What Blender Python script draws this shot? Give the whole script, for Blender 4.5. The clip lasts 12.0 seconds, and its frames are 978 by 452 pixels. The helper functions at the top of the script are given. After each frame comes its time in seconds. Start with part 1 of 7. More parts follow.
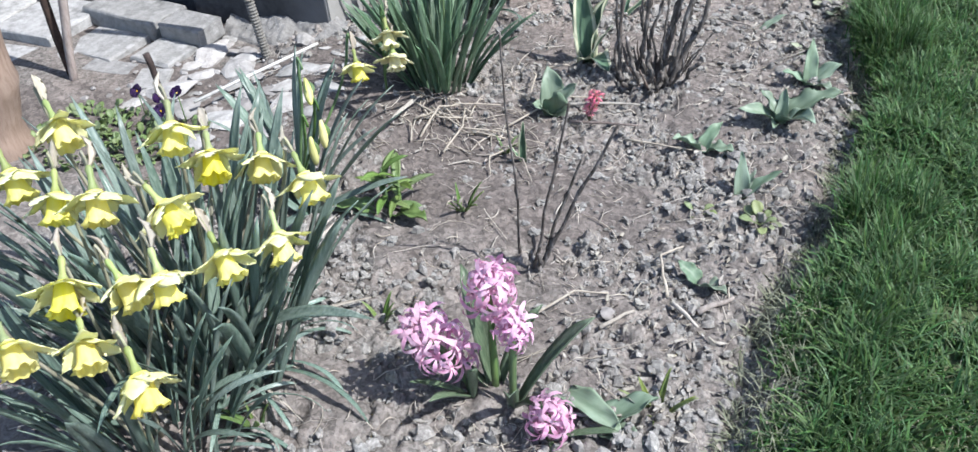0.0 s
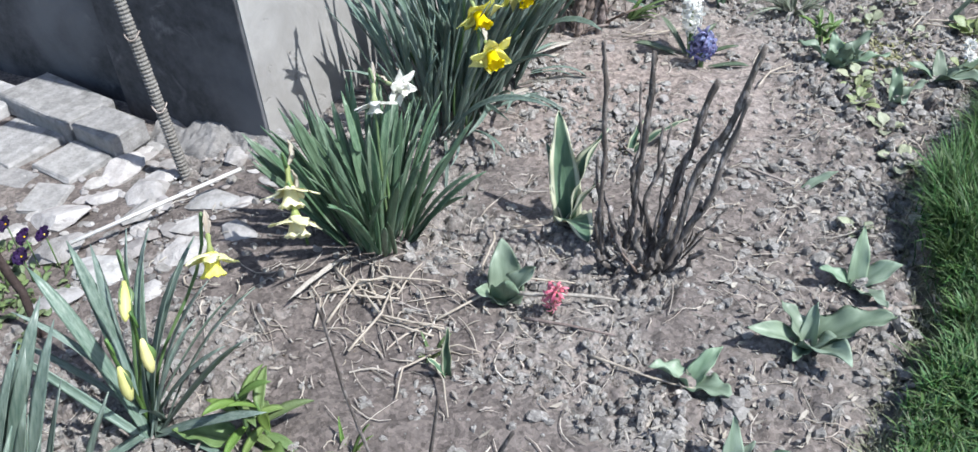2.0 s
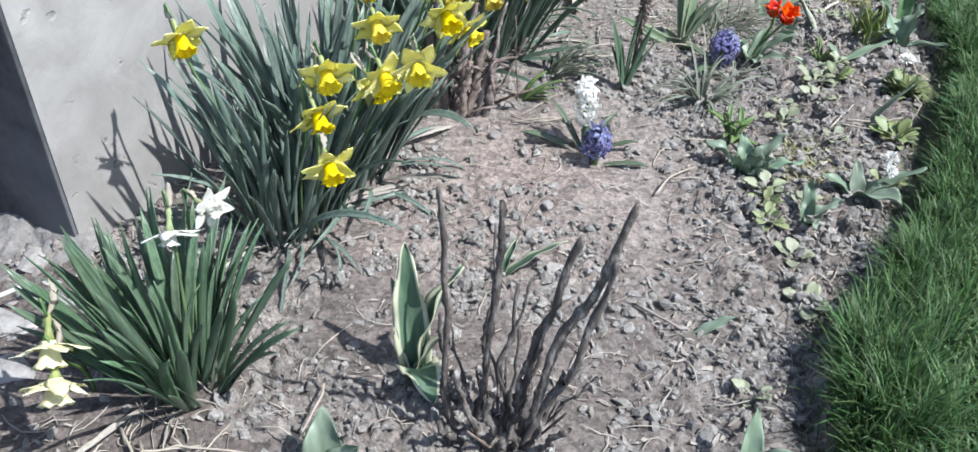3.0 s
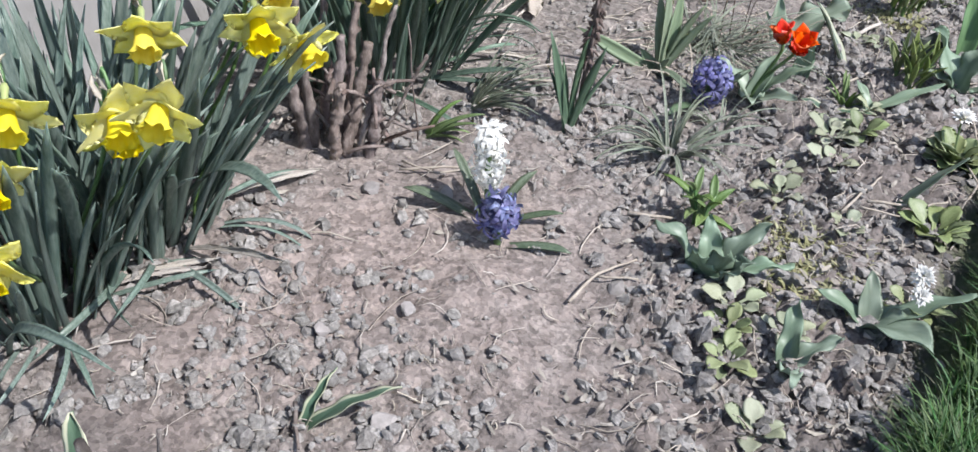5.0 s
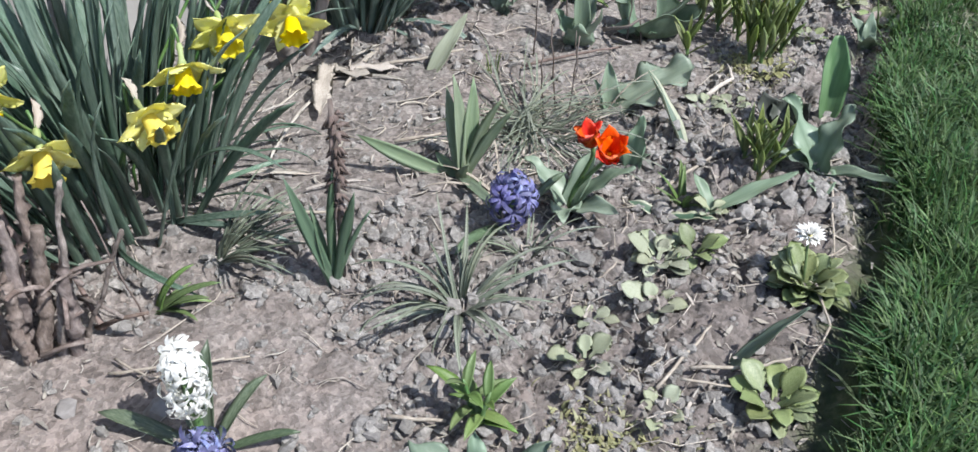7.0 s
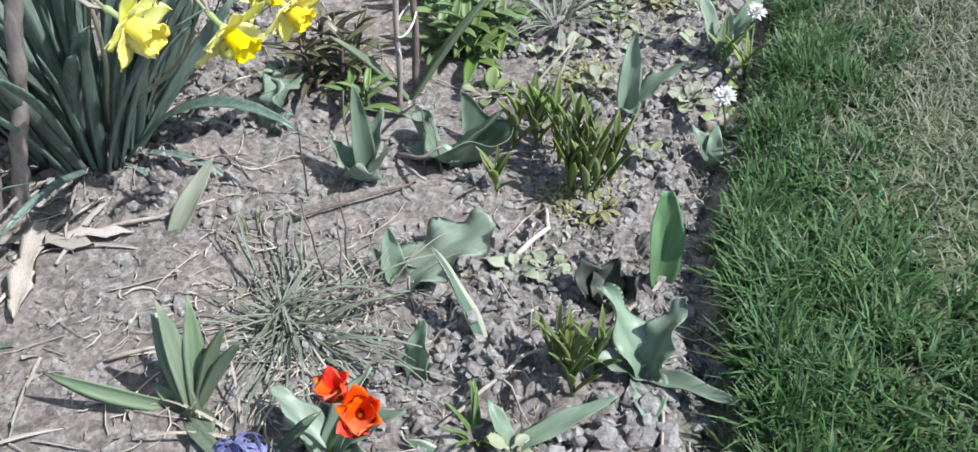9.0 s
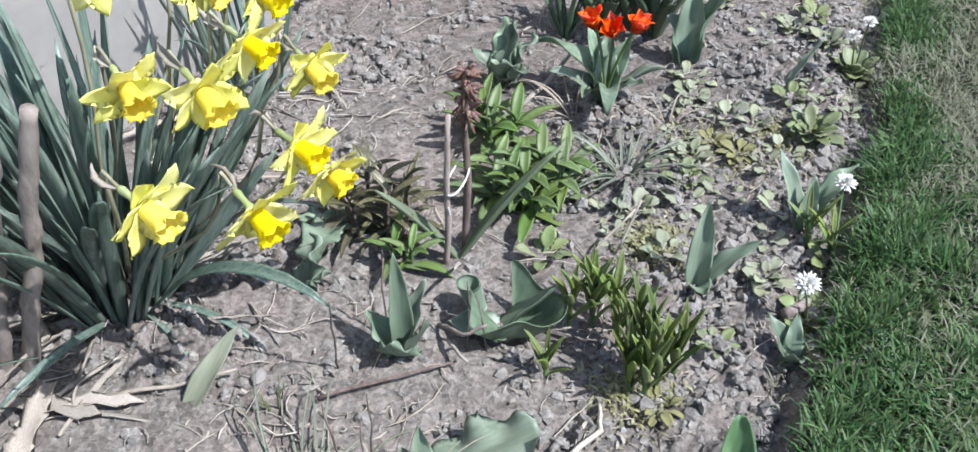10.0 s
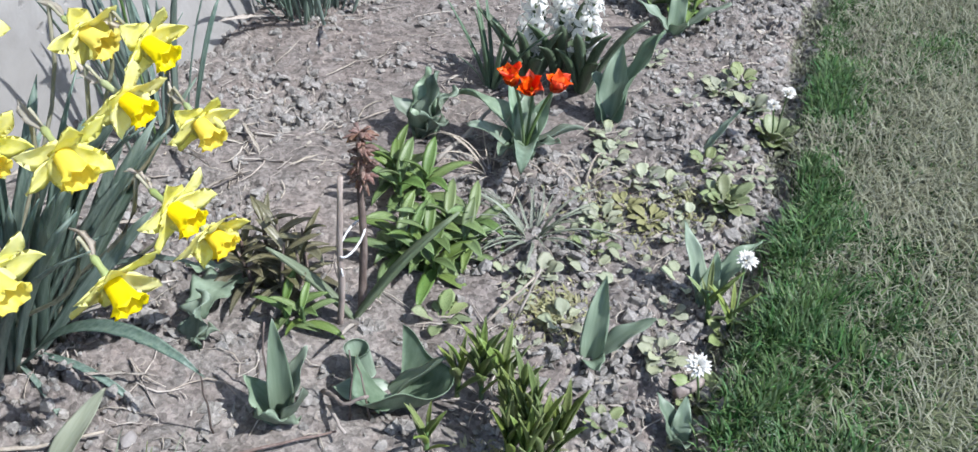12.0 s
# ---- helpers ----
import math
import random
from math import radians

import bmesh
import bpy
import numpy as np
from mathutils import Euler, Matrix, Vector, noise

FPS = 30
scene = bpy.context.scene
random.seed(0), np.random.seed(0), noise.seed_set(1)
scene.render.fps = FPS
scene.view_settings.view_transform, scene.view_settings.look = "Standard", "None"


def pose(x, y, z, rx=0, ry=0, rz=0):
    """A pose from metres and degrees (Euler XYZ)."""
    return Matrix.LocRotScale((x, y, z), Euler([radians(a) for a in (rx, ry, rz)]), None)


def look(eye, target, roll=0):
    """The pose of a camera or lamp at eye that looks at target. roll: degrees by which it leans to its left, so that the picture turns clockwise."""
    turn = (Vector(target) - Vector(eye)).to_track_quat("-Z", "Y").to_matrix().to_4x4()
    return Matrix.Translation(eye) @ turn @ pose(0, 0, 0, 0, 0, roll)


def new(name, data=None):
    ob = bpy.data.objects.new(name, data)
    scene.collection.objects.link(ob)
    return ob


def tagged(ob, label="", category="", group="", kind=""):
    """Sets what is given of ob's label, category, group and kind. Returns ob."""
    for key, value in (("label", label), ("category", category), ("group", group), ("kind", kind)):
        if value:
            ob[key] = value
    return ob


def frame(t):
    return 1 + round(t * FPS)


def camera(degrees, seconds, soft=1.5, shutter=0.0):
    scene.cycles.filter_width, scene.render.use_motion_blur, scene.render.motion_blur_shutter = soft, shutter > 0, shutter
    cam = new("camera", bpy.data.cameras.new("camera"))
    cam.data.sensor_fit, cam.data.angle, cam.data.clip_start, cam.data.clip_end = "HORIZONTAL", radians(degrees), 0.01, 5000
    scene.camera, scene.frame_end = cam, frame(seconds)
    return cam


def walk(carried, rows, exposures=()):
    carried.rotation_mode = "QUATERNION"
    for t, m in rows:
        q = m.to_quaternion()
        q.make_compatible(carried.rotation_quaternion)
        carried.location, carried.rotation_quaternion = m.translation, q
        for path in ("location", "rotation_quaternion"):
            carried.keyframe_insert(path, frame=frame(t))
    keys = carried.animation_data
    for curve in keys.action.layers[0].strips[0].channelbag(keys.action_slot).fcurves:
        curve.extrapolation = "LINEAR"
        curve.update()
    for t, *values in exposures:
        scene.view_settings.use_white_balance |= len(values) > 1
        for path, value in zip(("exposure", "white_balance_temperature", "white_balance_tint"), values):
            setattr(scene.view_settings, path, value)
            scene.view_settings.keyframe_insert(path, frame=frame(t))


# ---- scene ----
cam = camera(55.7, 12.0, soft=1.45)
METRES, EYE, TILT, LEAN, TURN = 3.0, 1.016, -38.32, 4.06, 21.5
ROWS = [
    (0.0, 0.0, 0.0, 0.0, 0.0, 0.0, -0.0),
    (0.5, 0.022, 0.0333, 0.0276, -0.97, 0.94, 1.42),
    (1.0, 0.0217, 0.0826, 0.0555, -2.11, 1.93, -3.01),
    (1.5, 0.0339, 0.1135, 0.0765, 1.74, 0.0, -4.17),
    (2.0, 0.0787, 0.155, 0.1123, 5.33, 0.47, -4.02),
    (2.5, 0.1022, 0.1899, 0.1461, 5.09, -0.01, -3.55),
    (3.0, 0.1149, 0.2454, 0.1834, 1.52, 1.48, -5.79),
    (3.5, 0.1436, 0.2899, 0.199, 2.44, 0.25, -6.89),
    (3.7, 0.1506, 0.308, 0.2043, 0.96, 0.56, -7.84),
    (4.5, 0.1739, 0.38, 0.2312, 4.3, -1.0, -9.29),
    (5.3, 0.1977, 0.447, 0.2699, 4.49, 0.11, -10.42),
    (5.5, 0.2049, 0.4623, 0.2819, 6.74, -2.1, -9.72),
    (6.0, 0.2378, 0.489, 0.3116, 7.44, -3.06, -8.59),
    (6.5, 0.2558, 0.506, 0.3363, 4.81, -1.84, -6.21),
    (6.7, 0.26, 0.5137, 0.3453, 3.17, -2.28, -5.29),
    (7.5, 0.2764, 0.5519, 0.3806, 2.73, -3.58, -3.13),
    (8.3, 0.2963, 0.5977, 0.4208, 1.01, -6.7, -0.95),
    (8.5, 0.3025, 0.6096, 0.4324, 0.7, -5.63, -1.14),
    (9.0, 0.3232, 0.6376, 0.4631, -2.79, -5.46, -0.74),
    (9.5, 0.3187, 0.6684, 0.4934, -2.78, -2.31, -1.22),
    (10.0, 0.3269, 0.682, 0.51, 1.08, -1.56, -3.79),
    (10.5, 0.3499, 0.6893, 0.5283, 2.41, -0.38, -5.83),
    (11.0, 0.3598, 0.6899, 0.534, 0.91, 0.07, -7.41),
    (11.5, 0.3598, 0.6906, 0.5331, 1.68, -0.91, -6.85),
    (12.0, 0.3566, 0.6913, 0.5332, -0.94, -0.2, -6.46),
]
EXPOSURES = [(0.0, 0.78, 6250, 10), (1.0, 0.75, 6250, 10), (2.5, 0.74, 6250, 10), (3.5, 0.68, 6250, 10), (5.5, 0.58, 6400, 15), (6.5, 0.56, 6400, 13), (8.5, 0.70, 6200, 10), (10.0, 0.68, 6200, 12), (11.0, 0.64, 6200, 12), (12.0, 0.66, 6200, 12)]
walk(cam, [(t, pose(0, 0, EYE, TILT, LEAN, TURN) @ pose(METRES * x, METRES * y, METRES * z, 90 + pitch, roll, yaw)) for t, x, y, z, yaw, pitch, roll in ROWS], EXPOSURES)

# ---- light ----
world = bpy.data.worlds.new("sky")
scene.world = world
world.use_nodes = True
wt = world.node_tree
wt.nodes.clear()
sky = wt.nodes.new("ShaderNodeTexSky")
sky.sky_type = "NISHITA"
sky.sun_disc = False
SUN = Vector((0.77, 0.03, 1.0)).normalized()
sky.sun_elevation = math.asin(SUN.z)
sky.sun_rotation = math.atan2(SUN.x, SUN.y)
bg = wt.nodes.new("ShaderNodeBackground")
bg.inputs["Strength"].default_value = 0.138
wo = wt.nodes.new("ShaderNodeOutputWorld")
wt.links.new(sky.outputs[0], bg.inputs[0])
wt.links.new(bg.outputs[0], wo.inputs[0])
sun = bpy.data.lights.new("sun", "SUN")
sun.energy, sun.angle, sun.color = 4.6, radians(0.6), (1.0, 0.985, 0.955)
sun_ob = new("sun", sun)
sun_ob.matrix_world = look(SUN * 30, (0, 0, 0))

# ---- noise ----
def lattice(ix, iy, seed):
    h = (ix.astype(np.int64) * 374761393 + iy.astype(np.int64) * 668265263 + seed * 974711) & 0xFFFFFFFF
    h = ((h ^ (h >> 13)) * 1274126177) & 0xFFFFFFFF
    return ((h ^ (h >> 16)) & 0xFFFFFF) / 0xFFFFFF


def vnoise(x, y, seed=0):
    """Smooth noise, -1 to 1."""
    fx, fy = np.floor(x), np.floor(y)
    ux, uy = x - fx, y - fy
    ux, uy = ux * ux * (3 - 2 * ux), uy * uy * (3 - 2 * uy)
    ix, iy = fx.astype(np.int64), fy.astype(np.int64)
    a, b = lattice(ix, iy, seed), lattice(ix + 1, iy, seed)
    c, d = lattice(ix, iy + 1, seed), lattice(ix + 1, iy + 1, seed)
    return 2 * ((a * (1 - ux) + b * ux) * (1 - uy) + (c * (1 - ux) + d * ux) * uy) - 1


def smooth01(v, lo, hi):
    s = np.clip((v - lo) / (hi - lo), 0, 1)
    return s * s * (3 - 2 * s)


def lawn_edge(y):
    """Where the lawn begins along the bed."""
    y = np.asarray(y, float)
    line = np.interp(y, (0.4, 1.07, 1.31, 1.75, 1.92, 2.05, 2.3, 2.55, 2.75, 3.05, 3.2, 3.35, 3.6, 4.1, 4.4, 4.8, 6.0),
                     (-0.05, -0.04, 0.02, 0.055, 0.01, -0.02, 0.03, 0.06, 0.085, 0.075, 0.05, 0.005, -0.02, -0.01, -0.045, -0.075, -0.10))
    return line + 0.012 * vnoise(y * 7.0, y * 0 + 1.3, 6)


def worn_turf(x, y):
    """Where the lawn is trodden to straw and bare earth, 0 to 1."""
    far = 0.85 * smooth01(y, 3.50, 4.1) * smooth01(x - lawn_edge(y), 0.03, 0.14)
    near = 1.5 * (1 - smooth01(y, 1.05, 1.35)) * (1 - smooth01(x - lawn_edge(y), 0.05, 0.11))
    mottle = 0.80 + 0.42 * vnoise(x * 6.0, y * 6.0, 37) + 0.22 * vnoise(x * 17, y * 17, 38)
    bare = np.exp(-(((x - 0.02) / 0.10) ** 2 + ((y - 4.36) / 0.05) ** 2))
    return np.maximum(np.maximum(far, near) * mottle, bare)


def cells(x, y, size, seed):
    """Broken ground: every cell is a lump with its own height and tilt, with a crevice round it."""
    u, v = x / size, y / size
    iu, iv = np.floor(u).astype(np.int64), np.floor(v).astype(np.int64)
    f1, f2 = np.full(u.shape, 9.0), np.full(u.shape, 9.0)
    top = np.zeros(u.shape)
    for du in (-1, 0, 1):
        for dv in (-1, 0, 1):
            cu, cv = iu + du, iv + dv
            ex, ey = u - cu - lattice(cu, cv, seed), v - cv - lattice(cu, cv, seed + 1)
            d = np.hypot(ex, ey)
            r, p, q = lattice(cu, cv, seed + 2), lattice(cu, cv, seed + 3) - 0.5, lattice(cu, cv, seed + 4) - 0.5
            near = d < f1
            f2 = np.where(near, f1, np.minimum(f2, d))
            top = np.where(near, r + 0.9 * (ex * p + ey * q) * r, top)
            f1 = np.where(near, d, f1)
    return top * smooth01(f2 - f1, 0.0, 0.32)


def crust(x, y):
    """Where the earth has dried into a smooth crust, 0 to 1."""
    dry = 0.45 * np.exp(-(((x + 0.70) / 0.22) ** 2 + ((y - 3.25) / 0.35) ** 2)) + 0.4 * np.exp(-(((x + 0.80) / 0.25) ** 2 + ((y - 4.2) / 0.35) ** 2))
    dry = dry + 0.7 * np.exp(-(((x + 0.78) / 0.22) ** 2 + ((y - 1.43) / 0.13) ** 2)) + 0.35 * np.exp(-(((x + 0.62) / 0.13) ** 2 + ((y - 1.22) / 0.09) ** 2)) + 0.45 * np.exp(-(((x + 0.42) / 0.16) ** 2 + ((y - 2.38) / 0.16) ** 2))
    return smooth01(dry + vnoise(x * 4.6, y * 5.4, 91) + 0.45 * vnoise(x * 15, y * 15, 92) + 0.2 * vnoise(x * 40, y * 40, 93), 0.0, 0.24) * (1 - 0.5 * smooth01(x, -0.35, -0.15))


def ground_height(x, y, fine=True):
    x, y = np.asarray(x, float), np.asarray(y, float)
    bed = 1 - smooth01(x - lawn_edge(y), -0.03, 0.03)
    far = 1 - smooth01(np.maximum(np.maximum(-1.65 - x, x - 0.9), np.maximum(0.0 - y, y - 5.6)), 0.0, 0.6)
    h = 0.010 * vnoise(x * 2.7, y * 2.7, 1) + 0.009 * vnoise(x * 6.5, y * 6.5, 2)
    # a calmer trodden patch of earth round the white hyacinth
    calm = np.exp(-(((x + 0.62) / 0.34) ** 2 + ((y - 2.35) / 0.42) ** 2)) * (0.55 + 0.45 * vnoise(x * 8, y * 8, 12))
    if fine:
        wx, wy = x + 0.010 * vnoise(x * 45, y * 45, 13), y + 0.010 * vnoise(x * 45, y * 45, 14)
        big = 0.020 * cells(wx, wy, 0.050, 60) * smooth01(vnoise(x * 5, y * 5, 15), 0.0, 0.5)
        flat = np.clip(np.maximum(0.8 * calm, 0.86 * crust(x, y)), 0, 1)
        inside = smooth01(x, -1.5, -1.3) * smooth01(y, 0.2, 0.42) * (1 - smooth01(y, 5.0, 5.3))
        h = h + bed * inside * ((1 - flat) * (1.05 * big + 0.017 * cells(wx, wy, 0.028, 70) + 0.009 * cells(wx, wy, 0.014, 80) - 0.015) + 0.004 * vnoise(x * 22, y * 22, 3))
    edge = np.exp(-(((x - lawn_edge(y)) + 0.015) / 0.03) ** 2)
    return h * far - 0.026 * edge * far + 0.016 * (1 - bed) * far


def gz(x, y):
    return float(ground_height(x, y, False))


# ---- materials ----
def material(name, rough=0.7, spec=0.3):
    m = bpy.data.materials.new(name)
    m.use_nodes = True
    nt = m.node_tree
    b = nt.nodes["Principled BSDF"]
    b.inputs["Roughness"].default_value = rough
    b.inputs["Specular IOR Level"].default_value = spec
    return m, nt, b


def nnode(nt, kind, **values):
    n = nt.nodes.new(kind)
    for key, v in values.items():
        n.inputs[key.replace("_", " ")].default_value = v
    return n


def ramp(nt, stops, fac):
    r = nt.nodes.new("ShaderNodeValToRGB")
    e = r.color_ramp.elements
    while len(e) < len(stops):
        e.new(0.5)
    for k, (p, c) in enumerate(stops):
        e[k].position, e[k].color = p, (*c, 1)
    nt.links.new(fac, r.inputs[0])
    return r.outputs[0]


def mixrgb(nt, fac, a, b, mode="MIX"):
    m = nt.nodes.new("ShaderNodeMix")
    m.data_type, m.blend_type = "RGBA", mode
    for sock, v in ((0, fac), (6, a), (7, b)):
        if hasattr(v, "links"):
            nt.links.new(v, m.inputs[sock])
        elif sock == 0:
            m.inputs[0].default_value = v
        else:
            m.inputs[sock].default_value = (*v, 1)
    return m.outputs[2]


def noise_out(nt, scale, detail=4, rough=0.6, coord="Object", dist=0.0):
    tc = nt.nodes.new("ShaderNodeTexCoord")
    n = nnode(nt, "ShaderNodeTexNoise", Scale=scale, Detail=detail, Roughness=rough, Distortion=dist)
    nt.links.new(tc.outputs[coord], n.inputs["Vector"])
    return n.outputs[0]


def bump(nt, b, height, strength, distance):
    n = nnode(nt, "ShaderNodeBump", Strength=strength, Distance=distance)
    nt.links.new(height, n.inputs["Height"])
    nt.links.new(n.outputs[0], b.inputs["Normal"])


def hue_by(nt, col, source, hue=0.02, val=0.25, sat=0.15):
    """Vary a colour by a random number in 0 to 1."""
    h = nt.nodes.new("ShaderNodeHueSaturation")
    for sock, amp, mid in (("Hue", hue, 0.5), ("Value", val, 1.0), ("Saturation", sat, 1.0)):
        r = nt.nodes.new("ShaderNodeMapRange")
        r.inputs[3].default_value, r.inputs[4].default_value = mid - amp, mid + amp
        if sock != "Hue":
            w = nt.nodes.new("ShaderNodeMath")
            w.operation = "FRACT"
            k = nt.nodes.new("ShaderNodeMath")
            k.operation = "MULTIPLY"
            k.inputs[1].default_value = 7.31 if sock == "Value" else 13.7
            nt.links.new(source, k.inputs[0])
            nt.links.new(k.outputs[0], w.inputs[0])
            nt.links.new(w.outputs[0], r.inputs[0])
        else:
            nt.links.new(source, r.inputs[0])
        nt.links.new(r.outputs[0], h.inputs[sock])
    nt.links.new(col, h.inputs["Color"])
    return h.outputs[0]


def object_random(nt):
    return nt.nodes.new("ShaderNodeObjectInfo").outputs["Random"]


def island_random(nt):
    return nt.nodes.new("ShaderNodeNewGeometry").outputs["Random Per Island"]


def thin_material(name, dark, light, rough=0.45, spec=0.35, through_light=0.3, hue=0.015, val=0.22, streak=(90, 90, 6), islands=False, edge=None, bump_k=0.12):
    """Leaves and petals: streaky colour, some light comes through."""
    m, nt, b = material(name, rough, spec)
    tc = nt.nodes.new("ShaderNodeTexCoord")
    mp = nt.nodes.new("ShaderNodeMapping")
    mp.inputs["Scale"].default_value = streak
    nt.links.new(tc.outputs["Object"], mp.inputs[0])
    n = nnode(nt, "ShaderNodeTexNoise", Scale=1.0, Detail=4, Roughness=0.6)
    nt.links.new(mp.outputs[0], n.inputs["Vector"])
    col = ramp(nt, [(0.3, dark), (0.72, light)], n.outputs[0])
    if edge:
        # pale margin across the leaf's width, by its UV
        uv = nt.nodes.new("ShaderNodeSeparateXYZ")
        nt.links.new(tc.outputs["UV"], uv.inputs[0])
        col = mixrgb(nt, ramp(nt, [(0.62, (0, 0, 0)), (0.72, (1, 1, 1))], uv.outputs[0]), col, edge)
    big = noise_out(nt, 30, 3)
    col = mixrgb(nt, ramp(nt, [(0.62, (0, 0, 0)), (0.8, (0.5, 0.5, 0.5))], big), col, tuple(0.55 * d + 0.45 * l * 1.15 for d, l in zip(dark, light)))
    col = hue_by(nt, col, island_random(nt) if islands else object_random(nt), hue, val, 0.18)
    nt.links.new(col, b.inputs["Base Color"])
    bump(nt, b, n.outputs[0], bump_k, 0.002)
    t = nt.nodes.new("ShaderNodeBsdfTranslucent")
    nt.links.new(col, t.inputs[0])
    mx = nt.nodes.new("ShaderNodeMixShader")
    mx.inputs[0].default_value = through_light
    out = nt.nodes["Material Output"]
    nt.links.new(b.outputs[0], mx.inputs[1])
    nt.links.new(t.outputs[0], mx.inputs[2])
    nt.links.new(mx.outputs[0], out.inputs[0])
    return m


def grain_material(name, dark, mid, light, scale=60, rough=0.9, spec=0.15, bump_k=0.5, dist=0.004, by_object=True, islands=False, stretch=None, vary=0.22):
    """Earth, stone, bark, plaster: speckled at two scales, with relief."""
    m, nt, b = material(name, rough, spec)
    tc = nt.nodes.new("ShaderNodeTexCoord")
    mp = nt.nodes.new("ShaderNodeMapping")
    mp.inputs["Scale"].default_value = stretch or (1, 1, 1)
    nt.links.new(tc.outputs["Object"], mp.inputs[0])
    a = nnode(nt, "ShaderNodeTexNoise", Scale=scale, Detail=6, Roughness=0.7)
    c = nnode(nt, "ShaderNodeTexNoise", Scale=scale / 9, Detail=4, Roughness=0.6)
    for n in (a, c):
        nt.links.new(mp.outputs[0], n.inputs["Vector"])
    col = ramp(nt, [(0.25, dark), (0.5, mid), (0.78, light)], a.outputs[0])
    col = mixrgb(nt, ramp(nt, [(0.4, (0, 0, 0)), (0.7, (0.6, 0.6, 0.6))], c.outputs[0]), col, mid)
    if by_object or islands:
        col = hue_by(nt, col, island_random(nt) if islands else object_random(nt), 0.012, vary, 0.2)
    nt.links.new(col, b.inputs["Base Color"])
    bump(nt, b, a.outputs[0], bump_k, dist)
    return m


def soil_material():
    m, nt, b = material("soil", 0.95, 0.1)
    geo = nt.nodes.new("ShaderNodeNewGeometry")
    xyz = nt.nodes.new("ShaderNodeSeparateXYZ")
    nt.links.new(geo.outputs["Position"], xyz.inputs[0])
    fine = noise_out(nt, 130, 8, 0.75)
    mid = noise_out(nt, 28, 6, 0.65)
    large = noise_out(nt, 2.6, 4, 0.6)
    earth = ramp(nt, [(0.28, (0.095, 0.085, 0.077)), (0.5, (0.235, 0.221, 0.206)), (0.75, (0.385, 0.36, 0.337))], fine)
    earth = mixrgb(nt, ramp(nt, [(0.38, (0.75, 0.75, 0.75)), (0.62, (0, 0, 0))], mid), earth, (0.19, 0.166, 0.152))
    earth = mixrgb(nt, ramp(nt, [(0.45, (0, 0, 0)), (0.68, (0.5, 0.5, 0.5))], large), earth, (0.245, 0.205, 0.185))
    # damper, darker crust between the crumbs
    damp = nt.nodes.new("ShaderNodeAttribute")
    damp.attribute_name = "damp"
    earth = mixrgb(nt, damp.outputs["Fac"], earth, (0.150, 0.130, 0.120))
    # a bare patch of browner, trodden earth
    off = nt.nodes.new("ShaderNodeVectorMath")
    off.operation = "SUBTRACT"
    off.inputs[1].default_value = (-0.62, 2.30, 0.0)
    nt.links.new(geo.outputs["Position"], off.inputs[0])
    far = nt.nodes.new("ShaderNodeVectorMath")
    far.operation = "LENGTH"
    nt.links.new(off.outputs[0], far.inputs[0])
    rag = nt.nodes.new("ShaderNodeMath")
    rag.operation = "ADD"
    nt.links.new(far.outputs["Value"], rag.inputs[0])
    nt.links.new(large, rag.inputs[1])
    earth = mixrgb(nt, ramp(nt, [(0.55, (0.55, 0.55, 0.55)), (0.95, (0, 0, 0))], rag.outputs[0]), earth, (0.315, 0.255, 0.228))
    # crumbs and flakes, each of its own shade
    tc = nt.nodes.new("ShaderNodeTexCoord")
    warp = nnode(nt, "ShaderNodeTexNoise", Scale=60.0, Detail=3)
    nt.links.new(tc.outputs["Object"], warp.inputs["Vector"])
    bend = mixrgb(nt, 0.012, tc.outputs["Object"], warp.outputs["Color"], "ADD")
    relief = None
    for scale, dark in ((80.0, 0.45), (190.0, 0.42)):
        vor = nnode(nt, "ShaderNodeTexVoronoi", Scale=scale)
        nt.links.new(bend, vor.inputs["Vector"])
        one = nt.nodes.new("ShaderNodeSeparateXYZ")
        nt.links.new(vor.outputs["Color"], one.inputs[0])
        shade = ramp(nt, [(0.05, (dark, dark, dark)), (0.5, (0.95, 0.95, 0.95)), (0.95, (1.3, 1.29, 1.28))], one.outputs[0])
        earth = mixrgb(nt, 0.54, earth, shade, "MULTIPLY")
        relief = one.outputs[0] if relief is None else relief
    thatch = ramp(nt, [(0.3, (0.030, 0.045, 0.020)), (0.55, (0.082, 0.105, 0.052)), (0.78, (0.20, 0.20, 0.125))], mid)
    worn = nt.nodes.new("ShaderNodeAttribute")
    worn.attribute_name = "worn"
    trodden = ramp(nt, [(0.3, (0.065, 0.068, 0.045)), (0.55, (0.145, 0.145, 0.100)), (0.78, (0.26, 0.25, 0.19))], fine)
    thatch = mixrgb(nt, worn.outputs["Fac"], thatch, trodden)
    sub = nt.nodes.new("ShaderNodeMath")
    sub.operation = "MULTIPLY_ADD"
    sub.inputs[1].default_value, sub.inputs[2].default_value = 0.12, -0.06
    nt.links.new(mid, sub.inputs[0])
    add = nt.nodes.new("ShaderNodeMath")
    add.operation = "ADD"
    nt.links.new(xyz.outputs[0], add.inputs[0])
    nt.links.new(sub.outputs[0], add.inputs[1])
    where = nt.nodes.new("ShaderNodeMapRange")
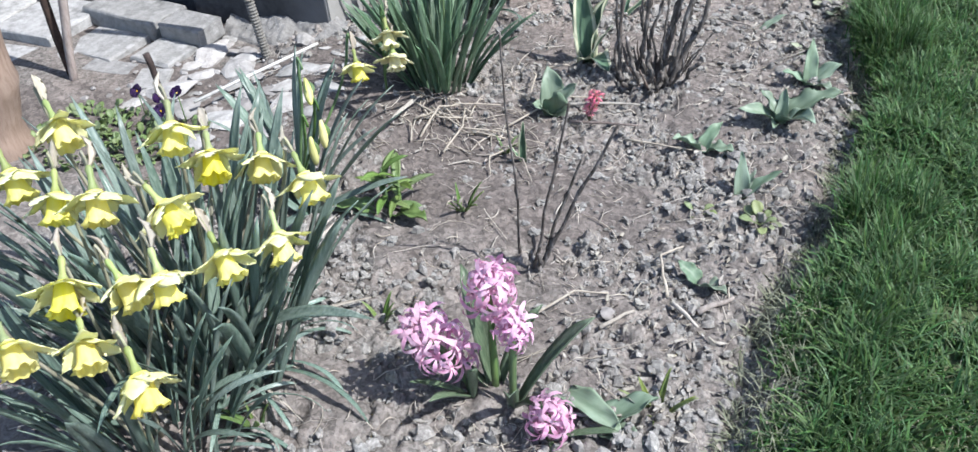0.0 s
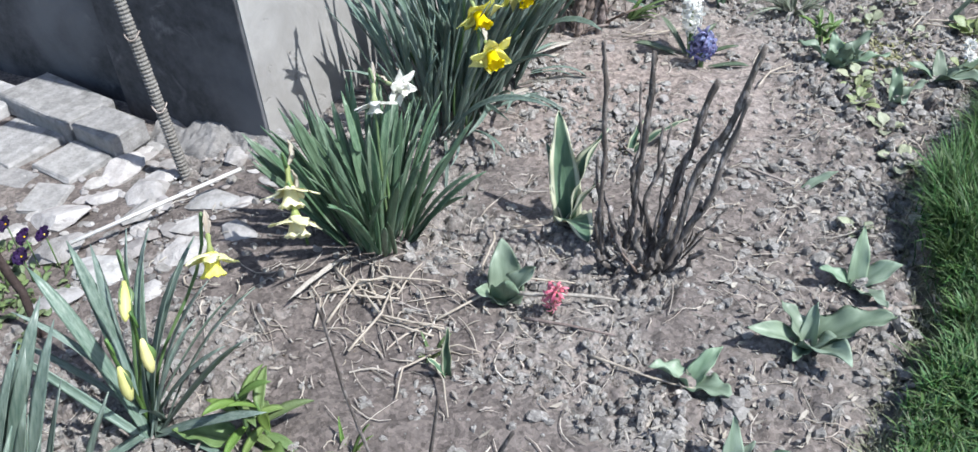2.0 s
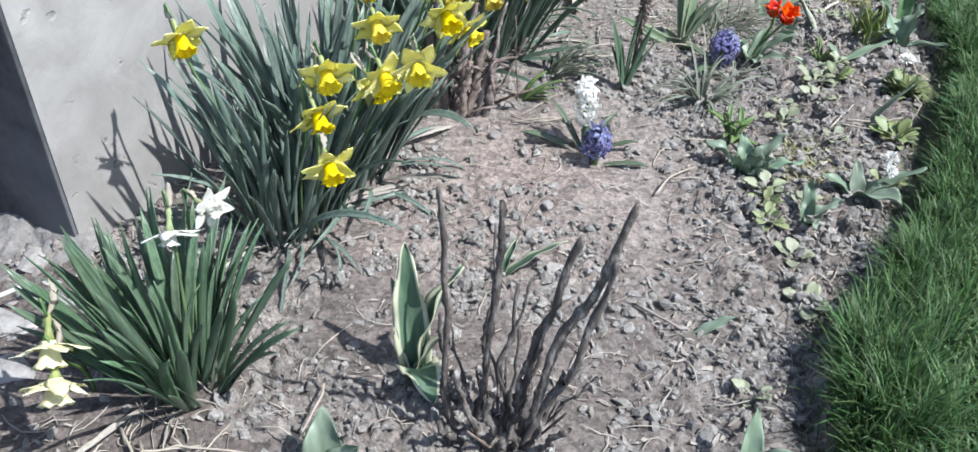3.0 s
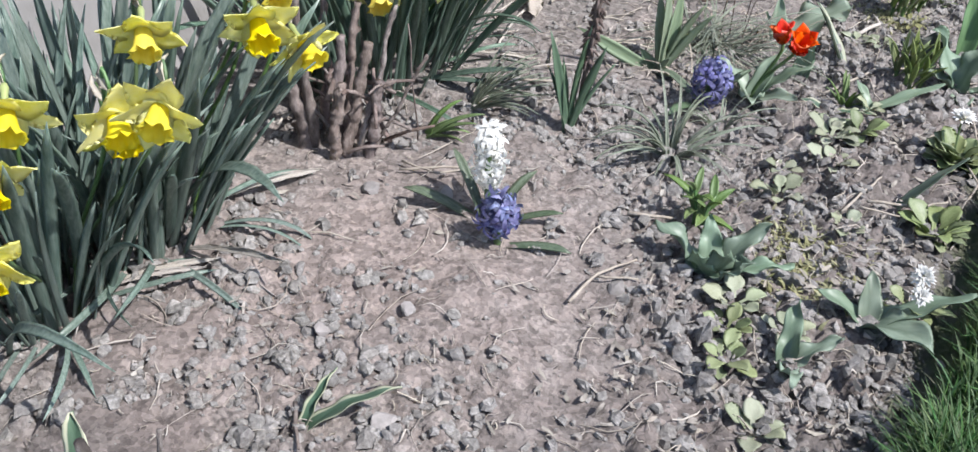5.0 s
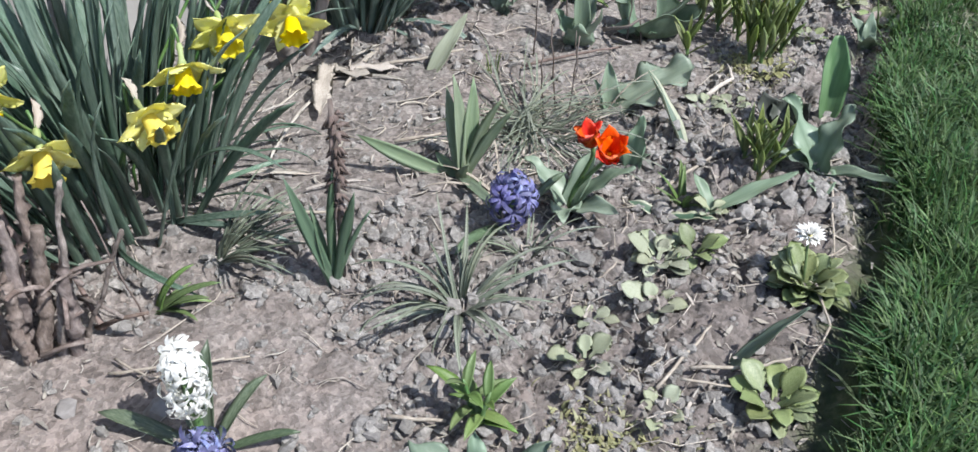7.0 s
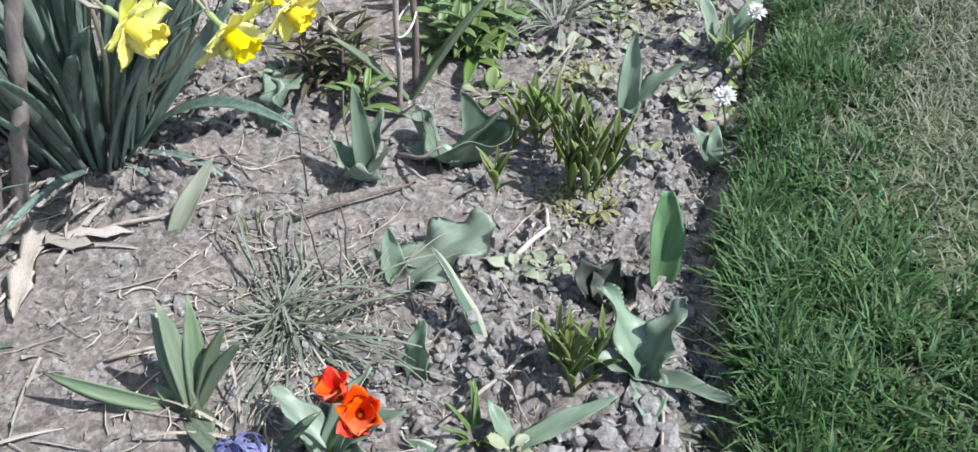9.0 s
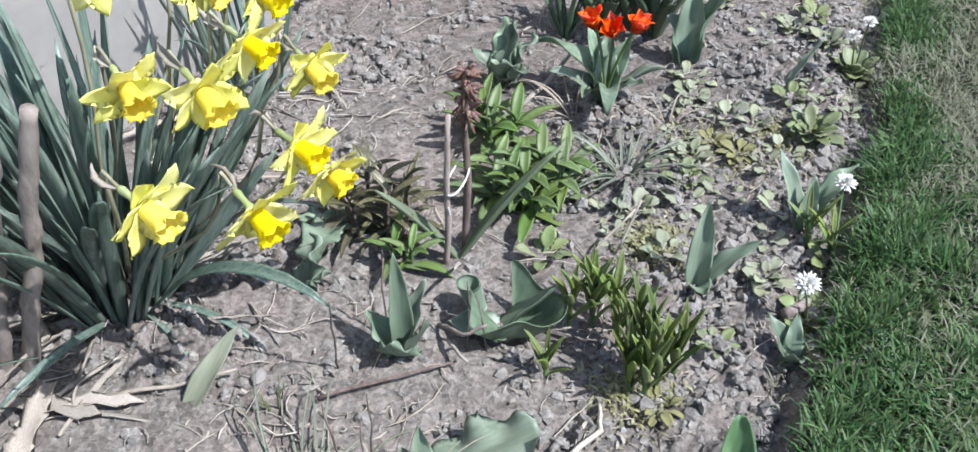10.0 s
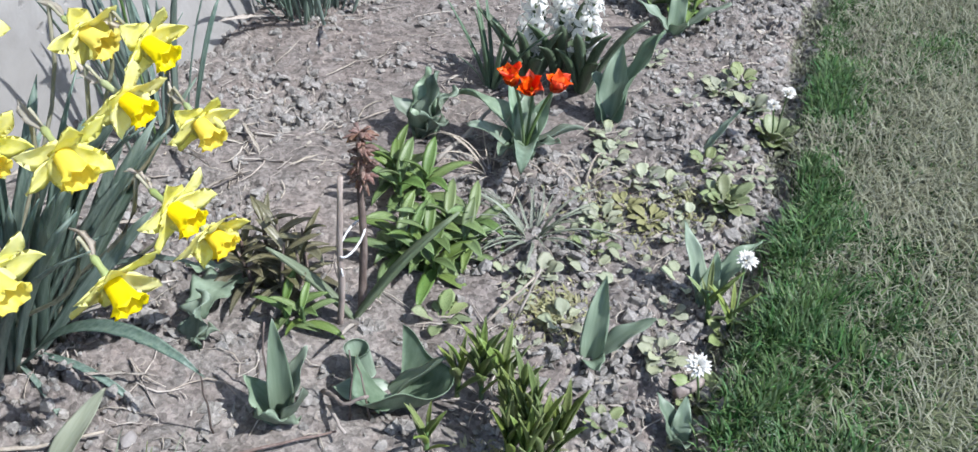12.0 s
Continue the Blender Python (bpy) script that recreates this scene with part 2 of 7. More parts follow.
    where.inputs[1].default_value, where.inputs[2].default_value = 0.0, 0.06
    nt.links.new(add.outputs[0], where.inputs[0])
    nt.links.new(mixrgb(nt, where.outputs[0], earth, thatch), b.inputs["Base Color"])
    mixed = nt.nodes.new("ShaderNodeMath")
    mixed.operation = "MULTIPLY_ADD"
    mixed.inputs[1].default_value = 0.5
    nt.links.new(fine, mixed.inputs[0])
    nt.links.new(mid, mixed.inputs[2])
    lumps = nt.nodes.new("ShaderNodeMath")
    lumps.operation = "MULTIPLY_ADD"
    lumps.inputs[1].default_value = 0.55
    nt.links.new(relief, lumps.inputs[0])
    nt.links.new(mixed.outputs[0], lumps.inputs[2])
    bump(nt, b, lumps.outputs[0], 1.0, 0.0055)
    return m


SOIL = soil_material()
CLOD = grain_material("dry_clod", (0.10, 0.092, 0.085), (0.235, 0.225, 0.21), (0.48, 0.46, 0.435), 150, islands=True, vary=0.20, bump_k=0.9)
STONE = grain_material("stone", (0.16, 0.146, 0.137), (0.26, 0.242, 0.229), (0.36, 0.338, 0.325), 45)
LIME = grain_material("lime_rubble", (0.18, 0.172, 0.163), (0.33, 0.318, 0.305), (0.52, 0.505, 0.49), 55, bump_k=0.8)
CONCRETE = grain_material("concrete_paver", (0.12, 0.117, 0.112), (0.31, 0.303, 0.295), (0.50, 0.49, 0.48), 34, bump_k=0.9, dist=0.006)


def plaster_material():
    """Old lime plaster: trowel marks, grey weathering, small pits."""
    m, nt, b = material("white_plaster", 0.9, 0.15)
    fine, mid, large = noise_out(nt, 70, 6, 0.7), noise_out(nt, 11, 5, 0.65, dist=0.5), noise_out(nt, 2.4, 4, 0.6, dist=0.8)
    col = ramp(nt, [(0.3, (0.25, 0.243, 0.232)), (0.55, (0.325, 0.318, 0.306)), (0.75, (0.375, 0.368, 0.356))], mid)
    col = mixrgb(nt, ramp(nt, [(0.42, (0.65, 0.65, 0.65)), (0.62, (0, 0, 0))], large), col, (0.262, 0.255, 0.243))
    hole = ramp(nt, [(0.66, (0, 0, 0)), (0.74, (1, 1, 1))], noise_out(nt, 26, 3, 0.5))
    col = mixrgb(nt, hole, col, (0.245, 0.237, 0.225))
    nt.links.new(col, b.inputs["Base Color"])
    high = nt.nodes.new("ShaderNodeMath")
    high.operation = "MULTIPLY_ADD"
    high.inputs[1].default_value = 0.25
    nt.links.new(fine, high.inputs[0])
    nt.links.new(mid, high.inputs[2])
    low = nt.nodes.new("ShaderNodeMath")
    low.operation = "SUBTRACT"
    nt.links.new(high.outputs[0], low.inputs[0])
    nt.links.new(hole, low.inputs[1])
    bump(nt, b, low.outputs[0], 0.5, 0.005)
    return m


PLASTER = plaster_material()


def plinth_material():
    """Dark coat over cement, thin and smeared with grey in places."""
    m, nt, b = material("dark_plinth", 0.75, 0.25)
    fine, mid, large = noise_out(nt, 40, 6, 0.7), noise_out(nt, 7, 5, 0.65, dist=1.2), noise_out(nt, 1.7, 3, 0.55, dist=0.6)
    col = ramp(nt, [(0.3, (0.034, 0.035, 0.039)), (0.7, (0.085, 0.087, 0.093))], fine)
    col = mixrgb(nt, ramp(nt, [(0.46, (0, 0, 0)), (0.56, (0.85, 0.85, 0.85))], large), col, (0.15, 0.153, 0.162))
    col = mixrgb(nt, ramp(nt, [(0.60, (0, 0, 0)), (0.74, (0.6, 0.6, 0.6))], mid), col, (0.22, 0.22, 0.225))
    nt.links.new(col, b.inputs["Base Color"])
    bump(nt, b, mid, 0.5, 0.01)
    return m


BITUMEN = plinth_material()
MORTAR = grain_material("mortar", (0.19, 0.18, 0.17), (0.33, 0.315, 0.305), (0.50, 0.48, 0.465), 30, bump_k=0.9, dist=0.01)
FOOTING = grain_material("rough_cement", (0.10, 0.096, 0.09), (0.20, 0.193, 0.183), (0.33, 0.32, 0.305), 40, bump_k=1.0, dist=0.008)
STRAW = grain_material("straw", (0.22, 0.19, 0.16), (0.40, 0.36, 0.31), (0.58, 0.54, 0.48), 80, 0.7, islands=True)
SCRAP = grain_material("leaf_scrap", (0.15, 0.135, 0.115), (0.28, 0.258, 0.225), (0.42, 0.395, 0.35), 90, 0.8, islands=True)
DRYLEAF = grain_material("dry_leaf", (0.22, 0.193, 0.163), (0.375, 0.342, 0.30), (0.54, 0.505, 0.45), 50, 0.75, stretch=(3, 3, 0.5))
BARK = grain_material("dark_bark", (0.030, 0.026, 0.024), (0.100, 0.088, 0.080), (0.46, 0.43, 0.41), 120, stretch=(1, 1, 0.35))
CANE = grain_material("grey_cane", (0.14, 0.115, 0.10), (0.29, 0.25, 0.225), (0.42, 0.38, 0.35), 90, stretch=(1, 1, 0.25))
BROWNCANE = grain_material("brown_cane", (0.055, 0.042, 0.036), (0.15, 0.118, 0.102), (0.32, 0.275, 0.25), 80, stretch=(1, 1, 0.3))
RUST = grain_material("rusty_iron", (0.028, 0.021, 0.018), (0.065, 0.047, 0.040), (0.13, 0.098, 0.085), 70, 0.8)
PIPEGREY = grain_material("grey_ribbed_sheath", (0.08, 0.075, 0.068), (0.185, 0.175, 0.162), (0.32, 0.305, 0.285), 60, 0.7)
WOOD = grain_material("weathered_wood", (0.19, 0.13, 0.10), (0.33, 0.25, 0.20), (0.45, 0.36, 0.30), 25, 0.85, stretch=(4, 4, 0.4))
HEADBROWN = grain_material("withered_petals", (0.06, 0.032, 0.026), (0.17, 0.105, 0.085), (0.46, 0.37, 0.31), 180, islands=True)
WHITEROD = grain_material("white_rod", (0.30, 0.29, 0.275), (0.50, 0.49, 0.47), (0.66, 0.65, 0.63), 40, 0.5)
STRING = grain_material("white_string", (0.55, 0.55, 0.55), (0.72, 0.72, 0.72), (0.80, 0.80, 0.80), 300, 0.8)

DAFLEAF = thin_material("daffodil_leaf", (0.105, 0.168, 0.136), (0.285, 0.358, 0.305), 0.36, 0.5, 0.32)
DAFGREEN = thin_material("green_daffodil_leaf", (0.075, 0.145, 0.082), (0.215, 0.310, 0.205), 0.36, 0.5, 0.32)
DAFDEEP = thin_material("deep_green_daffodil_leaf", (0.072, 0.130, 0.092), (0.205, 0.285, 0.222), 0.36, 0.5, 0.32)
IRISLEAF = thin_material("iris_leaf", (0.18, 0.24, 0.14), (0.34, 0.41, 0.28), 0.5, 0.3, 0.42)
HYLEAF = thin_material("hyacinth_leaf", (0.060, 0.098, 0.055), (0.160, 0.210, 0.135), 0.35, 0.5, 0.25)
TULGREEN = thin_material("green_tulip_leaf", (0.100, 0.180, 0.085), (0.235, 0.345, 0.190), 0.42, 0.45, 0.40, streak=(70, 70, 5))
TULLEAF = thin_material("tulip_leaf", (0.150, 0.215, 0.145), (0.315, 0.400, 0.298), 0.42, 0.45, 0.34, streak=(70, 70, 5))
BLACKLEAF = thin_material("blackened_tulip_leaf", (0.022, 0.026, 0.022), (0.075, 0.085, 0.070), 0.5, 0.35, 0.08)
VARLEAF = thin_material("variegated_tulip_leaf", (0.07, 0.13, 0.08), (0.15, 0.23, 0.16), 0.5, 0.35, 0.28, edge=(0.52, 0.54, 0.40))
LILYLEAF = thin_material("lily_leaf", (0.08, 0.145, 0.042), (0.235, 0.325, 0.12), 0.46, 0.5, 0.3)
OLIVELEAF = thin_material("olive_lily_leaf", (0.115, 0.170, 0.045), (0.310, 0.385, 0.145), 0.44, 0.45, 0.36)
DARKLEAF = thin_material("dark_lily_leaf", (0.06, 0.058, 0.033), (0.21, 0.20, 0.11), 0.35, 0.5, 0.2)
ROSELEAF = thin_material("rosette_leaf", (0.16, 0.21, 0.09), (0.35, 0.40, 0.22), 0.45, 0.4, 0.3)
PALELEAF = thin_material("pale_weed_leaf", (0.25, 0.28, 0.18), (0.45, 0.48, 0.35), 0.55, 0.3, 0.3)
GREYGRASS = thin_material("striped_grass_leaf", (0.08, 0.115, 0.07), (0.36, 0.385, 0.31), 0.45, 0.4, 0.25, streak=(500, 500, 8))
MOSS = thin_material("yellow_green_creeper", (0.20, 0.205, 0.10), (0.40, 0.39, 0.23), 0.6, 0.2, 0.25, islands=True)
PANSYLEAF = thin_material("pansy_leaf", (0.12, 0.18, 0.07), (0.26, 0.33, 0.16), 0.45, 0.4, 0.3)
GRASS = thin_material("lawn_grass", (0.038, 0.092, 0.030), (0.135, 0.222, 0.090), 0.52, 0.28, 0.35, 0.03, 0.45, islands=True)
DRYGRASS = thin_material("dry_lawn_grass", (0.120, 0.138, 0.085), (0.315, 0.320, 0.235), 0.6, 0.25, 0.25, islands=True)
PALESTEM = thin_material("tan_flower_stem", (0.20, 0.20, 0.13), (0.36, 0.34, 0.25), 0.5, 0.3, 0.1)
STEM = thin_material("flower_stem", (0.06, 0.13, 0.045), (0.15, 0.23, 0.09), 0.4, 0.4, 0.1)
BELLPETAL = thin_material("lemon_petal", (0.92, 0.90, 0.42), (0.97, 0.965, 0.68), 0.55, 0.25, 0.40, 0.006, 0.05)
BELLTRUMPET = thin_material("lemon_trumpet", (0.92, 0.84, 0.12), (0.96, 0.91, 0.34), 0.5, 0.25, 0.4, 0.006, 0.05)
YPETAL = thin_material("yellow_petal", (0.90, 0.87, 0.24), (0.96, 0.94, 0.50), 0.55, 0.25, 0.40, 0.006, 0.06)
YTRUMPET = thin_material("yellow_trumpet", (0.88, 0.73, 0.015), (0.95, 0.84, 0.07), 0.5, 0.25, 0.4, 0.006, 0.06)
WPETAL = thin_material("white_petal", (0.78, 0.78, 0.71), (0.88, 0.88, 0.84), 0.55, 0.25, 0.45, 0.005, 0.05)
CREAM = thin_material("cream_petal", (0.80, 0.77, 0.47), (0.90, 0.88, 0.64), 0.55, 0.25, 0.35, 0.006, 0.06)
NECKGREEN = thin_material("pale_flower_neck", (0.26, 0.32, 0.12), (0.46, 0.50, 0.26), 0.5, 0.3, 0.2)
BUD = thin_material("pale_green_bud", (0.62, 0.60, 0.22), (0.88, 0.84, 0.44), 0.5, 0.3, 0.25)
SPATHE = thin_material("papery_spathe", (0.40, 0.35, 0.28), (0.62, 0.58, 0.50), 0.7, 0.2, 0.4)
PINK = thin_material("pink_floret", (0.60, 0.28, 0.46), (0.86, 0.62, 0.74), 0.5, 0.3, 0.3, 0.015, 0.2)
BLUE = thin_material("blue_floret", (0.026, 0.028, 0.11), (0.34, 0.36, 0.58), 0.5, 0.3, 0.25, 0.02, 0.4)
WHITEF = thin_material("white_floret", (0.74, 0.74, 0.70), (0.86, 0.86, 0.83), 0.5, 0.3, 0.35, 0.005, 0.06)
ROSERED = thin_material("rose_red_floret", (0.58, 0.09, 0.15), (0.82, 0.36, 0.40), 0.5, 0.3, 0.3, 0.015, 0.2)
RED = thin_material("orange_red_petal", (0.80, 0.05, 0.006), (0.90, 0.14, 0.015), 0.45, 0.35, 0.35, 0.012, 0.1)
EYE_YELLOW = thin_material("yellow_eye", (0.75, 0.50, 0.02), (0.85, 0.62, 0.06), 0.6, 0.2, 0.1)
PURPLE = thin_material("purple_pansy_petal", (0.012, 0.006, 0.022), (0.050, 0.022, 0.085), 0.6, 0.2, 0.15)


# ---- building blocks ----
def mesh_of(name, verts, faces, mat, smooth=True, uv=None):
    me = bpy.data.meshes.new(name)
    me.from_pydata([tuple(v) for v in verts], [], faces)
    me.materials.append(mat)
    if smooth:
        me.polygons.foreach_set("use_smooth", [True] * len(me.polygons))
    if uv is not None:
        layer = me.uv_layers.new(name="UVMap")
        idx = np.empty(len(me.loops), np.int32)
        me.loops.foreach_get("vertex_index", idx)
        layer.data.foreach_set("uv", np.asarray(uv, np.float32)[idx].ravel())
    me.update()
    return me


def part(name, me, parent, m=None, label=""):
    ob = new(name, me)
    ob.parent = parent
    if m is not None:
        ob.matrix_basis = m
    if label:
        ob["label"] = label
    return ob


def thing(name, x, y, label, category, group="", z=None):
    ob = new(name)
    ob.empty_display_size = 0.02
    ob.location = (x, y, gz(x, y) if z is None else z)
    return tagged(ob, label, category, group)


def solid(name, me, label, category, m=None, group="", kind=""):
    ob = new(name, me)
    if m is not None:
        ob.matrix_basis = m
    return tagged(ob, label, category, group, kind)


def rnd(a, b):
    return random.uniform(a, b)


def tube_data(points, radii, sides=6, jitter=0.0, cap=True):
    pts = [Vector(p) for p in points]
    verts, faces = [], []
    ref = Vector((0.31, 0.17, 0.93)).normalized()
    for i, p in enumerate(pts):
        d = (pts[min(i + 1, len(pts) - 1)] - pts[max(i - 1, 0)]).normalized()
        if abs(d.dot(ref)) > 0.97:
            u = d.cross(Vector((1, 0, 0))).normalized()
        else:
            u = d.cross(ref).normalized()
        v = d.cross(u)
        for k in range(sides):
            a = 2 * math.pi * k / sides
            r = radii[i] * (1 + rnd(-jitter, jitter))
            verts.append(p + u * (r * math.cos(a)) + v * (r * math.sin(a)))
    n = len(pts)
    for i in range(n - 1):
        for k in range(sides):
            k2 = (k + 1) % sides
            faces.append((i * sides + k, i * sides + k2, (i + 1) * sides + k2, (i + 1) * sides + k))
    if cap:
        faces.append(tuple(range(sides))[::-1])
        faces.append(tuple((n - 1) * sides + k for k in range(sides)))
    return verts, faces


def join_data(*items):
    verts, faces = [], []
    for v, f in items:
        o = len(verts)
        verts += list(v)
        faces += [tuple(i + o for i in g) for g in f]
    return verts, faces


def bezier(p0, p1, p2, p3, n):
    p0, p1, p2, p3 = (Vector(p) for p in (p0, p1, p2, p3))
    out = []
    for i in range(n + 1):
        t = i / n
        out.append(p0 * (1 - t) ** 3 + p1 * 3 * t * (1 - t) ** 2 + p2 * 3 * t * t * (1 - t) + p3 * t ** 3)
    return out


def w_strap(s):
    return (0.72 + 0.28 * min(1, s * 2.5)) * (1 if s < 0.68 else max(0.03, 1 - ((s - 0.68) / 0.325) ** 2.2))


def w_grass(s):
    return (1 - s) ** 0.55 + 0.02


def w_lance(s):
    return max(0.03, math.sin(math.pi * (0.10 + 0.90 * s)) ** 0.85)


def w_tulip(s):
    return max(0.03, math.sin(math.pi * (0.16 + 0.84 * s) ** 0.85) ** 0.75)


def w_spoon(s):
    return 0.22 + 0.1 * s if s < 0.3 else max(0.03, 0.25 + 0.75 * math.sin(math.pi * min(1, (s - 0.2) / 0.8)) ** 0.7 - (0.28 if s > 0.97 else 0))


def w_petal(s):
    return max(0.03, 0.45 + 0.55 * math.sin(math.pi * min(1, 0.15 + 0.75 * s)) if s < 0.75 else 0.97 * math.sqrt(max(0, 1 - ((s - 0.75) / 0.26) ** 2)))


def leaf_data(length, width, profile, lean=5.0, bend=30.0, power=1.6, fold=0.35, wave=0.0, waves=3.0, twist=0.0, n=9, thick=0.0009, cols=(-1, -0.55, 0, 0.55, 1)):
    """A leaf that grows up from the origin and bends towards +x; u across it goes into the UV."""
    verts, uv, faces = [], [], []
    m = 2 * len(cols) - 2
    x = z = 0.0
    ph = rnd(0, 6.28)
    for i in range(n + 1):
        s = i / n
        th = radians(lean + bend * s ** power)
        if i:
            tm = radians(lean + bend * ((i - 0.5) / n) ** power)
            x += length / n * math.sin(tm)
            z += length / n * math.cos(tm)
        nrm = Vector((-math.cos(th), 0, math.sin(th)))
        side = Vector((0, 1, 0))
        tw = radians(twist * s)
        tang = Vector((math.sin(th), 0, math.cos(th)))
        q = Matrix.Rotation(tw, 3, tang)
        side, nrm = q @ side, q @ nrm
        w = width * 0.5 * profile(s)
        ring = []
        for u in cols:
            lift = abs(u) ** 1.4 * fold * w + wave * width * abs(u) ** 2 * math.sin(waves * 6.28 * s + ph + (1.7 if u > 0 else 0)) * min(1, 3 * s)
            ring.append((Vector((x, 0, z)) + side * (u * w * math.cos(fold * 0.6)) + nrm * lift, abs(u)))
        for p, u in ring[-2:0:-1]:
            ring.append((p - nrm * thick, u))
        for p, u in ring:
            verts.append(p)
            uv.append((u, s))
    for i in range(n):
        for k in range(m):
            k2 = (k + 1) % m
            faces.append((i * m + k, i * m + k2, i * m + m + k2, i * m + m + k))
    faces.append(tuple(n * m + k for k in range(m)))
    return verts, faces, uv


def leaf_mesh(name, mat, *args, **kw):
    v, f, uv = leaf_data(*args, **kw)
    return mesh_of(name, v, f, mat, True, uv)


def turned(az=0.0, tilt=0.0, at=(0, 0, 0), scale=1.0, spin=0.0):
    """Turn a part about z by az, after tipping it towards +x by tilt."""
    return Matrix.Translation(at) @ Matrix.Rotation(radians(az), 4, "Z") @ Matrix.Rotation(radians(tilt), 4, "Y") @ Matrix.Rotation(radians(spin), 4, "Z") @ Matrix.Scale(scale, 4)


def facing(direction, at=(0, 0, 0), scale=1.0, spin=0.0):
    q = Vector(direction).normalized().to_track_quat("Z", "Y").to_matrix().to_4x4()
    return Matrix.Translation(at) @ q @ Matrix.Rotation(radians(spin), 4, "Z") @ Matrix.Scale(scale, 4)


# ---- ground ----
def spread(lo, hi, step, out, reach):
    """Grid lines: even between lo and hi, wider and wider out to the reach."""
    core = list(np.arange(lo, hi + step / 2, step))
    left, right, s = [lo], [core[-1]], out
    while right[-1] < reach:
        right.append(right[-1] + s)
        left.append(left[-1] - s)
        s *= 1.22
    return np.array(left[:0:-1] + core + right[1:])


def build_ground():
    gx = np.concatenate([spread(-1.30, 0.05, 0.006, 0.02, 90.0)])
    gy = spread(0.42, 4.9, 0.006, 0.02, 90.0)
    X, Y = np.meshgrid(gx, gy)
    Z = ground_height(X, Y)
    nx, ny = len(gx), len(gy)
    verts = np.stack([X.ravel(), Y.ravel(), Z.ravel()], 1)
    idx = np.arange(nx * ny).reshape(ny, nx)
    quads = np.stack([idx[:-1, :-1], idx[:-1, 1:], idx[1:, 1:], idx[1:, :-1]], -1).reshape(-1, 4)
    me = bpy.data.meshes.new("ground")
    me.vertices.add(len(verts))
    me.vertices.foreach_set("co", verts.ravel())
    me.loops.add(quads.size)
    me.loops.foreach_set("vertex_index", quads.ravel())
    me.polygons.add(len(quads))
    me.polygons.foreach_set("loop_start", np.arange(0, quads.size, 4))
    me.polygons.foreach_set("use_smooth", np.ones(len(quads), bool))
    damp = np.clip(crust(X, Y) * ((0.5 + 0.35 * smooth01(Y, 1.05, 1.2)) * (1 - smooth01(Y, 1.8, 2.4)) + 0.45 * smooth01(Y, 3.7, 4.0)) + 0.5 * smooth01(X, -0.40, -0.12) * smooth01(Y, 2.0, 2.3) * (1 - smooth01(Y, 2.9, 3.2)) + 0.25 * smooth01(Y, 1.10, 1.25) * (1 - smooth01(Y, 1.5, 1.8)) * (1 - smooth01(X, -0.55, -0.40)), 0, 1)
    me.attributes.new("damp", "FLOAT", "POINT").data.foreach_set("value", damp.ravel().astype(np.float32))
    me.attributes.new("worn", "FLOAT", "POINT").data.foreach_set("value", np.clip(worn_turf(X, Y), 0, 1).ravel().astype(np.float32))
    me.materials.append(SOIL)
    me.update(calc_edges=True)
    solid("ground", me, "dry grey-brown crumbly garden soil beside a lawn", "ground", kind="structure")


build_ground()
RNG = np.random.default_rng(4)


def many(name, verts, faces, mat, label, category, smooth=False, kind="stuff"):
    """One object from arrays: verts (n, 3), faces (m, 3)."""
    me = bpy.data.meshes.new(name)
    me.vertices.add(len(verts))
    me.vertices.foreach_set("co", verts.astype(np.float32).ravel())
    me.loops.add(faces.size)
    me.loops.foreach_set("vertex_index", faces.astype(np.int32).ravel())
    me.polygons.add(len(faces))
    me.polygons.foreach_set("loop_start", np.arange(0, faces.size, faces.shape[1]))
    me.polygons.foreach_set("use_smooth", np.full(len(faces), smooth))
    me.materials.append(mat)
    me.update(calc_edges=True)
    return solid(name, me, label, category, kind=kind)


def icosphere(sub):
    bm = bmesh.new()
    bmesh.ops.create_icosphere(bm, subdivisions=sub, radius=1)
    v = np.array([x.co[:] for x in bm.verts])
    f = np.array([[x.index for x in g.verts] for g in bm.faces])
    bm.free()
    return v, f


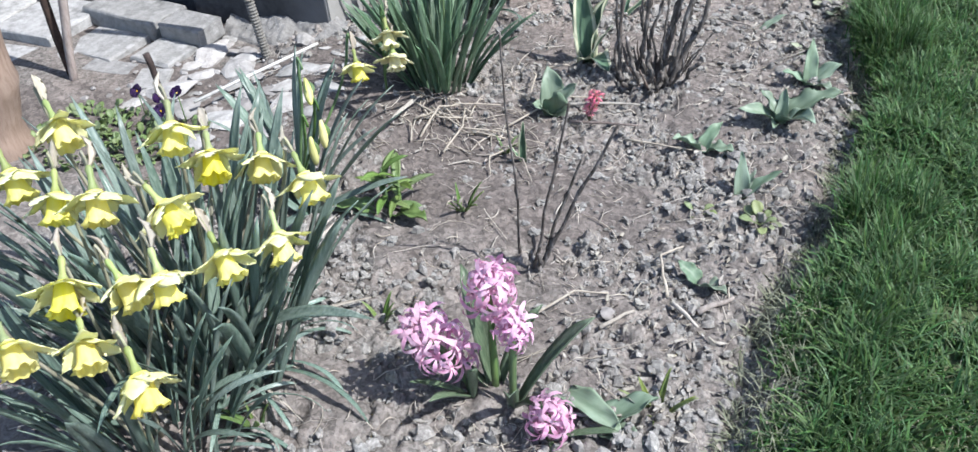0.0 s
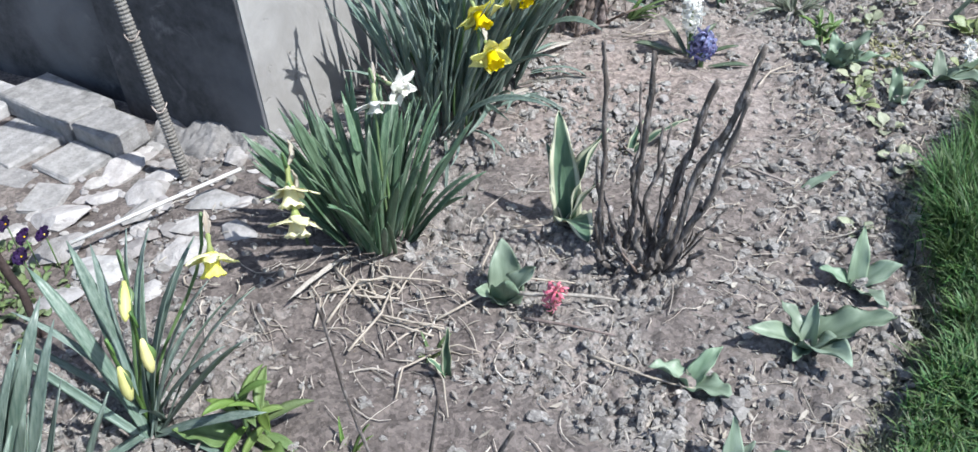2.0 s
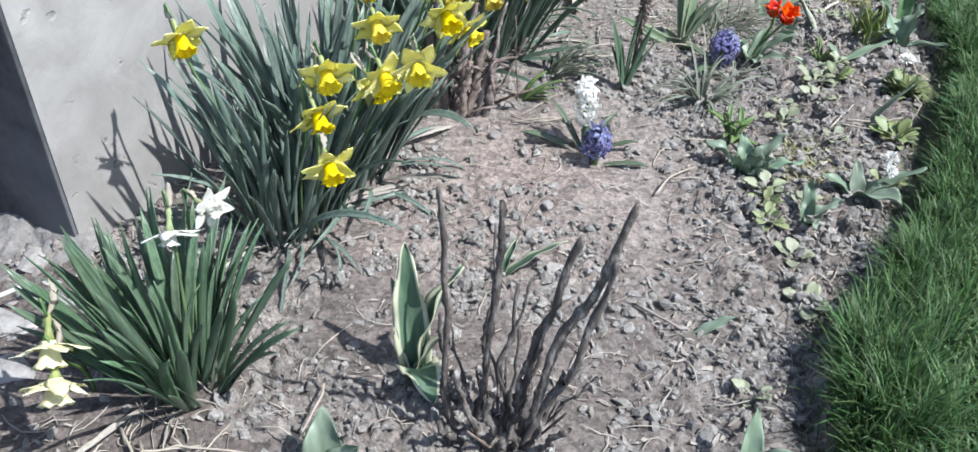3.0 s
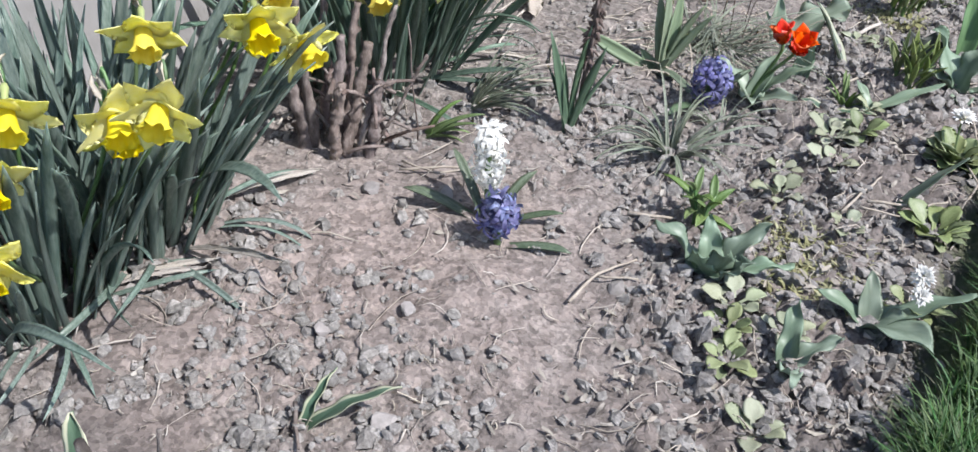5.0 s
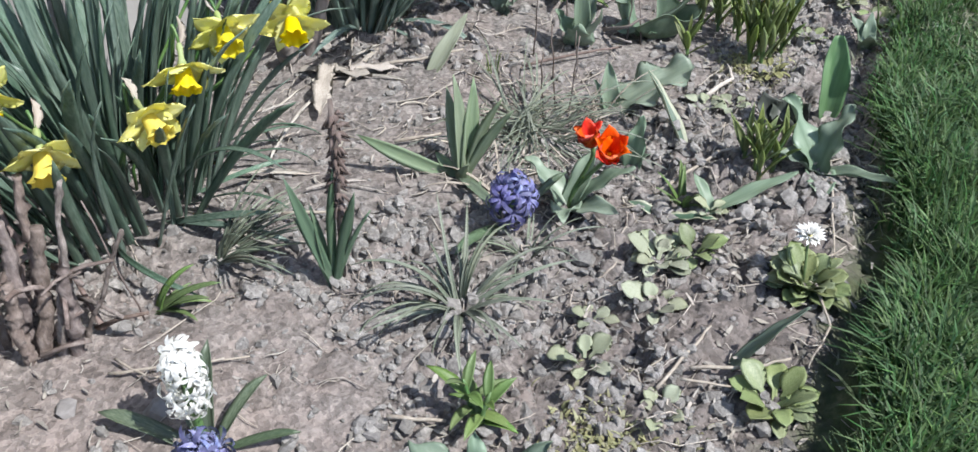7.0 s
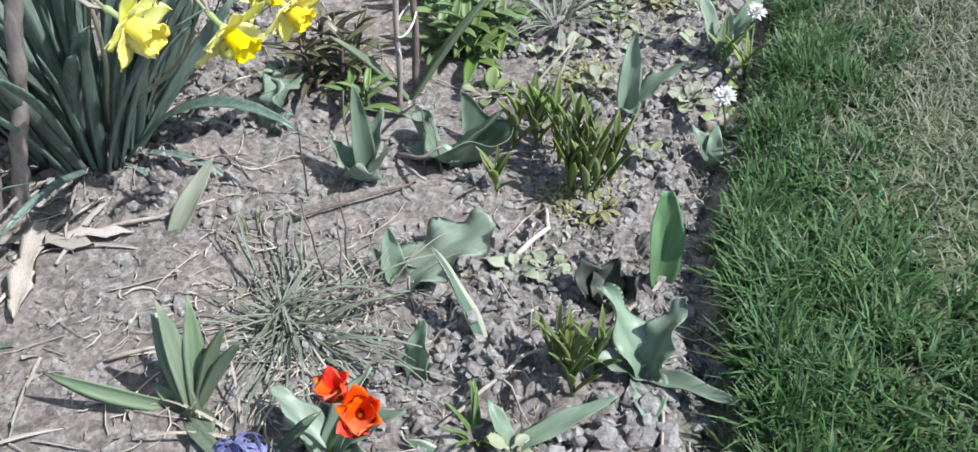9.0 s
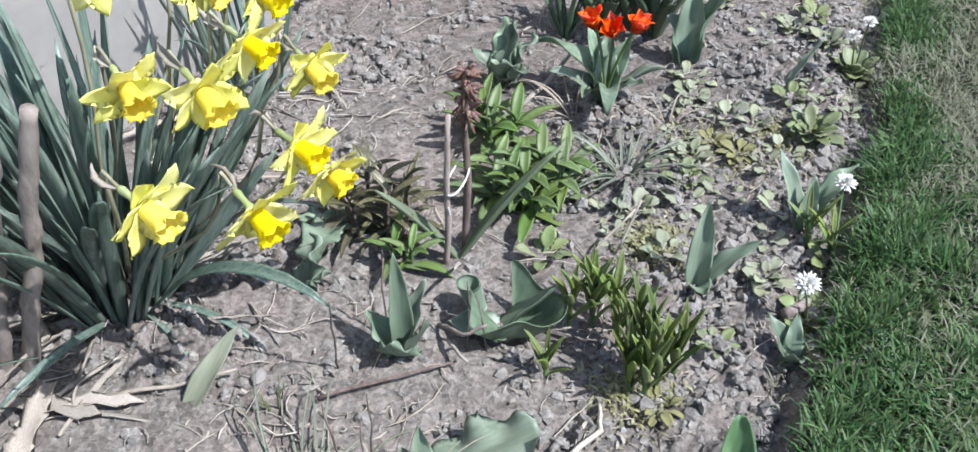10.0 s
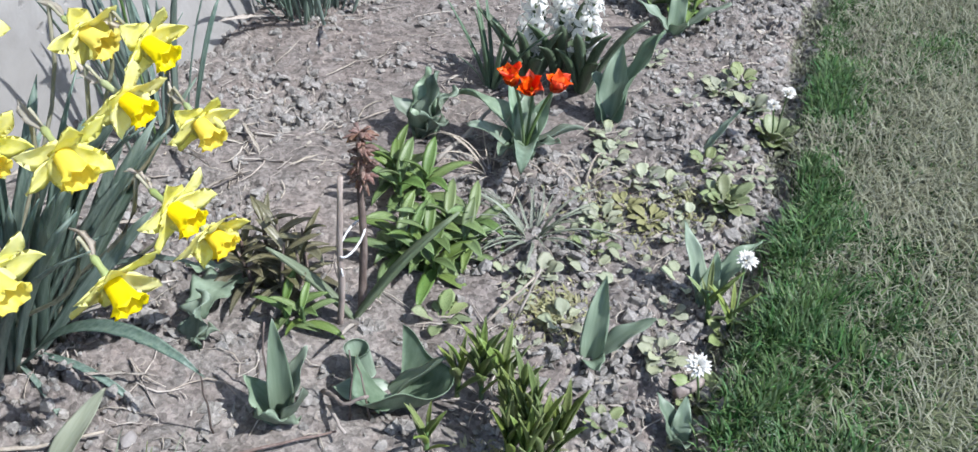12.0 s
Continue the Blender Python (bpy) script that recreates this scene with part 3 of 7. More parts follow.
def build_clods():
    # ragged crumbs: each clod is a heap of several small angular bits
    n = 42000
    x = RNG.uniform(-1.28, 0.03, n)
    y = RNG.uniform(0.42, 5.1, n)
    keep = x < lawn_edge(y) + 0.01
    dens = 0.42 + 0.55 * vnoise(x * 4, y * 4, 21) + 0.35 * vnoise(x * 13, y * 13, 22)
    calm = np.exp(-(((x + 0.62) / 0.32) ** 2 + ((y - 2.35) / 0.45) ** 2))
    keep &= RNG.uniform(0, 1, n) < (dens + 0.25) * (1 - 0.35 * calm) * (1 - 0.88 * crust(x, y))
    x, y = x[keep], y[keep]
    n = len(x)
    size = 0.0020 + 0.0150 * RNG.uniform(0, 1, n) ** 3.6 * (1 - 0.35 * (1 - smooth01(y, 1.6, 2.0)) * smooth01(y, 1.0, 1.15) * (x < -0.25))
    count = np.clip((size / 0.0022).astype(int), 1, 5)
    x, y, size = np.repeat(x, count), np.repeat(y, count), np.repeat(size, count)
    n = len(x)
    r = size * RNG.uniform(0.3, 0.85, n)
    x = x + RNG.normal(0, 0.55, n) * size
    y = y + RNG.normal(0, 0.55, n) * size
    v, f = icosphere(1)
    nv = len(v)
    q, _ = np.linalg.qr(RNG.normal(size=(n, 3, 3)))
    sc = RNG.uniform(0.45, 1.4, (n, 1, 3))
    lump = RNG.uniform(0.6, 1.3, (n, nv, 1))
    P = np.einsum("nij,nvj->nvi", q, v[None] * sc * lump) * r[:, None, None]
    P[:, :, 2] *= 0.7
    P += np.stack([x, y, ground_height(x, y) + r * 0.25], 1)[:, None, :]
    F = (f[None] + (np.arange(n) * nv)[:, None, None]).reshape(-1, 3)
    many("soil_clods", P.reshape(-1, 3), F, CLOD, "small dry grey clods of earth scattered over the bed", "soil")


build_clods()


def build_flakes():
    """Flat angular flakes of dried crust, tilted every way."""
    n = 72000
    x, y = RNG.uniform(-1.25, 0.03, n), RNG.uniform(0.42, 5.1, n)
    keep = x < lawn_edge(y) + 0.01
    dens = 0.44 + 0.5 * vnoise(x * 3.3, y * 3.3, 24) + 0.4 * vnoise(x * 10, y * 10, 25)
    calm = np.exp(-(((x + 0.68) / 0.36) ** 2 + ((y - 2.30) / 0.50) ** 2))
    keep &= RNG.uniform(0, 1, n) < dens * (0.9 + 0.3 * (1 - smooth01(y, 1.05, 1.2)) - 0.3 * smooth01(y, 1.10, 1.25) * (1 - smooth01(y, 1.5, 1.9)) * (x < -0.45)) * (1 - 0.88 * calm) * (1 - 0.85 * crust(x, y))
    x, y = x[keep], y[keep]
    n = len(x)
    r = 0.0020 + 0.0115 * RNG.uniform(0, 1, n) ** 3.2
    h = r * RNG.uniform(0.35, 0.9, n)
    k = 6
    a = np.linspace(0, 2 * np.pi, k, endpoint=False)[None] + RNG.uniform(-0.4, 0.4, (n, k))
    rr = r[:, None] * RNG.uniform(0.6, 1.25, (n, k))
    low = np.stack([rr * np.cos(a), rr * np.sin(a) * 0.75, np.broadcast_to(-h[:, None], (n, k))], -1)
    top = np.stack([rr * 0.62 * np.cos(a), rr * 0.62 * np.sin(a) * 0.75, h[:, None] * RNG.uniform(0.2, 0.8, (n, k))], -1)
    P = np.concatenate([low, top], 1)
    spin, tx, ty = RNG.uniform(0, 6.283, n), RNG.normal(0, 0.30, n), RNG.normal(0, 0.30, n)
    c, s = np.cos(spin)[:, None], np.sin(spin)[:, None]
    X, Y, Z = P[..., 0] * c - P[..., 1] * s, P[..., 0] * s + P[..., 1] * c, P[..., 2]
    Z = Z + X * tx[:, None] + Y * ty[:, None]
    V = np.stack([X + x[:, None], Y + y[:, None], Z + (ground_height(x, y) + h * 0.5)[:, None]], -1)
    f = [(k + 0, k + i, k + i + 1) for i in range(1, k - 1)]
    for i in range(k):
        j = (i + 1) % k
        f += [(i, j, k + j), (i, k + j, k + i)]
    f = np.array(f)
    F = (f[None] + (np.arange(n) * 2 * k)[:, None, None]).reshape(-1, 3)
    many("soil_flakes", V.reshape(-1, 3), F, CLOD, "flat angular flakes of dried grey soil crust", "soil")


build_flakes()


def build_litter():
    """Thin pale straws, bits of old stem and root on the bed."""
    n = 3200
    x = -1.25 + 1.27 * RNG.uniform(0, 1, n) ** 0.75
    y = RNG.uniform(0.45, 5.0, n)
    # heaps of old leaves round some of the plants
    for cx, cy, sx, sy, k in ((-0.70, 1.46, 0.14, 0.08, 130), (-0.45, 3.12, 0.10, 0.10, 260), (-0.88, 3.15, 0.10, 0.10, 40), (-0.95, 3.9, 0.12, 0.15, 90), (-0.03, 2.2, 0.03, 1.2, 160)):
        x = np.concatenate([x, RNG.normal(cx, sx, k)])
        y = np.concatenate([y, RNG.normal(cy, sy, k)])
    n = len(x)
    length = 0.010 + 0.085 * RNG.uniform(0, 1, n) ** 3.0
    a = RNG.uniform(0, 2 * np.pi, n)
    curl = RNG.normal(0, 0.55, n)
    r = RNG.uniform(0.0006, 0.0014, n)
    r[3200:] *= 1.7
    segs = 4
    rings = []
    for i in range(segs + 1):
        s = i / segs - 0.5
        ang = a + curl * s
        px, py = x + length * s * np.cos(ang), y + length * s * np.sin(ang)
        pz = ground_height(px, py) + 0.003 + 0.004 * RNG.uniform(0, 1, n)
        sx, sy = -np.sin(ang), np.cos(ang)
        taper = 1 - 0.45 * abs(2 * s)
        for k in range(3):
            w = 2 * np.pi * k / 3
            rings.append(np.stack([px + sx * r * taper * np.cos(w), py + sy * r * taper * np.cos(w), pz + r * taper * np.sin(w)], 1))
    V = np.stack(rings, 1)
    f = []
    for i in range(segs):
        for k in range(3):
            k2 = (k + 1) % 3
            f.append((i * 3 + k, i * 3 + k2, i * 3 + 3 + k2, i * 3 + 3 + k))
    f = np.array(f)
    F = (f[None] + (np.arange(n) * V.shape[1])[:, None, None]).reshape(-1, 4)
    many("straw_litter", V.reshape(-1, 3), F, STRAW, "pale dry straws and bits of old stem on the soil", "plant litter", True)


build_litter()


def build_scraps():
    """Small curled scraps of dead leaf."""
    n = 3000
    x, y = RNG.uniform(-1.2, 0.02, n), RNG.uniform(0.45, 5.0, n)
    x[:2200] = RNG.normal(-0.12, 0.11, 2200)
    a, l, w = RNG.uniform(0, 6.28, n), RNG.uniform(0.004, 0.012, n), RNG.uniform(0.001, 0.003, n)
    z = ground_height(x, y) + 0.004
    V = np.empty((n, 6, 3))
    for i, s in enumerate((-1, 0, 1)):
        for j, u in enumerate((-1, 1)):
            k = 1 if i == 1 else 0.45
            px, py = s * l, u * w * k
            V[:, i * 2 + j] = np.stack([x + px * np.cos(a) - py * np.sin(a), y + px * np.sin(a) + py * np.cos(a), z + RNG.uniform(-0.002, 0.006, n)], 1)
    f = np.array([(0, 1, 3, 2), (2, 3, 5, 4)])
    many("leaf_scraps", V.reshape(-1, 3), (f[None] + (np.arange(n) * 6)[:, None, None]).reshape(-1, 4), SCRAP, "small curled scraps of dead leaf on the soil", "plant litter", True)


build_scraps()


def blade_arrays(x, y, length, az, lean, width):
    s = np.array([0, 0.35, 0.7, 1.0])
    n = len(x)
    dx, dy = np.cos(az), np.sin(az)
    z0 = ground_height(x, y, False) - 0.004
    V = np.empty((n, 7, 3))
    k = 0
    for i, t in enumerate(s):
        out = length * lean * t ** 1.9
        up = length * (t - 0.42 * lean * t ** 2.2)
        cx, cy, cz = x + dx * out, y + dy * out, z0 + up
        w = width * (1, 0.95, 0.65, 0)[i]
        if i < 3:
            V[:, k] = np.stack([cx - dy * w, cy + dx * w, cz], 1)
            V[:, k + 1] = np.stack([cx + dy * w, cy - dx * w, cz], 1)
            k += 2
        else:
            V[:, k] = np.stack([cx, cy, cz], 1)
    f = np.array([(0, 1, 3), (0, 3, 2), (2, 3, 5), (2, 5, 4), (4, 5, 6)])
    F = (f[None] + (np.arange(n) * 7)[:, None, None]).reshape(-1, 3)
    return V.reshape(-1, 3), F


def build_lawn():
    # tufts of turf, thinner and drier where the lawn is trodden
    m = 11000
    ty = RNG.uniform(0.3, 6.4, m)
    tx = lawn_edge(ty) + 0.03 + RNG.uniform(0, 1, m) ** 1.9 * 1.1
    worn = np.clip(worn_turf(tx, ty), 0, 1)
    lush = 0.55 + 0.85 * vnoise(tx * 4.2, ty * 4.2, 31) + 0.5 * vnoise(tx * 11, ty * 11, 32)
    lush = np.clip(lush + 0.35 * (1 - smooth01(ty, 2.8, 4.0)), 0.35, 1.25)
    per = 18
    keep = np.repeat(RNG.uniform(0, 1, m) < (0.45 + 0.75 * lush) * (1 - 0.58 * worn), per)
    bx = (np.repeat(tx, per) + RNG.normal(0, 0.013, m * per))[keep]
    by = (np.repeat(ty, per) + RNG.normal(0, 0.013, m * per))[keep]
    bl, bw = np.repeat(lush, per)[keep], np.repeat(worn, per)[keep]
    n = len(bx)
    length = (0.014 + 0.050 * bl * RNG.uniform(0.3, 1.1, n)) * (1 - 0.35 * smooth01(bx, 0.12, 0.28)) * (1 - 0.5 * bw) * (1 - 0.35 * smooth01(by, 3.4, 3.9))
    # blades of one tuft comb roughly the same way
    az = np.repeat(RNG.uniform(0, 6.283, m), per)[keep] + RNG.normal(0, 0.9, n)
    V, F = blade_arrays(bx, by, length, az, RNG.uniform(0.2, 1.0, n), RNG.uniform(0.0011, 0.0026, n))
    # taller tufts along the rim of the bed, in bunches
    m = 760
    ty = RNG.uniform(0.4, 5.4, m)
    tall = np.clip(0.45 + 1.3 * vnoise(ty * 3.1, ty * 0 + 9.1, 33) + 0.5 * vnoise(ty * 8.6, ty * 0 + 4.1, 34), 0.0, 1.3) * (1 - 0.7 * smooth01(ty, 3.5, 3.85)) * (1 - 0.5 * np.exp(-((ty - 2.5) / 0.3) ** 2)) * (0.45 + 0.55 * smooth01(ty, 0.9, 1.5))
    tx = lawn_edge(ty) + 0.025 + np.abs(RNG.normal(0.0, 0.06, m)) + 0.065 * (1 - smooth01(ty, 1.1, 1.35))
    held = (RNG.uniform(0, 1, m) < 0.25 + 0.9 * tall) & (RNG.uniform(0, 1, m) > 0.75 * np.clip(worn_turf(tx, ty), 0, 1))
    tx, ty, tall = tx[held], ty[held], tall[held]
    m, per = len(tx), 34
    bx = np.repeat(tx, per) + RNG.normal(0, 0.012, m * per)
    by = np.repeat(ty, per) + RNG.normal(0, 0.012, m * per)
    bl = 0.022 + 0.092 * np.repeat(tall, per) * RNG.uniform(0.35, 1.0, m * per)
    az = np.repeat(RNG.uniform(0, 6.283, m), per) + RNG.normal(0, 0.9, m * per)
    V2, F2 = blade_arrays(bx, by, bl, az, RNG.uniform(0.05, 0.8, m * per), RNG.uniform(0.0009, 0.0022, m * per))
    many("lawn_grass", np.concatenate([V, V2]), np.concatenate([F, F2 + len(V)]), GRASS, "green lawn grass with longer tufts along the bed's rim", "grass", True)
    # withered blades lying among the green ones
    n = 160000
    y = RNG.uniform(0.3, 6.2, n)
    x = lawn_edge(y) - 0.03 + RNG.uniform(0, 1, n) ** 1.3 * 1.1
    worn = np.clip(worn_turf(x, y), 0, 1)
    dry = 0.10 + 0.50 * smooth01(y, 3.35, 4.0) + 0.45 * vnoise(x * 4.1, y * 4.1, 35) + 0.3 * vnoise(x * 14, y * 14, 36) + 0.75 * worn + 0.32 * smooth01(x - lawn_edge(y), 0.09, 0.24) * smooth01(y, 2.5, 3.0)
    keep = RNG.uniform(0, 1, n) < dry
    x, y, worn = x[keep], y[keep], worn[keep]
    n = len(x)
    V, F = blade_arrays(x, y, RNG.uniform(0.010, 0.036, n) * (1 + 0.35 * worn), RNG.uniform(0, 6.283, n), RNG.uniform(0.5, 1.2, n), RNG.uniform(0.0007, 0.0015, n))
    many("withered_grass", V, F, DRYGRASS, "pale withered blades lying in the lawn", "grass", True)


build_lawn()


# ---- house wall, paving and rubble ----
def box_data(x0, x1, y0, y1, z0, z1, bev=0.004, jag=0.0):
    bm = bmesh.new()
    bmesh.ops.create_cube(bm, size=1, matrix=Matrix.Translation(((x0 + x1) / 2, (y0 + y1) / 2, (z0 + z1) / 2)) @ Matrix.Diagonal((x1 - x0, y1 - y0, z1 - z0, 1)))
    if bev:
        bmesh.ops.bevel(bm, geom=bm.edges[:], offset=bev, segments=2, affect="EDGES", profile=0.6)
    if jag:
        for v in bm.verts:
            v.co += Vector((rnd(-jag, jag), rnd(-jag, jag), rnd(-jag, jag)))
    v = [x.co.copy() for x in bm.verts]
    f = [tuple(x.index for x in g.verts) for g in bm.faces]
    bm.free()
    return v, f


def wall_sheet(name, x0, x1, y0, y1, mat, label, uneven):
    """A wall block with an uneven, hand-plastered outer skin."""
    bm = bmesh.new()
    v, f = box_data(x0, x1, y0, y1, -0.15, 2.8, 0.0)
    me = bpy.data.meshes.new(name)
    me.from_pydata([tuple(p) for p in v], [], f)
    bm.from_mesh(me)
    bmesh.ops.subdivide_edges(bm, edges=bm.edges[:], cuts=40, use_grid_fill=True)
    for p in bm.verts:
        c = p.co
        d = uneven * (noise.noise(c * 3.0) + 0.6 * noise.noise(c * 9.0))
        if abs(c.x - x1) < 1e-4 and y0 + 0.02 < c.y:
            c.x += d
        elif abs(c.y - y0) < 1e-4 and c.x < x1 - 0.02:
            c.y += d
    bm.to_mesh(me)
    bm.free()
    me.materials.append(mat)
    me.update()
    return solid(name, me, label, "wall", kind="structure")


wall_sheet("wall_east", -1.60, -1.20, 1.79, 9.0, PLASTER, "sunlit off-white plastered house wall with faint stains", 0.006)
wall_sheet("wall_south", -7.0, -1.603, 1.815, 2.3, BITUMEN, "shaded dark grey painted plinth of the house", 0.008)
for name, box in (("wall_west", (-7.4, -7.0, 1.815, 9.0)), ("wall_north", (-7.4, -1.20, 9.003, 9.4))):
    v, f = box_data(*box, -0.15, 2.8, 0.01)
    solid(name, mesh_of(name, v, f, PLASTER, False), "plain plastered rear wall of the house", "wall", kind="structure")
v, f = box_data(-7.6, -1.16, 1.76, 9.6, 2.803, 2.95, 0.02)
solid("roof", mesh_of("roof", v, f, CONCRETE, False), "plain flat grey concrete roof slab of the house", "roof", kind="structure")
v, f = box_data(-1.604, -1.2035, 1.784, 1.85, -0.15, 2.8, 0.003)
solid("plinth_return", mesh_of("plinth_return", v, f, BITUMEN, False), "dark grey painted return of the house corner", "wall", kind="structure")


def rubble_chunk(name, x, y, size, mat, label, flat=0.6, category="stone", group="", turn=0.0):
    bm = bmesh.new()
    bmesh.ops.create_icosphere(bm, subdivisions=2, radius=1)
    off = Vector((rnd(0, 90), rnd(0, 90), rnd(0, 90)))
    cuts = [Vector((rnd(-1, 1), rnd(-1, 1), rnd(-0.6, 1))).normalized() for _ in range(9)]
    for v in bm.verts:
        v.co *= 1 + 0.22 * noise.noise(v.co * 1.4 + off)
        for c in cuts:
            d = v.co.dot(c) - 0.60
            if d > 0:
                v.co -= c * d * 0.97
    sx, sy, sz = size
    for v in bm.verts:
        v.co = Vector((v.co.x * sx, v.co.y * sy, v.co.z * sz))
    me = bpy.data.meshes.new(name)
    bm.to_mesh(me)
    bm.free()
    me.materials.append(mat)
    ob = solid(name, me, label, category, pose(x, y, gz(x, y) + sz * flat, rnd(-8, 8), rnd(-8, 8), turn or rnd(0, 360)), group)
    return ob


PAVER_LABEL = "worn grey concrete paving slab lying slightly askew"
def paver(x, y, z, lx, ly, turn, tip=(0, 0), thick=0.05):
    v, f = box_data(-lx / 2, lx / 2, -ly / 2, ly / 2, 0, thick, 0.007, 0.0018)
    solid("paving_slab", mesh_of("paving_slab", v, f, CONCRETE, False), PAVER_LABEL, "paving slab", pose(x, y, z, tip[0], tip[1], turn), "slabs before the house corner")


# stepped slabs before the dark plinth
for args in ((-1.745, 1.715, -0.005, 0.255, 0.125, -8, (-2, 1)), (-1.540, 1.680, -0.005, 0.135, 0.090, -6, (2, 1)), (-1.745, 1.600, -0.045, 0.185, 0.150, -10, (2, -2)),
             (-1.558, 1.582, -0.043, 0.125, 0.108, -6, (1, 2)), (-1.640, 1.497, -0.052, 0.165, 0.060, 4, (0, 2)), (-1.960, 1.640, -0.020, 0.210, 0.200, -6, (1, -1)),
             (-1.900, 1.465, -0.046, 0.240, 0.130, 6, (0, 1)), (-2.200, 1.600, -0.020, 0.240, 0.240, 2, (0, 1)), (-2.160, 1.360, -0.040, 0.240, 0.200, 4, (0, 0)), (-2.460, 1.520, -0.030, 0.240, 0.300, 3, (0, 0)), (-1.510, 1.470, -0.048, 0.080, 0.090, 20, (2, 3))):
    paver(*args)
random.seed(11)
for k in range(110):
    a, b = rnd(0, 1), rnd(0, 1)
    x, y = -1.50 + 0.40 * a, 1.36 + 0.40 * b
    s = 0.006 + 0.022 * rnd(0, 1) ** 2
    rubble_chunk("rubble_chunk", x, y, (s * rnd(0.9, 1.8), s, s * 0.30), random.choice((LIME, MORTAR, STONE, FOOTING)), "flat chunk of lime mortar rubble below the wall", 0.15, "rubble", "rubble below the wall")
for k in range(130):
    x, y = rnd(-1.62, -1.04), rnd(1.30, 1.78)
    s = rnd(0.004, 0.011)
    rubble_chunk("rubble_chunk", x, y, (s * rnd(0.8, 1.7), s, s * 0.6), random.choice((LIME, MORTAR, STONE, STONE)), "small chip of mortar and stone below the wall", 0.35, "rubble", "rubble below the wall")
for x, y, s in ((-1.29, 1.50, 0.042), (-1.22, 1.42, 0.034), (-1.34, 1.62, 0.036), (-1.16, 1.50, 0.040), (-1.40, 1.52, 0.036), (-1.24, 1.72, 0.04), (-1.10, 1.33, 0.035), (-1.05, 1.42, 0.03)):
    rubble_chunk("rubble_chunk", x, y, (s * 1.2, s * 0.85, s * 0.30), random.choice((LIME, MORTAR, STONE)), "larger greyish lump of broken plaster below the wall", 0.25, "rubble", "rubble below the wall")
for x, y, s in ((-0.77, 0.80, 0.026), (-0.73, 2.43, 0.016), (-0.63, 2.47, 0.017), (-0.60, 2.16, 0.012), (-0.53, 2.24, 0.014), (-0.99, 2.46, 0.026), (-0.28, 1.02, 0.014), (-0.74, 0.77, 0.012), (-0.45, 2.08, 0.013), (-0.33, 2.42, 0.014), (-0.88, 2.36, 0.02), (-0.56, 3.47, 0.018), (-0.64, 3.30, 0.012), (-0.12, 2.10, 0.016), (-0.30, 2.03, 0.015)):
    rubble_chunk("stone", x, y, (s * rnd(1.0, 1.3), s, s * 0.62), STONE, "rounded grey stone half sunk in the dry soil", 0.25, "stone", "stones in the bed")

for x, y, a, b, c, turn in ((-1.43, 1.44, 0.085, 0.055, 0.018, 20), (-1.35, 1.36, 0.070, 0.050, 0.016, 75), (-1.22, 1.35, 0.075, 0.045, 0.014, 10), (-1.12, 1.44, 0.055, 0.040, 0.014, 50), (-1.33, 1.56, 0.060, 0.042, 0.018, 130), (-1.18, 1.58, 0.065, 0.040, 0.013, 25), (-1.44, 1.60, 0.070, 0.050, 0.016, 100), (-1.24, 1.26, 0.060, 0.042, 0.012, 60), (-1.06, 1.52, 0.045, 0.030, 0.011, 15)):
    rubble_chunk("broken_slab", x, y, (a, b, c), random.choice((CONCRETE, MORTAR)), "flat broken piece of grey concrete among the rubble", 0.3, "rubble", "broken slabs below the wall", turn)

def cement_footing():
    """A rough, lumpy apron of cement along the foot of the plinth."""
    nx, ny = 90, 22
    X, T = np.meshgrid(np.linspace(-1.49, -1.165, nx), np.linspace(0, 1, ny))
    Y = 1.815 - 0.105 * T - 0.02 * vnoise(X * 9, X * 0 + 2.0, 44) * T
    lump = 0.5 + 0.35 * vnoise(X * 14, Y * 14, 41) + 0.3 * vnoise(X * 37, Y * 37, 42) + 0.15 * vnoise(X * 90, Y * 90, 43)
    Z = -0.025 + (0.030 + 0.018 * lump) * (1 - T) ** 0.8 + 0.022 * lump * (T < 0.97)
    idx = np.arange(nx * ny).reshape(ny, nx)
    quads = np.stack([idx[:-1, :-1], idx[1:, :-1], idx[1:, 1:], idx[:-1, 1:]], -1).reshape(-1, 4)
    many("cement_footing", np.stack([X.ravel(), Y.ravel(), Z.ravel()], 1), quads, FOOTING, "rough grey cement apron at the foot of the plinth", "footing", True, "structure")


cement_footing()

# the pale rod on the ground and the leaning ribbed sheath at the corner
v, f = tube_data([(-1.30, 1.36, 0.030), (-1.235, 1.49, 0.036), (-1.155, 1.65, 0.042)], [0.0036, 0.0036, 0.0036], 8)
solid("white_rod", mesh_of("white_rod", v, f, WHITEROD), "thin whitish rod lying on rubble before the wall", "rod")


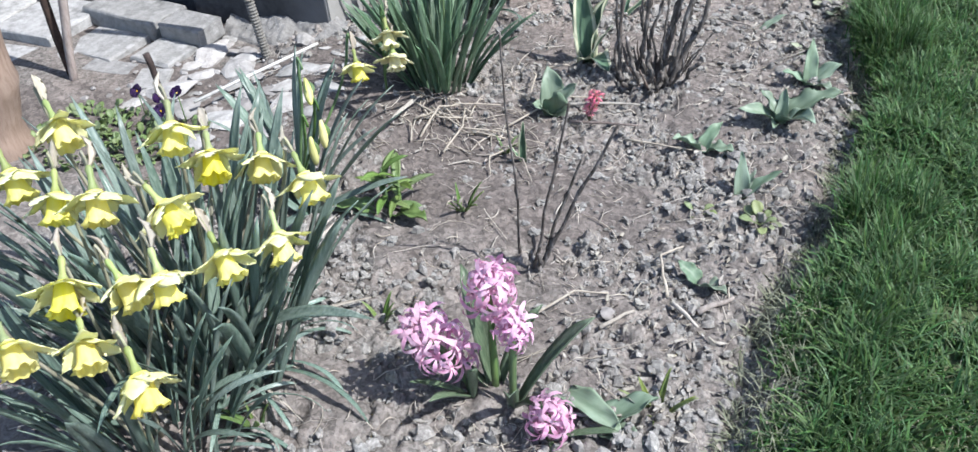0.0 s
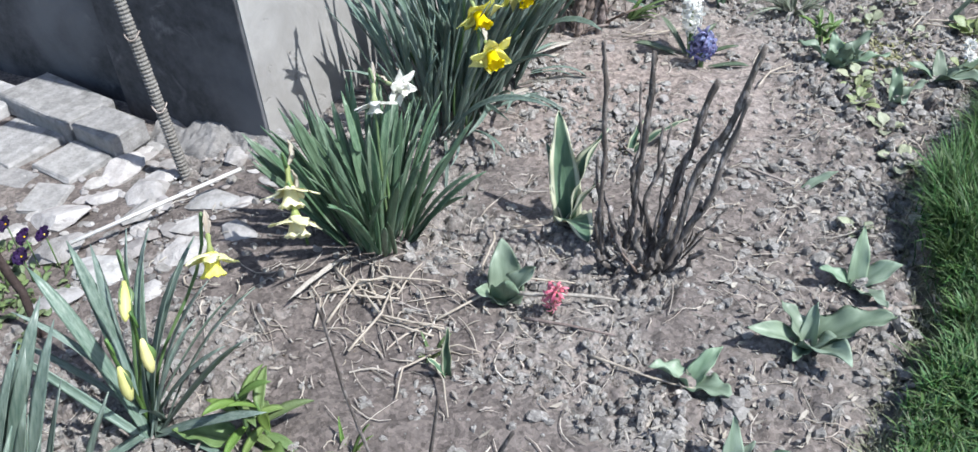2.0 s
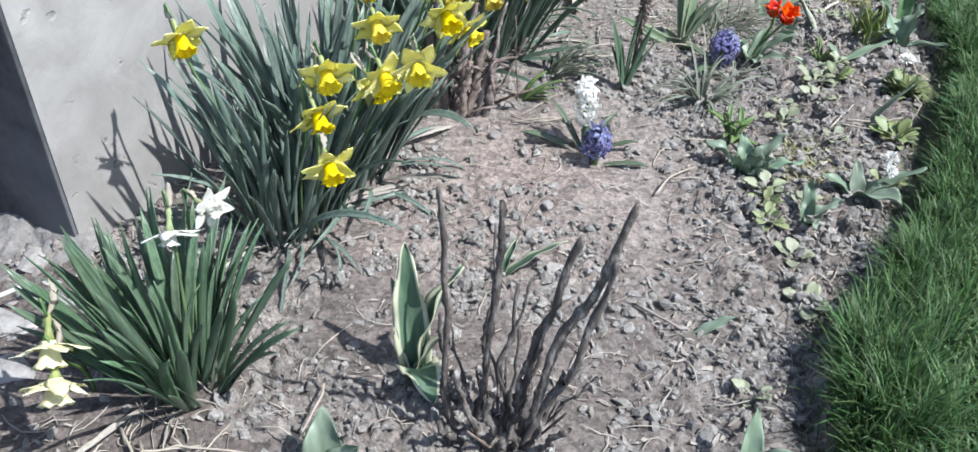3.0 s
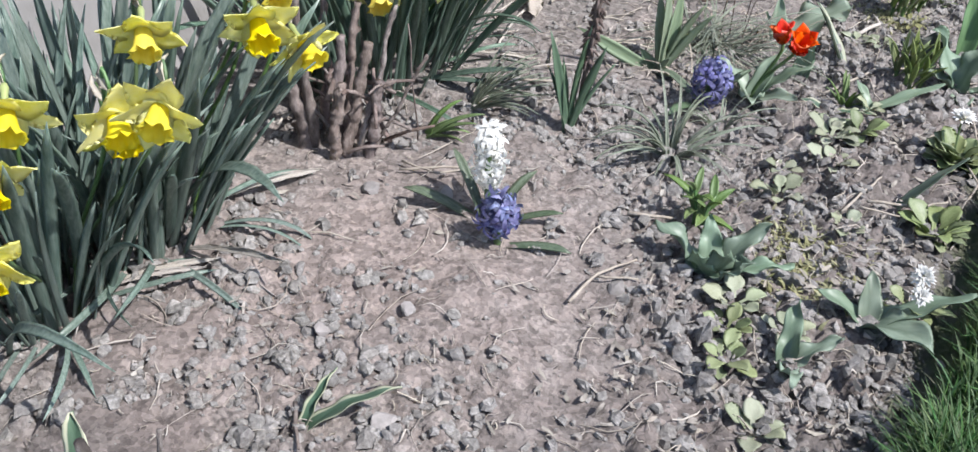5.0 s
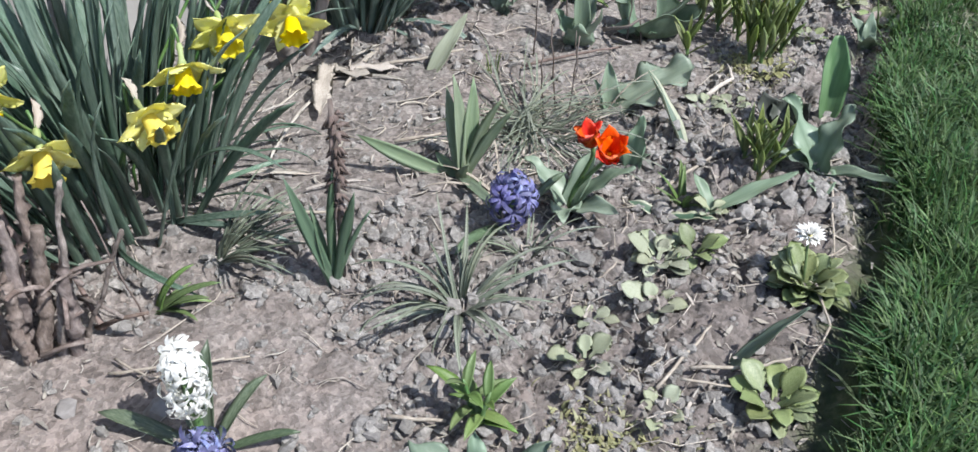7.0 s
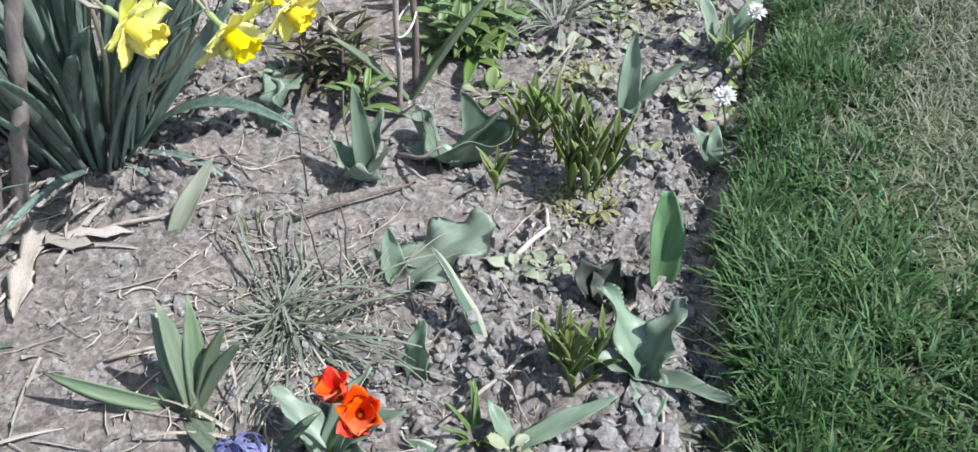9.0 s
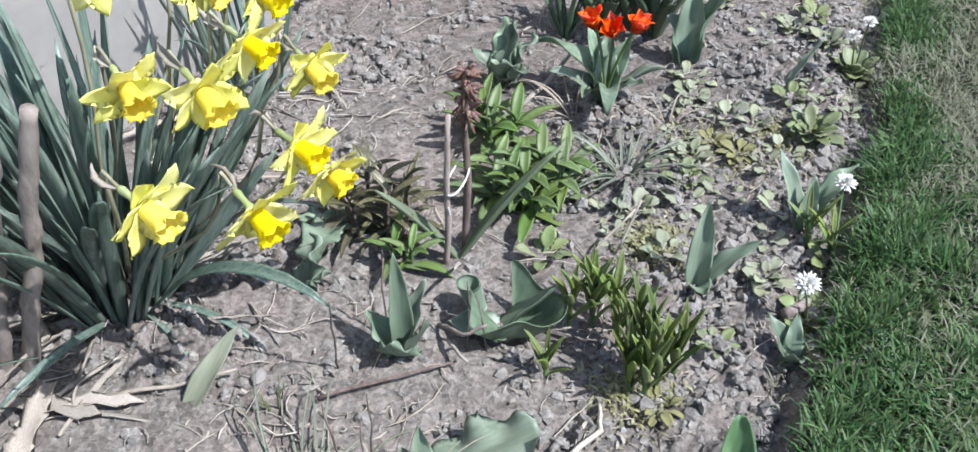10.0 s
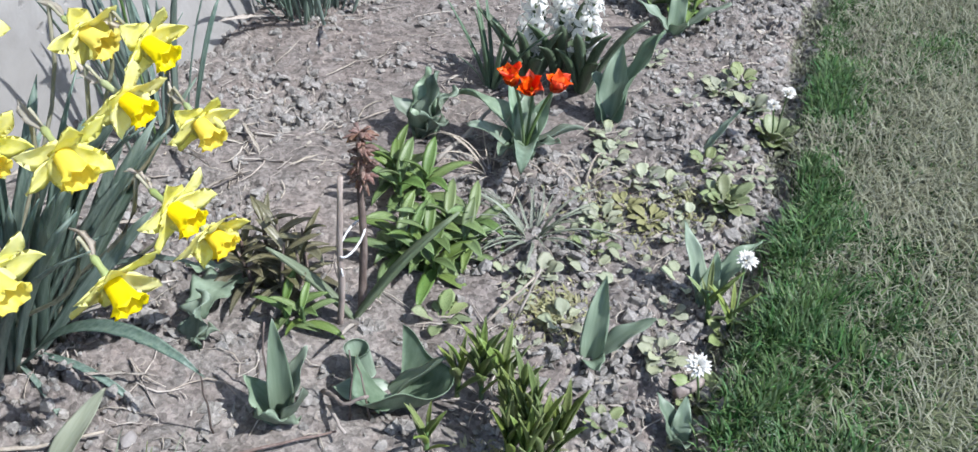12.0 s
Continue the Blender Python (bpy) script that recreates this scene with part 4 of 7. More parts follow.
def ribbed_sheath():
    top, base = Vector((-1.365, 1.655, 0.62)), Vector((-1.295, 1.635, 0.0))
    root = thing("ribbed_sheath", base.x, base.y, "grey ribbed cable sheath leaning out of the rubble", "cable sheath")
    pts, rad = [], []
    n = 340
    for i in range(n + 1):
        s = i / n
        pts.append(base.lerp(top, s) - root.location + Vector((0, 0, -0.02 * (1 - s))))
        rad.append((0.0118 if i % 4 < 2 else 0.0098) * (1 + 0.06 * noise.noise(Vector((i * 0.11, 2, 0)))))
    part("sheath", mesh_of("sheath", *tube_data(pts, rad, 10), PIPEGREY, False), root)
    for s in (0.24, 0.47):
        c = base.lerp(top, s) - root.location
        ring = [c + Vector((0.0135 * math.cos(a), 0.0135 * math.sin(a), 0.006 * math.sin(a * 2 + s))) for a in np.linspace(0, 6.28, 14)]
        part("wire_tie", mesh_of("wire_tie", *tube_data(ring, [0.0016] * 14, 5), CANE), root, label="twisted wire tie")


ribbed_sheath()


def upright(name, base, top, r0, r1, mat, label, category, knots=0.0, sides=8, n=14, sway=0.006):
    pts, rad = [], []
    b, t = Vector(base), Vector(top)
    for i in range(n + 1):
        s = i / n
        pts.append(b.lerp(t, s) - b + Vector((sway * noise.noise(Vector((s * 4, b.x * 9, 0))), sway * noise.noise(Vector((s * 4, b.y * 9, 5))), 0)))
        rad.append((r0 + (r1 - r0) * s) * (1 + knots * noise.noise(Vector((s * 11, b.x * 7, b.y)))))
    return solid(name, mesh_of(name, *tube_data(pts, rad, sides, 0.06), mat), label, category, Matrix.Translation(b))


upright("tree_stump", (-1.63, 1.13, -0.03), (-1.555, 1.16, 0.62), 0.060, 0.040, WOOD, "brown weathered trunk of a small tree by the paving", "tree trunk", 0.3, 12, 20, 0.02)
upright("iron_bar", (-1.70, 1.41, -0.03), (-1.60, 1.50, 0.62), 0.010, 0.009, CANE, "grey bar standing aslant beside the paving slabs", "bar", 0.1)
upright("iron_bar", (-1.715, 1.43, -0.03), (-1.74, 1.46, 0.62), 0.010, 0.009, RUST, "dark iron bar standing upright beside the paving slabs", "bar", 0.1)
upright("rusty_rod", (-1.20, 1.20, -0.02), (-1.225, 1.20, 0.24), 0.0075, 0.006, RUST, "short rusty iron rod stuck upright in the soil", "rod", 0.25)


# ---- daffodils ----
random.seed(3)
def strap_pool(w, n=12, soft=4, mat=DAFLEAF):
    pool = [leaf_mesh("daffodil_leaf", mat, 1.0, w * rnd(0.85, 1.12), w_strap, rnd(0, 4), rnd(4, 34), rnd(1.6, 2.6), rnd(0.2, 0.45), twist=rnd(-60, 60), n=9, thick=0.0035) for _ in range(n)]
    return pool, [leaf_mesh("daffodil_leaf", mat, 1.0, w * rnd(0.85, 1.1), w_strap, rnd(4, 10), rnd(40, 95), rnd(1.8, 2.8), rnd(0.2, 0.45), twist=rnd(-50, 50), n=11, thick=0.0035) for _ in range(soft)]


BROAD, NARROW, GREEN, DEEP = strap_pool(0.051), strap_pool(0.042), strap_pool(0.060, mat=DAFGREEN), strap_pool(0.049, mat=DAFDEEP)
WIDE = strap_pool(0.066)


def w_ovate(s):
    return max(0.02, math.sin(math.pi * (0.17 + 0.83 * s) ** 0.9) ** 0.8)


def petal_mesh(name, mat, length, width, cup, wave, profile=w_petal, lean=80.0, n=6):
    """Petals lie out along +x, slightly tipped towards +z."""
    return leaf_mesh(name, mat, length, width, profile, lean, cup, 1.3, 0.18, wave, 1.2, rnd(-14, 14), n, 0.0006)


def trumpet_mesh(mat, length, r0, r1, frill):
    rings, k = 8, 30
    verts, faces = [], []
    for layer in (0, 1):
        for i in range(rings + 1):
            s = i / rings
            r = r0 + (r1 - r0) * (0.55 * s + 0.45 * s ** 5) - (0.0008 if layer else 0)
            for j in range(k):
                a = 2 * math.pi * j / k
                rim = frill * max(0, s - 0.72) / 0.28
                rr = r * (1 + rim * math.sin(a * 8) * 0.9 + rim * 0.5 * math.sin(a * 13 + 1))
                verts.append((rr * math.cos(a), rr * math.sin(a), length * s + rim * r1 * 0.6 * math.cos(a * 8 + 0.7)))
    m = (rings + 1) * k
    for i in range(rings):
        for j in range(k):
            j2 = (j + 1) % k
            faces.append((i * k + j, i * k + j2, (i + 1) * k + j2, (i + 1) * k + j))
            faces.append((m + i * k + j2, m + i * k + j, m + (i + 1) * k + j, m + (i + 1) * k + j2))
    for j in range(k):
        j2 = (j + 1) % k
        faces.append((rings * k + j, rings * k + j2, m + rings * k + j2, m + rings * k + j))
    faces.append(tuple(m + j for j in range(k)))
    return mesh_of("trumpet", verts, faces, mat)


def flower_kit(petal, crown, span, tube_len, r0, r1, lean=78.0, broad=0.30):
    return {"petals": [petal_mesh("petal", petal, span / 2, span * broad, rnd(-30, 10), 0.08, w_ovate, lean + rnd(-6, 6), 7) for _ in range(8)],
            "trumpets": [trumpet_mesh(crown, tube_len * rnd(0.92, 1.08), r0, r1 * rnd(0.94, 1.06), 0.19) for _ in range(3)],
            "span": span}


YELLOW_KIT = flower_kit(YPETAL, YTRUMPET, 0.106, 0.036, 0.0090, 0.0190, 80.0, broad=0.35)
BELL_KIT = flower_kit(BELLPETAL, BELLTRUMPET, 0.100, 0.040, 0.0095, 0.0195, 72.0, 0.32)
PALE_KIT = flower_kit(CREAM, CREAM, 0.086, 0.028, 0.008, 0.0165, 76.0)
WHITE_KIT = flower_kit(WPETAL, WPETAL, 0.086, 0.022, 0.0075, 0.0130, 80.0, 0.27)
NECK_DATA = join_data(tube_data([(0, 0, 0.001), (0, 0, -0.010), (0, 0, -0.017), (0, 0, -0.026), (0, 0, -0.031)], [0.0075, 0.0040, 0.0034, 0.0046, 0.0028], 8))
NECK = mesh_of("flower_neck", *NECK_DATA, NECKGREEN)
SPATHES = [leaf_mesh("spathe", SPATHE, 0.040, 0.014, w_lance, rnd(0, 20), rnd(20, 70), 1.5, 0.8, 0.1, n=6, thick=0.0005) for _ in range(3)]


def stem_to(root, start, end, way, radius=0.0026, name="flower_stem", mat=None):
    """A stalk that rises from start and nods over into a flower whose back is at end."""
    start, end, way = Vector(start), Vector(end), Vector(way).normalized()
    back = end - way * 0.030
    up = max(0.05, back.z - start.z)
    top = back - way * 0.014 + Vector((-0.006, 0, 0.006))
    pts = bezier(start, start + Vector((0, 0, up * 0.5)), top - Vector((0, 0, up * 0.35)) + (start - top) * 0.12, top, 8)
    pts += bezier(top, top + Vector((0, 0, 0.010)), back - way * 0.010, back, 4)[1:]
    return part(name, mesh_of(name, *tube_data(pts, [radius] * 9 + [radius * 0.8] * 4, 6), mat or STEM), root)


def daffodil_flower(root, at, way, kit=None, size=1.0):
    kit = kit or YELLOW_KIT
    way = Vector(way).normalized()
    fl = part("flower", NECK, root, facing(way, at, size, rnd(0, 60)), "")
    spin = rnd(0, 60)
    for k in range(6):
        part("petal", random.choice(kit["petals"]), fl, turned(spin + 60 * k + rnd(-7, 7), rnd(-10, 10), (0, 0, 0.0008 * (k % 2)), rnd(0.94, 1.06)))
    part("trumpet", random.choice(kit["trumpets"]), fl, Matrix.Identity(4))
    part("spathe", random.choice(SPATHES), fl, turned(rnd(0, 360), 150, (0, 0, -0.030)), "papery brown spathe")
    return fl


def daffodil(x, y, spreadx, spready, leaves, length, flowers, label, kit=None, aim=(0.5, -0.5, -0.5), lean=24.0, size=1.0, flop=0.12, seed=1, dry=6, lean_to=(0, 0), pool=BROAD, skirt=0, stalk=None):
    """A clump: leaves in a tuft, each flower on its own stalk."""
    random.seed(seed)
    root = thing("daffodil_clump", x, y, label, "daffodil", "daffodil clumps")
    for k in range(leaves):
        r, a = math.sqrt(rnd(0, 1)), rnd(0, 360)
        bx, by = spreadx * r * math.cos(radians(a)), spready * r * math.sin(radians(a))
        soft = rnd(0, 1) < flop
        me = random.choice(pool[1] if soft else pool[0])
        tilt = lean * (0.15 + 0.85 * r) * rnd(0.5, 1.25) + (8 if soft else 0)
        m = turned(a + rnd(-35, 35), tilt, (bx, by, -0.012), length * rnd(0.62, 1.05), rnd(-50, 50))
        m = Matrix.Translation(m.translation) @ Matrix.Rotation(radians(lean_to[0]), 4, "X") @ Matrix.Rotation(radians(lean_to[1]), 4, "Y") @ m.to_3x3().to_4x4()
        part("leaf", me, root, m)
    for k in range(skirt):
        a = rnd(-60, 65)
        part("leaf", random.choice(pool[1]), root, turned(a, rnd(48, 74), (0.8 * spreadx * math.cos(radians(a)), 0.8 * spready * math.sin(radians(a)), -0.004), length * rnd(0.35, 0.6), rnd(-60, 60)))
    for k in range(dry):
        a = rnd(0, 360)
        part("dry_leaf", random.choice(DRY_STRAPS), root, turned(a, rnd(60, 84), (spreadx * math.cos(radians(a)), spready * math.sin(radians(a)), 0.004), rnd(0.10, 0.2)), "withered straw-coloured leaf")
    for k, fl in enumerate(flowers):
        at = Vector(fl[:3]) - root.location
        d = Vector(fl[3] if len(fl) > 3 else aim) + Vector((rnd(-0.22, 0.22), rnd(-0.22, 0.22), rnd(-0.16, 0.16)))
        at = at - d.normalized() * 0.012
        stem_to(root, (at.x * 0.25 + rnd(-0.02, 0.02), at.y * 0.25 + rnd(-0.02, 0.02), -0.01), at, d, mat=stalk)
        daffodil_flower(root, at, d, kit, size * rnd(0.94, 1.06))
    return root


DRY_STRAPS = [leaf_mesh("dry_leaf", DRYLEAF, 1.0, rnd(0.04, 0.075), w_strap, rnd(0, 6), rnd(5, 40), 1.4, rnd(0.2, 0.9), 0.2, 3, rnd(-90, 90), 8, 0.004) for _ in range(5)]

YL = "daffodil clump with blue-green leaves and nodding yellow trumpet flowers"
daffodil(-0.85, 0.76, 0.15, 0.12, 120, 0.365,
         [(-0.954, 0.745, 0.4), (-0.795, 0.777, 0.4), (-0.767, 0.801, 0.345), (-0.721, 0.845, 0.322), (-0.65, 0.838, 0.308), (-0.971, 0.662, 0.37), (-0.829, 0.655, 0.37), (-0.755, 0.689, 0.345)],
         YL, BELL_KIT, (0.64, -0.46, -0.62), 24, 1.03, 0.04, 5, skirt=8, stalk=PALESTEM)
daffodil(-0.83, 0.60, 0.12, 0.09, 70, 0.31,
         [(-0.889, 0.647, 0.36), (-0.65, 0.755, 0.269), (-0.682, 0.681, 0.287), (-0.805, 0.546, 0.32), (-0.757, 0.591, 0.3), (-0.716, 0.609, 0.305), (-0.753, 0.504, 0.28), (-0.684, 0.502, 0.25), (-0.815, 0.461, 0.3)],
         YL, BELL_KIT, (0.60, -0.50, -0.62), 27, 1.03, 0.06, 6, skirt=12, stalk=PALESTEM)
daffodil(-0.840, 1.625, 0.070, 0.06, 96, 0.275,
         [(-0.809, 1.727, 0.240, (0.9, 0.05, 0.0)), (-0.806, 1.640, 0.250, (0.35, -0.35, -0.85))],
         "dense daffodil clump with dark green leaves and white flowers", WHITE_KIT, (0.80, -0.35, 0.2), 29, 0.88, 0.0, 7, 2, pool=GREEN)
pale = thing("daffodil_clump", -0.93, 1.53, "few daffodil stalks with pale cream nodding flowers beside rubble", "daffodil", "daffodil clumps")
for at in ((-0.863, 1.474, 0.192), (-0.844, 1.453, 0.156)):
    p = Vector(at) - pale.location
    stem_to(pale, (0.0, 0.02, -0.01), p, (0.25, -0.4, -0.8))
    daffodil_flower(pale, p, (0.35, -0.5, -0.65), PALE_KIT, 1.1)
daffodil(-0.945, 2.035, 0.085, 0.10, 100, 0.38,
         [(-0.985, 1.905, 0.375), (-0.778, 1.969, 0.332), (-0.769, 1.927, 0.286), (-0.718, 1.873, 0.243), (-0.726, 2.047, 0.304), (-0.672, 2.054, 0.329)],
         "large daffodil clump with yellow flowers against the plastered wall", aim=(0.62, -0.56, -0.52), lean=22, seed=8, skirt=6, lean_to=(0, 6), flop=0.06, size=0.9, pool=NARROW)
daffodil(-0.95, 2.18, 0.10, 0.11, 82, 0.40,
         [(-0.813, 2.165, 0.325), (-0.734, 2.260, 0.318), (-0.727, 2.326, 0.265), (-0.763, 2.075, 0.269), (-0.759, 2.312, 0.341), (-0.848, 2.204, 0.375)],
         YL, aim=(0.72, -0.42, -0.52), lean=26, seed=9, skirt=8, flop=0.04, size=0.95, lean_to=(0, 7))
daffodil(-0.975, 2.76, 0.16, 0.17, 175, 0.38,
         [(-0.90, 2.59, 0.272), (-0.812, 2.58, 0.222), (-0.755, 2.694, 0.217), (-0.746, 2.754, 0.251), (-0.755, 2.845, 0.256), (-0.702, 2.914, 0.245), (-0.800, 3.03, 0.325), (-0.86, 2.98, 0.335)],
         YL, aim=(0.62, -0.54, -0.52), lean=27, seed=10, skirt=9, flop=0.04, size=0.95, pool=DEEP)
daffodil(-0.925, 3.365, 0.085, 0.085, 110, 0.43,
         [(-0.665, 3.453, 0.382), (-0.660, 3.547, 0.300), (-0.697, 3.295, 0.405), (-0.629, 3.328, 0.397), (-0.589, 3.413, 0.288), (-0.590, 3.458, 0.222), (-0.613, 3.206, 0.345), (-0.555, 3.283, 0.297), (-0.871, 3.44, 0.438, (-0.35, 0.7, -0.1)), (-0.78, 3.522, 0.404), (-0.708, 3.542, 0.399)],
         YL, aim=(0.86, -0.24, -0.42), lean=23, seed=12, lean_to=(0, 9), skirt=4, flop=0.03, size=0.97, stalk=PALESTEM)
daffodil(-1.10, 4.42, 0.10, 0.10, 70, 0.33, [], "daffodil clump without flowers at the foot of the wall", lean=24, seed=13, dry=8, pool=NARROW)
daffodil(-1.07, 3.86, 0.06, 0.07, 20, 0.36, [(-0.98, 3.80, 0.38)], "thin daffodil tuft with one white flower by the wall", WHITE_KIT, (0.6, -0.2, -0.4), 14, seed=14, dry=5, pool=NARROW)


def bud_clump():
    """Daffodil with closed buds."""
    random.seed(15)
    root = thing("daffodil_clump", -0.887, 1.126, "young daffodil with upright leaves, closed buds and one yellow flower", "daffodil", "daffodil clumps")
    for az, tilt, ln in ((150, 30, 0.30), (175, 22, 0.29), (100, 8, 0.31), (80, 14, 0.28), (20, 36, 0.30), (5, 30, 0.24), (40, 26, 0.29), (200, 40, 0.22), (130, 12, 0.26), (60, 20, 0.22), (-30, 30, 0.18), (-70, 60, 0.2), (10, 55, 0.22), (180, 55, 0.24), (0, 75, 0.2), (110, 18, 0.30), (70, 24, 0.29), (160, 14, 0.28), (30, 16, 0.30), (140, 24, 0.27), (50, 34, 0.24), (190, 28, 0.26)):
        part("leaf", random.choice(WIDE[0]), root, turned(az + rnd(-10, 10), tilt, (rnd(-0.02, 0.02), rnd(-0.02, 0.02), -0.01), ln, rnd(-40, 40)))
    bud = mesh_of("bud", *join_data(tube_data([(0, 0, -0.012), (0, 0, 0), (0, 0, 0.014), (0, 0, 0.026), (0, 0, 0.035), (0, 0, 0.040)], [0.0025, 0.0056, 0.0078, 0.0072, 0.0046, 0.0015], 10)), BUD)
    sheath = leaf_mesh("bud_sheath", STEM, 0.034, 0.022, w_lance, 4, -6, 1.0, 0.9, n=5, thick=0.0005)
    for at, way in (((-0.834, 1.135, 0.265), (0.35, -0.45, -0.35)), ((-0.805, 1.113, 0.20), (0.05, -0.1, -0.9)), ((-0.800, 1.069, 0.195), (0.08, -0.1, -0.9))):
        p = Vector(at) - root.location
        stem_to(root, (0, 0, -0.01), p, way)
        b = part("bud", bud, root, facing(way, p), "closed pale yellow bud")
        part("bud_sheath", sheath, b, turned(rnd(0, 360), 0, (0, 0, -0.006)))
    p = Vector((-0.803, 1.25, 0.249)) - root.location
    stem_to(root, (0.0, 0.02, -0.01), p, (0.3, -0.4, -0.7))
    daffodil_flower(root, p, (0.3, -0.4, -0.7), BELL_KIT, 0.82)


bud_clump()


# ---- hyacinths ----
def floret_mesh(mat, span, broad):
    """A tube that splits into six narrow petals, curling back: one connected skin."""
    verts, faces = [], []
    for z, r in ((-0.012, 0.0016), (-0.005, 0.0028), (0.0, 0.0034)):
        for k in range(12):
            a = radians(30 * k)
            verts.append((r * math.cos(a), r * math.sin(a), z))
    for i in range(2):
        for k in range(12):
            k2 = (k + 1) % 12
            faces.append((i * 12 + k, i * 12 + k2, i * 12 + 12 + k2, i * 12 + 12 + k))
    length = span * 0.58
    for p in range(6):
        mid = radians(60 * p + 15)
        prev = (24 + 2 * p, 24 + 2 * p + 1)
        rr, z, th, bend = 0.0034, 0.0, radians(30 + rnd(-12, 12)), radians(rnd(95, 150))
        for i in range(1, 5):
            s = i / 4
            ang = th + bend * s
            rr += length / 4 * math.sin(ang)
            z += length / 4 * math.cos(ang)
            w = span * broad * (1.05, 1.1, 0.85, 0.25)[i - 1]
            c, n = math.cos(mid), math.sin(mid)
            verts.append((rr * c + w * n, rr * n - w * c, z + 0.0008))
            verts.append((rr * c - w * n, rr * n + w * c, z + 0.0008))
            cur = (len(verts) - 2, len(verts) - 1)
            faces.append((prev[0], prev[1], cur[1], cur[0]))
            prev = cur
    return mesh_of("floret", verts, faces, mat)


FLORETS = {m.name: [floret_mesh(m, rnd(0.038, 0.048), 0.085 if m == WHITEF else 0.062) for _ in range(5)] for m in (PINK, BLUE, WHITEF, ROSERED)}
HY_LEAVES = [leaf_mesh("hyacinth_leaf", HYLEAF, 1.0, rnd(0.14, 0.19), w_strap, rnd(0, 6), rnd(4, 36), 1.5, 0.7, n=8, thick=0.012) for _ in range(6)]


def hyacinth(x, y, base_z, top_z, width, mat, leaves, label, lean=(0, 0), n=34, seed=1, bloom=1.0):
    """A stalk with a thick spike of florets between two heights above the soil, and strap leaves."""
    random.seed(seed)
    root = thing("hyacinth", x, y, label, "hyacinth", "hyacinths")
    tipv = Vector((lean[0], lean[1], 0))
    axis = [Vector((0, 0, -0.01)) + tipv * (s ** 1.5) + Vector((0, 0, (top_z + 0.01) * s)) for s in np.linspace(0, 1, 7)]
    part("stem", mesh_of("stem", *tube_data(axis, [0.0055] * 5 + [0.004, 0.002], 8), STEM), root)
    for k in range(n):
        s = (k + 0.5) / n
        z = base_z + (top_z - base_z) * s
        c = tipv * ((z / top_z) ** 1.5) + Vector((0, 0, z))
        a = 137.5 * k + rnd(-12, 12)
        el = -25 + 95 * s ** 1.3
        d = Vector((math.cos(radians(a)) * math.cos(radians(el)), math.sin(radians(a)) * math.cos(radians(el)), math.sin(radians(el))))
        taper = math.sin(math.pi * (0.22 + 0.68 * s)) ** 0.6
        at = c + d * max(0.004, (width / 2 - 0.013) * taper) * rnd(0.7, 1.2)
        part("floret", random.choice(FLORETS[mat.name]), root, facing(d + Vector((rnd(-0.35, 0.35), rnd(-0.35, 0.35), rnd(-0.5, 0.2))), at, rnd(0.85, 1.5) * bloom, rnd(0, 60)))
    for az, tilt, ln in leaves:
        part("leaf", random.choice(HY_LEAVES), root, turned(az, tilt, (0.010 * math.cos(radians(az)), 0.010 * math.sin(radians(az)), -0.008), ln))
    return root


hyacinth(-0.395, 0.832, 0.172, 0.210, 0.078, PINK, ((135, 16, 0.19), (200, 30, 0.12), (60, 22, 0.14)), "pink hyacinth in bloom among broad green leaves", (0.005, 0.0), 18, 21)
hyacinth(-0.425, 0.815, 0.075, 0.130, 0.094, PINK, ((220, 40, 0.10), (-100, 35, 0.12), (-60, 15, 0.12)), "pink hyacinth leaning sideways over the soil", (-0.060, -0.025), 26, 22)
hyacinth(-0.360, 0.812, 0.128, 0.152, 0.062, PINK, ((-70, 20, 0.13), (25, 22, 0.19), (-40, 30, 0.11)), "shorter pink hyacinth with long upright leaves", (0.008, 0.005), 15, 23, 0.78)
hyacinth(-0.292, 0.770, 0.022, 0.045, 0.075, PINK, ((10, 60, 0.09), (-60, 70, 0.08)), "small faded pink hyacinth just above the soil", (0, 0), 18, 24, 0.8)
hyacinth(-0.545, 2.455, 0.068, 0.138, 0.058, WHITEF, ((110, 22, 0.125), (150, 40, 0.120), (190, 66, 0.125), (30, 62, 0.10), (70, 40, 0.10)), "white hyacinth in bloom behind a blue one", (-0.010, 0.016), 44, 25, 0.62)
hyacinth(-0.512, 2.425, 0.035, 0.068, 0.070, BLUE, ((-40, 80, 0.06), (220, 80, 0.055), (15, 70, 0.095)), "short violet-blue hyacinth in front of a white one", (0.008, -0.006), 30, 26, 0.8)
hyacinth(-0.405, 2.935, 0.028, 0.064, 0.086, BLUE, ((-100, 55, 0.12), (160, 60, 0.1), (60, 50, 0.1)), "low blue hyacinth beside an orange-red tulip", (0.01, -0.01), 24, 27, 0.85)
hyacinth(-0.545, 4.325, 0.075, 0.20, 0.055, WHITEF, ((100, 10, 0.2), (180, 25, 0.18), (20, 20, 0.2), (-60, 25, 0.17), (-90, 10, 0.17), (-20, 12, 0.16), (220, 14, 0.17), (250, 22, 0.15)), "white hyacinth standing behind red tulips", (0, 0), 17, 28)
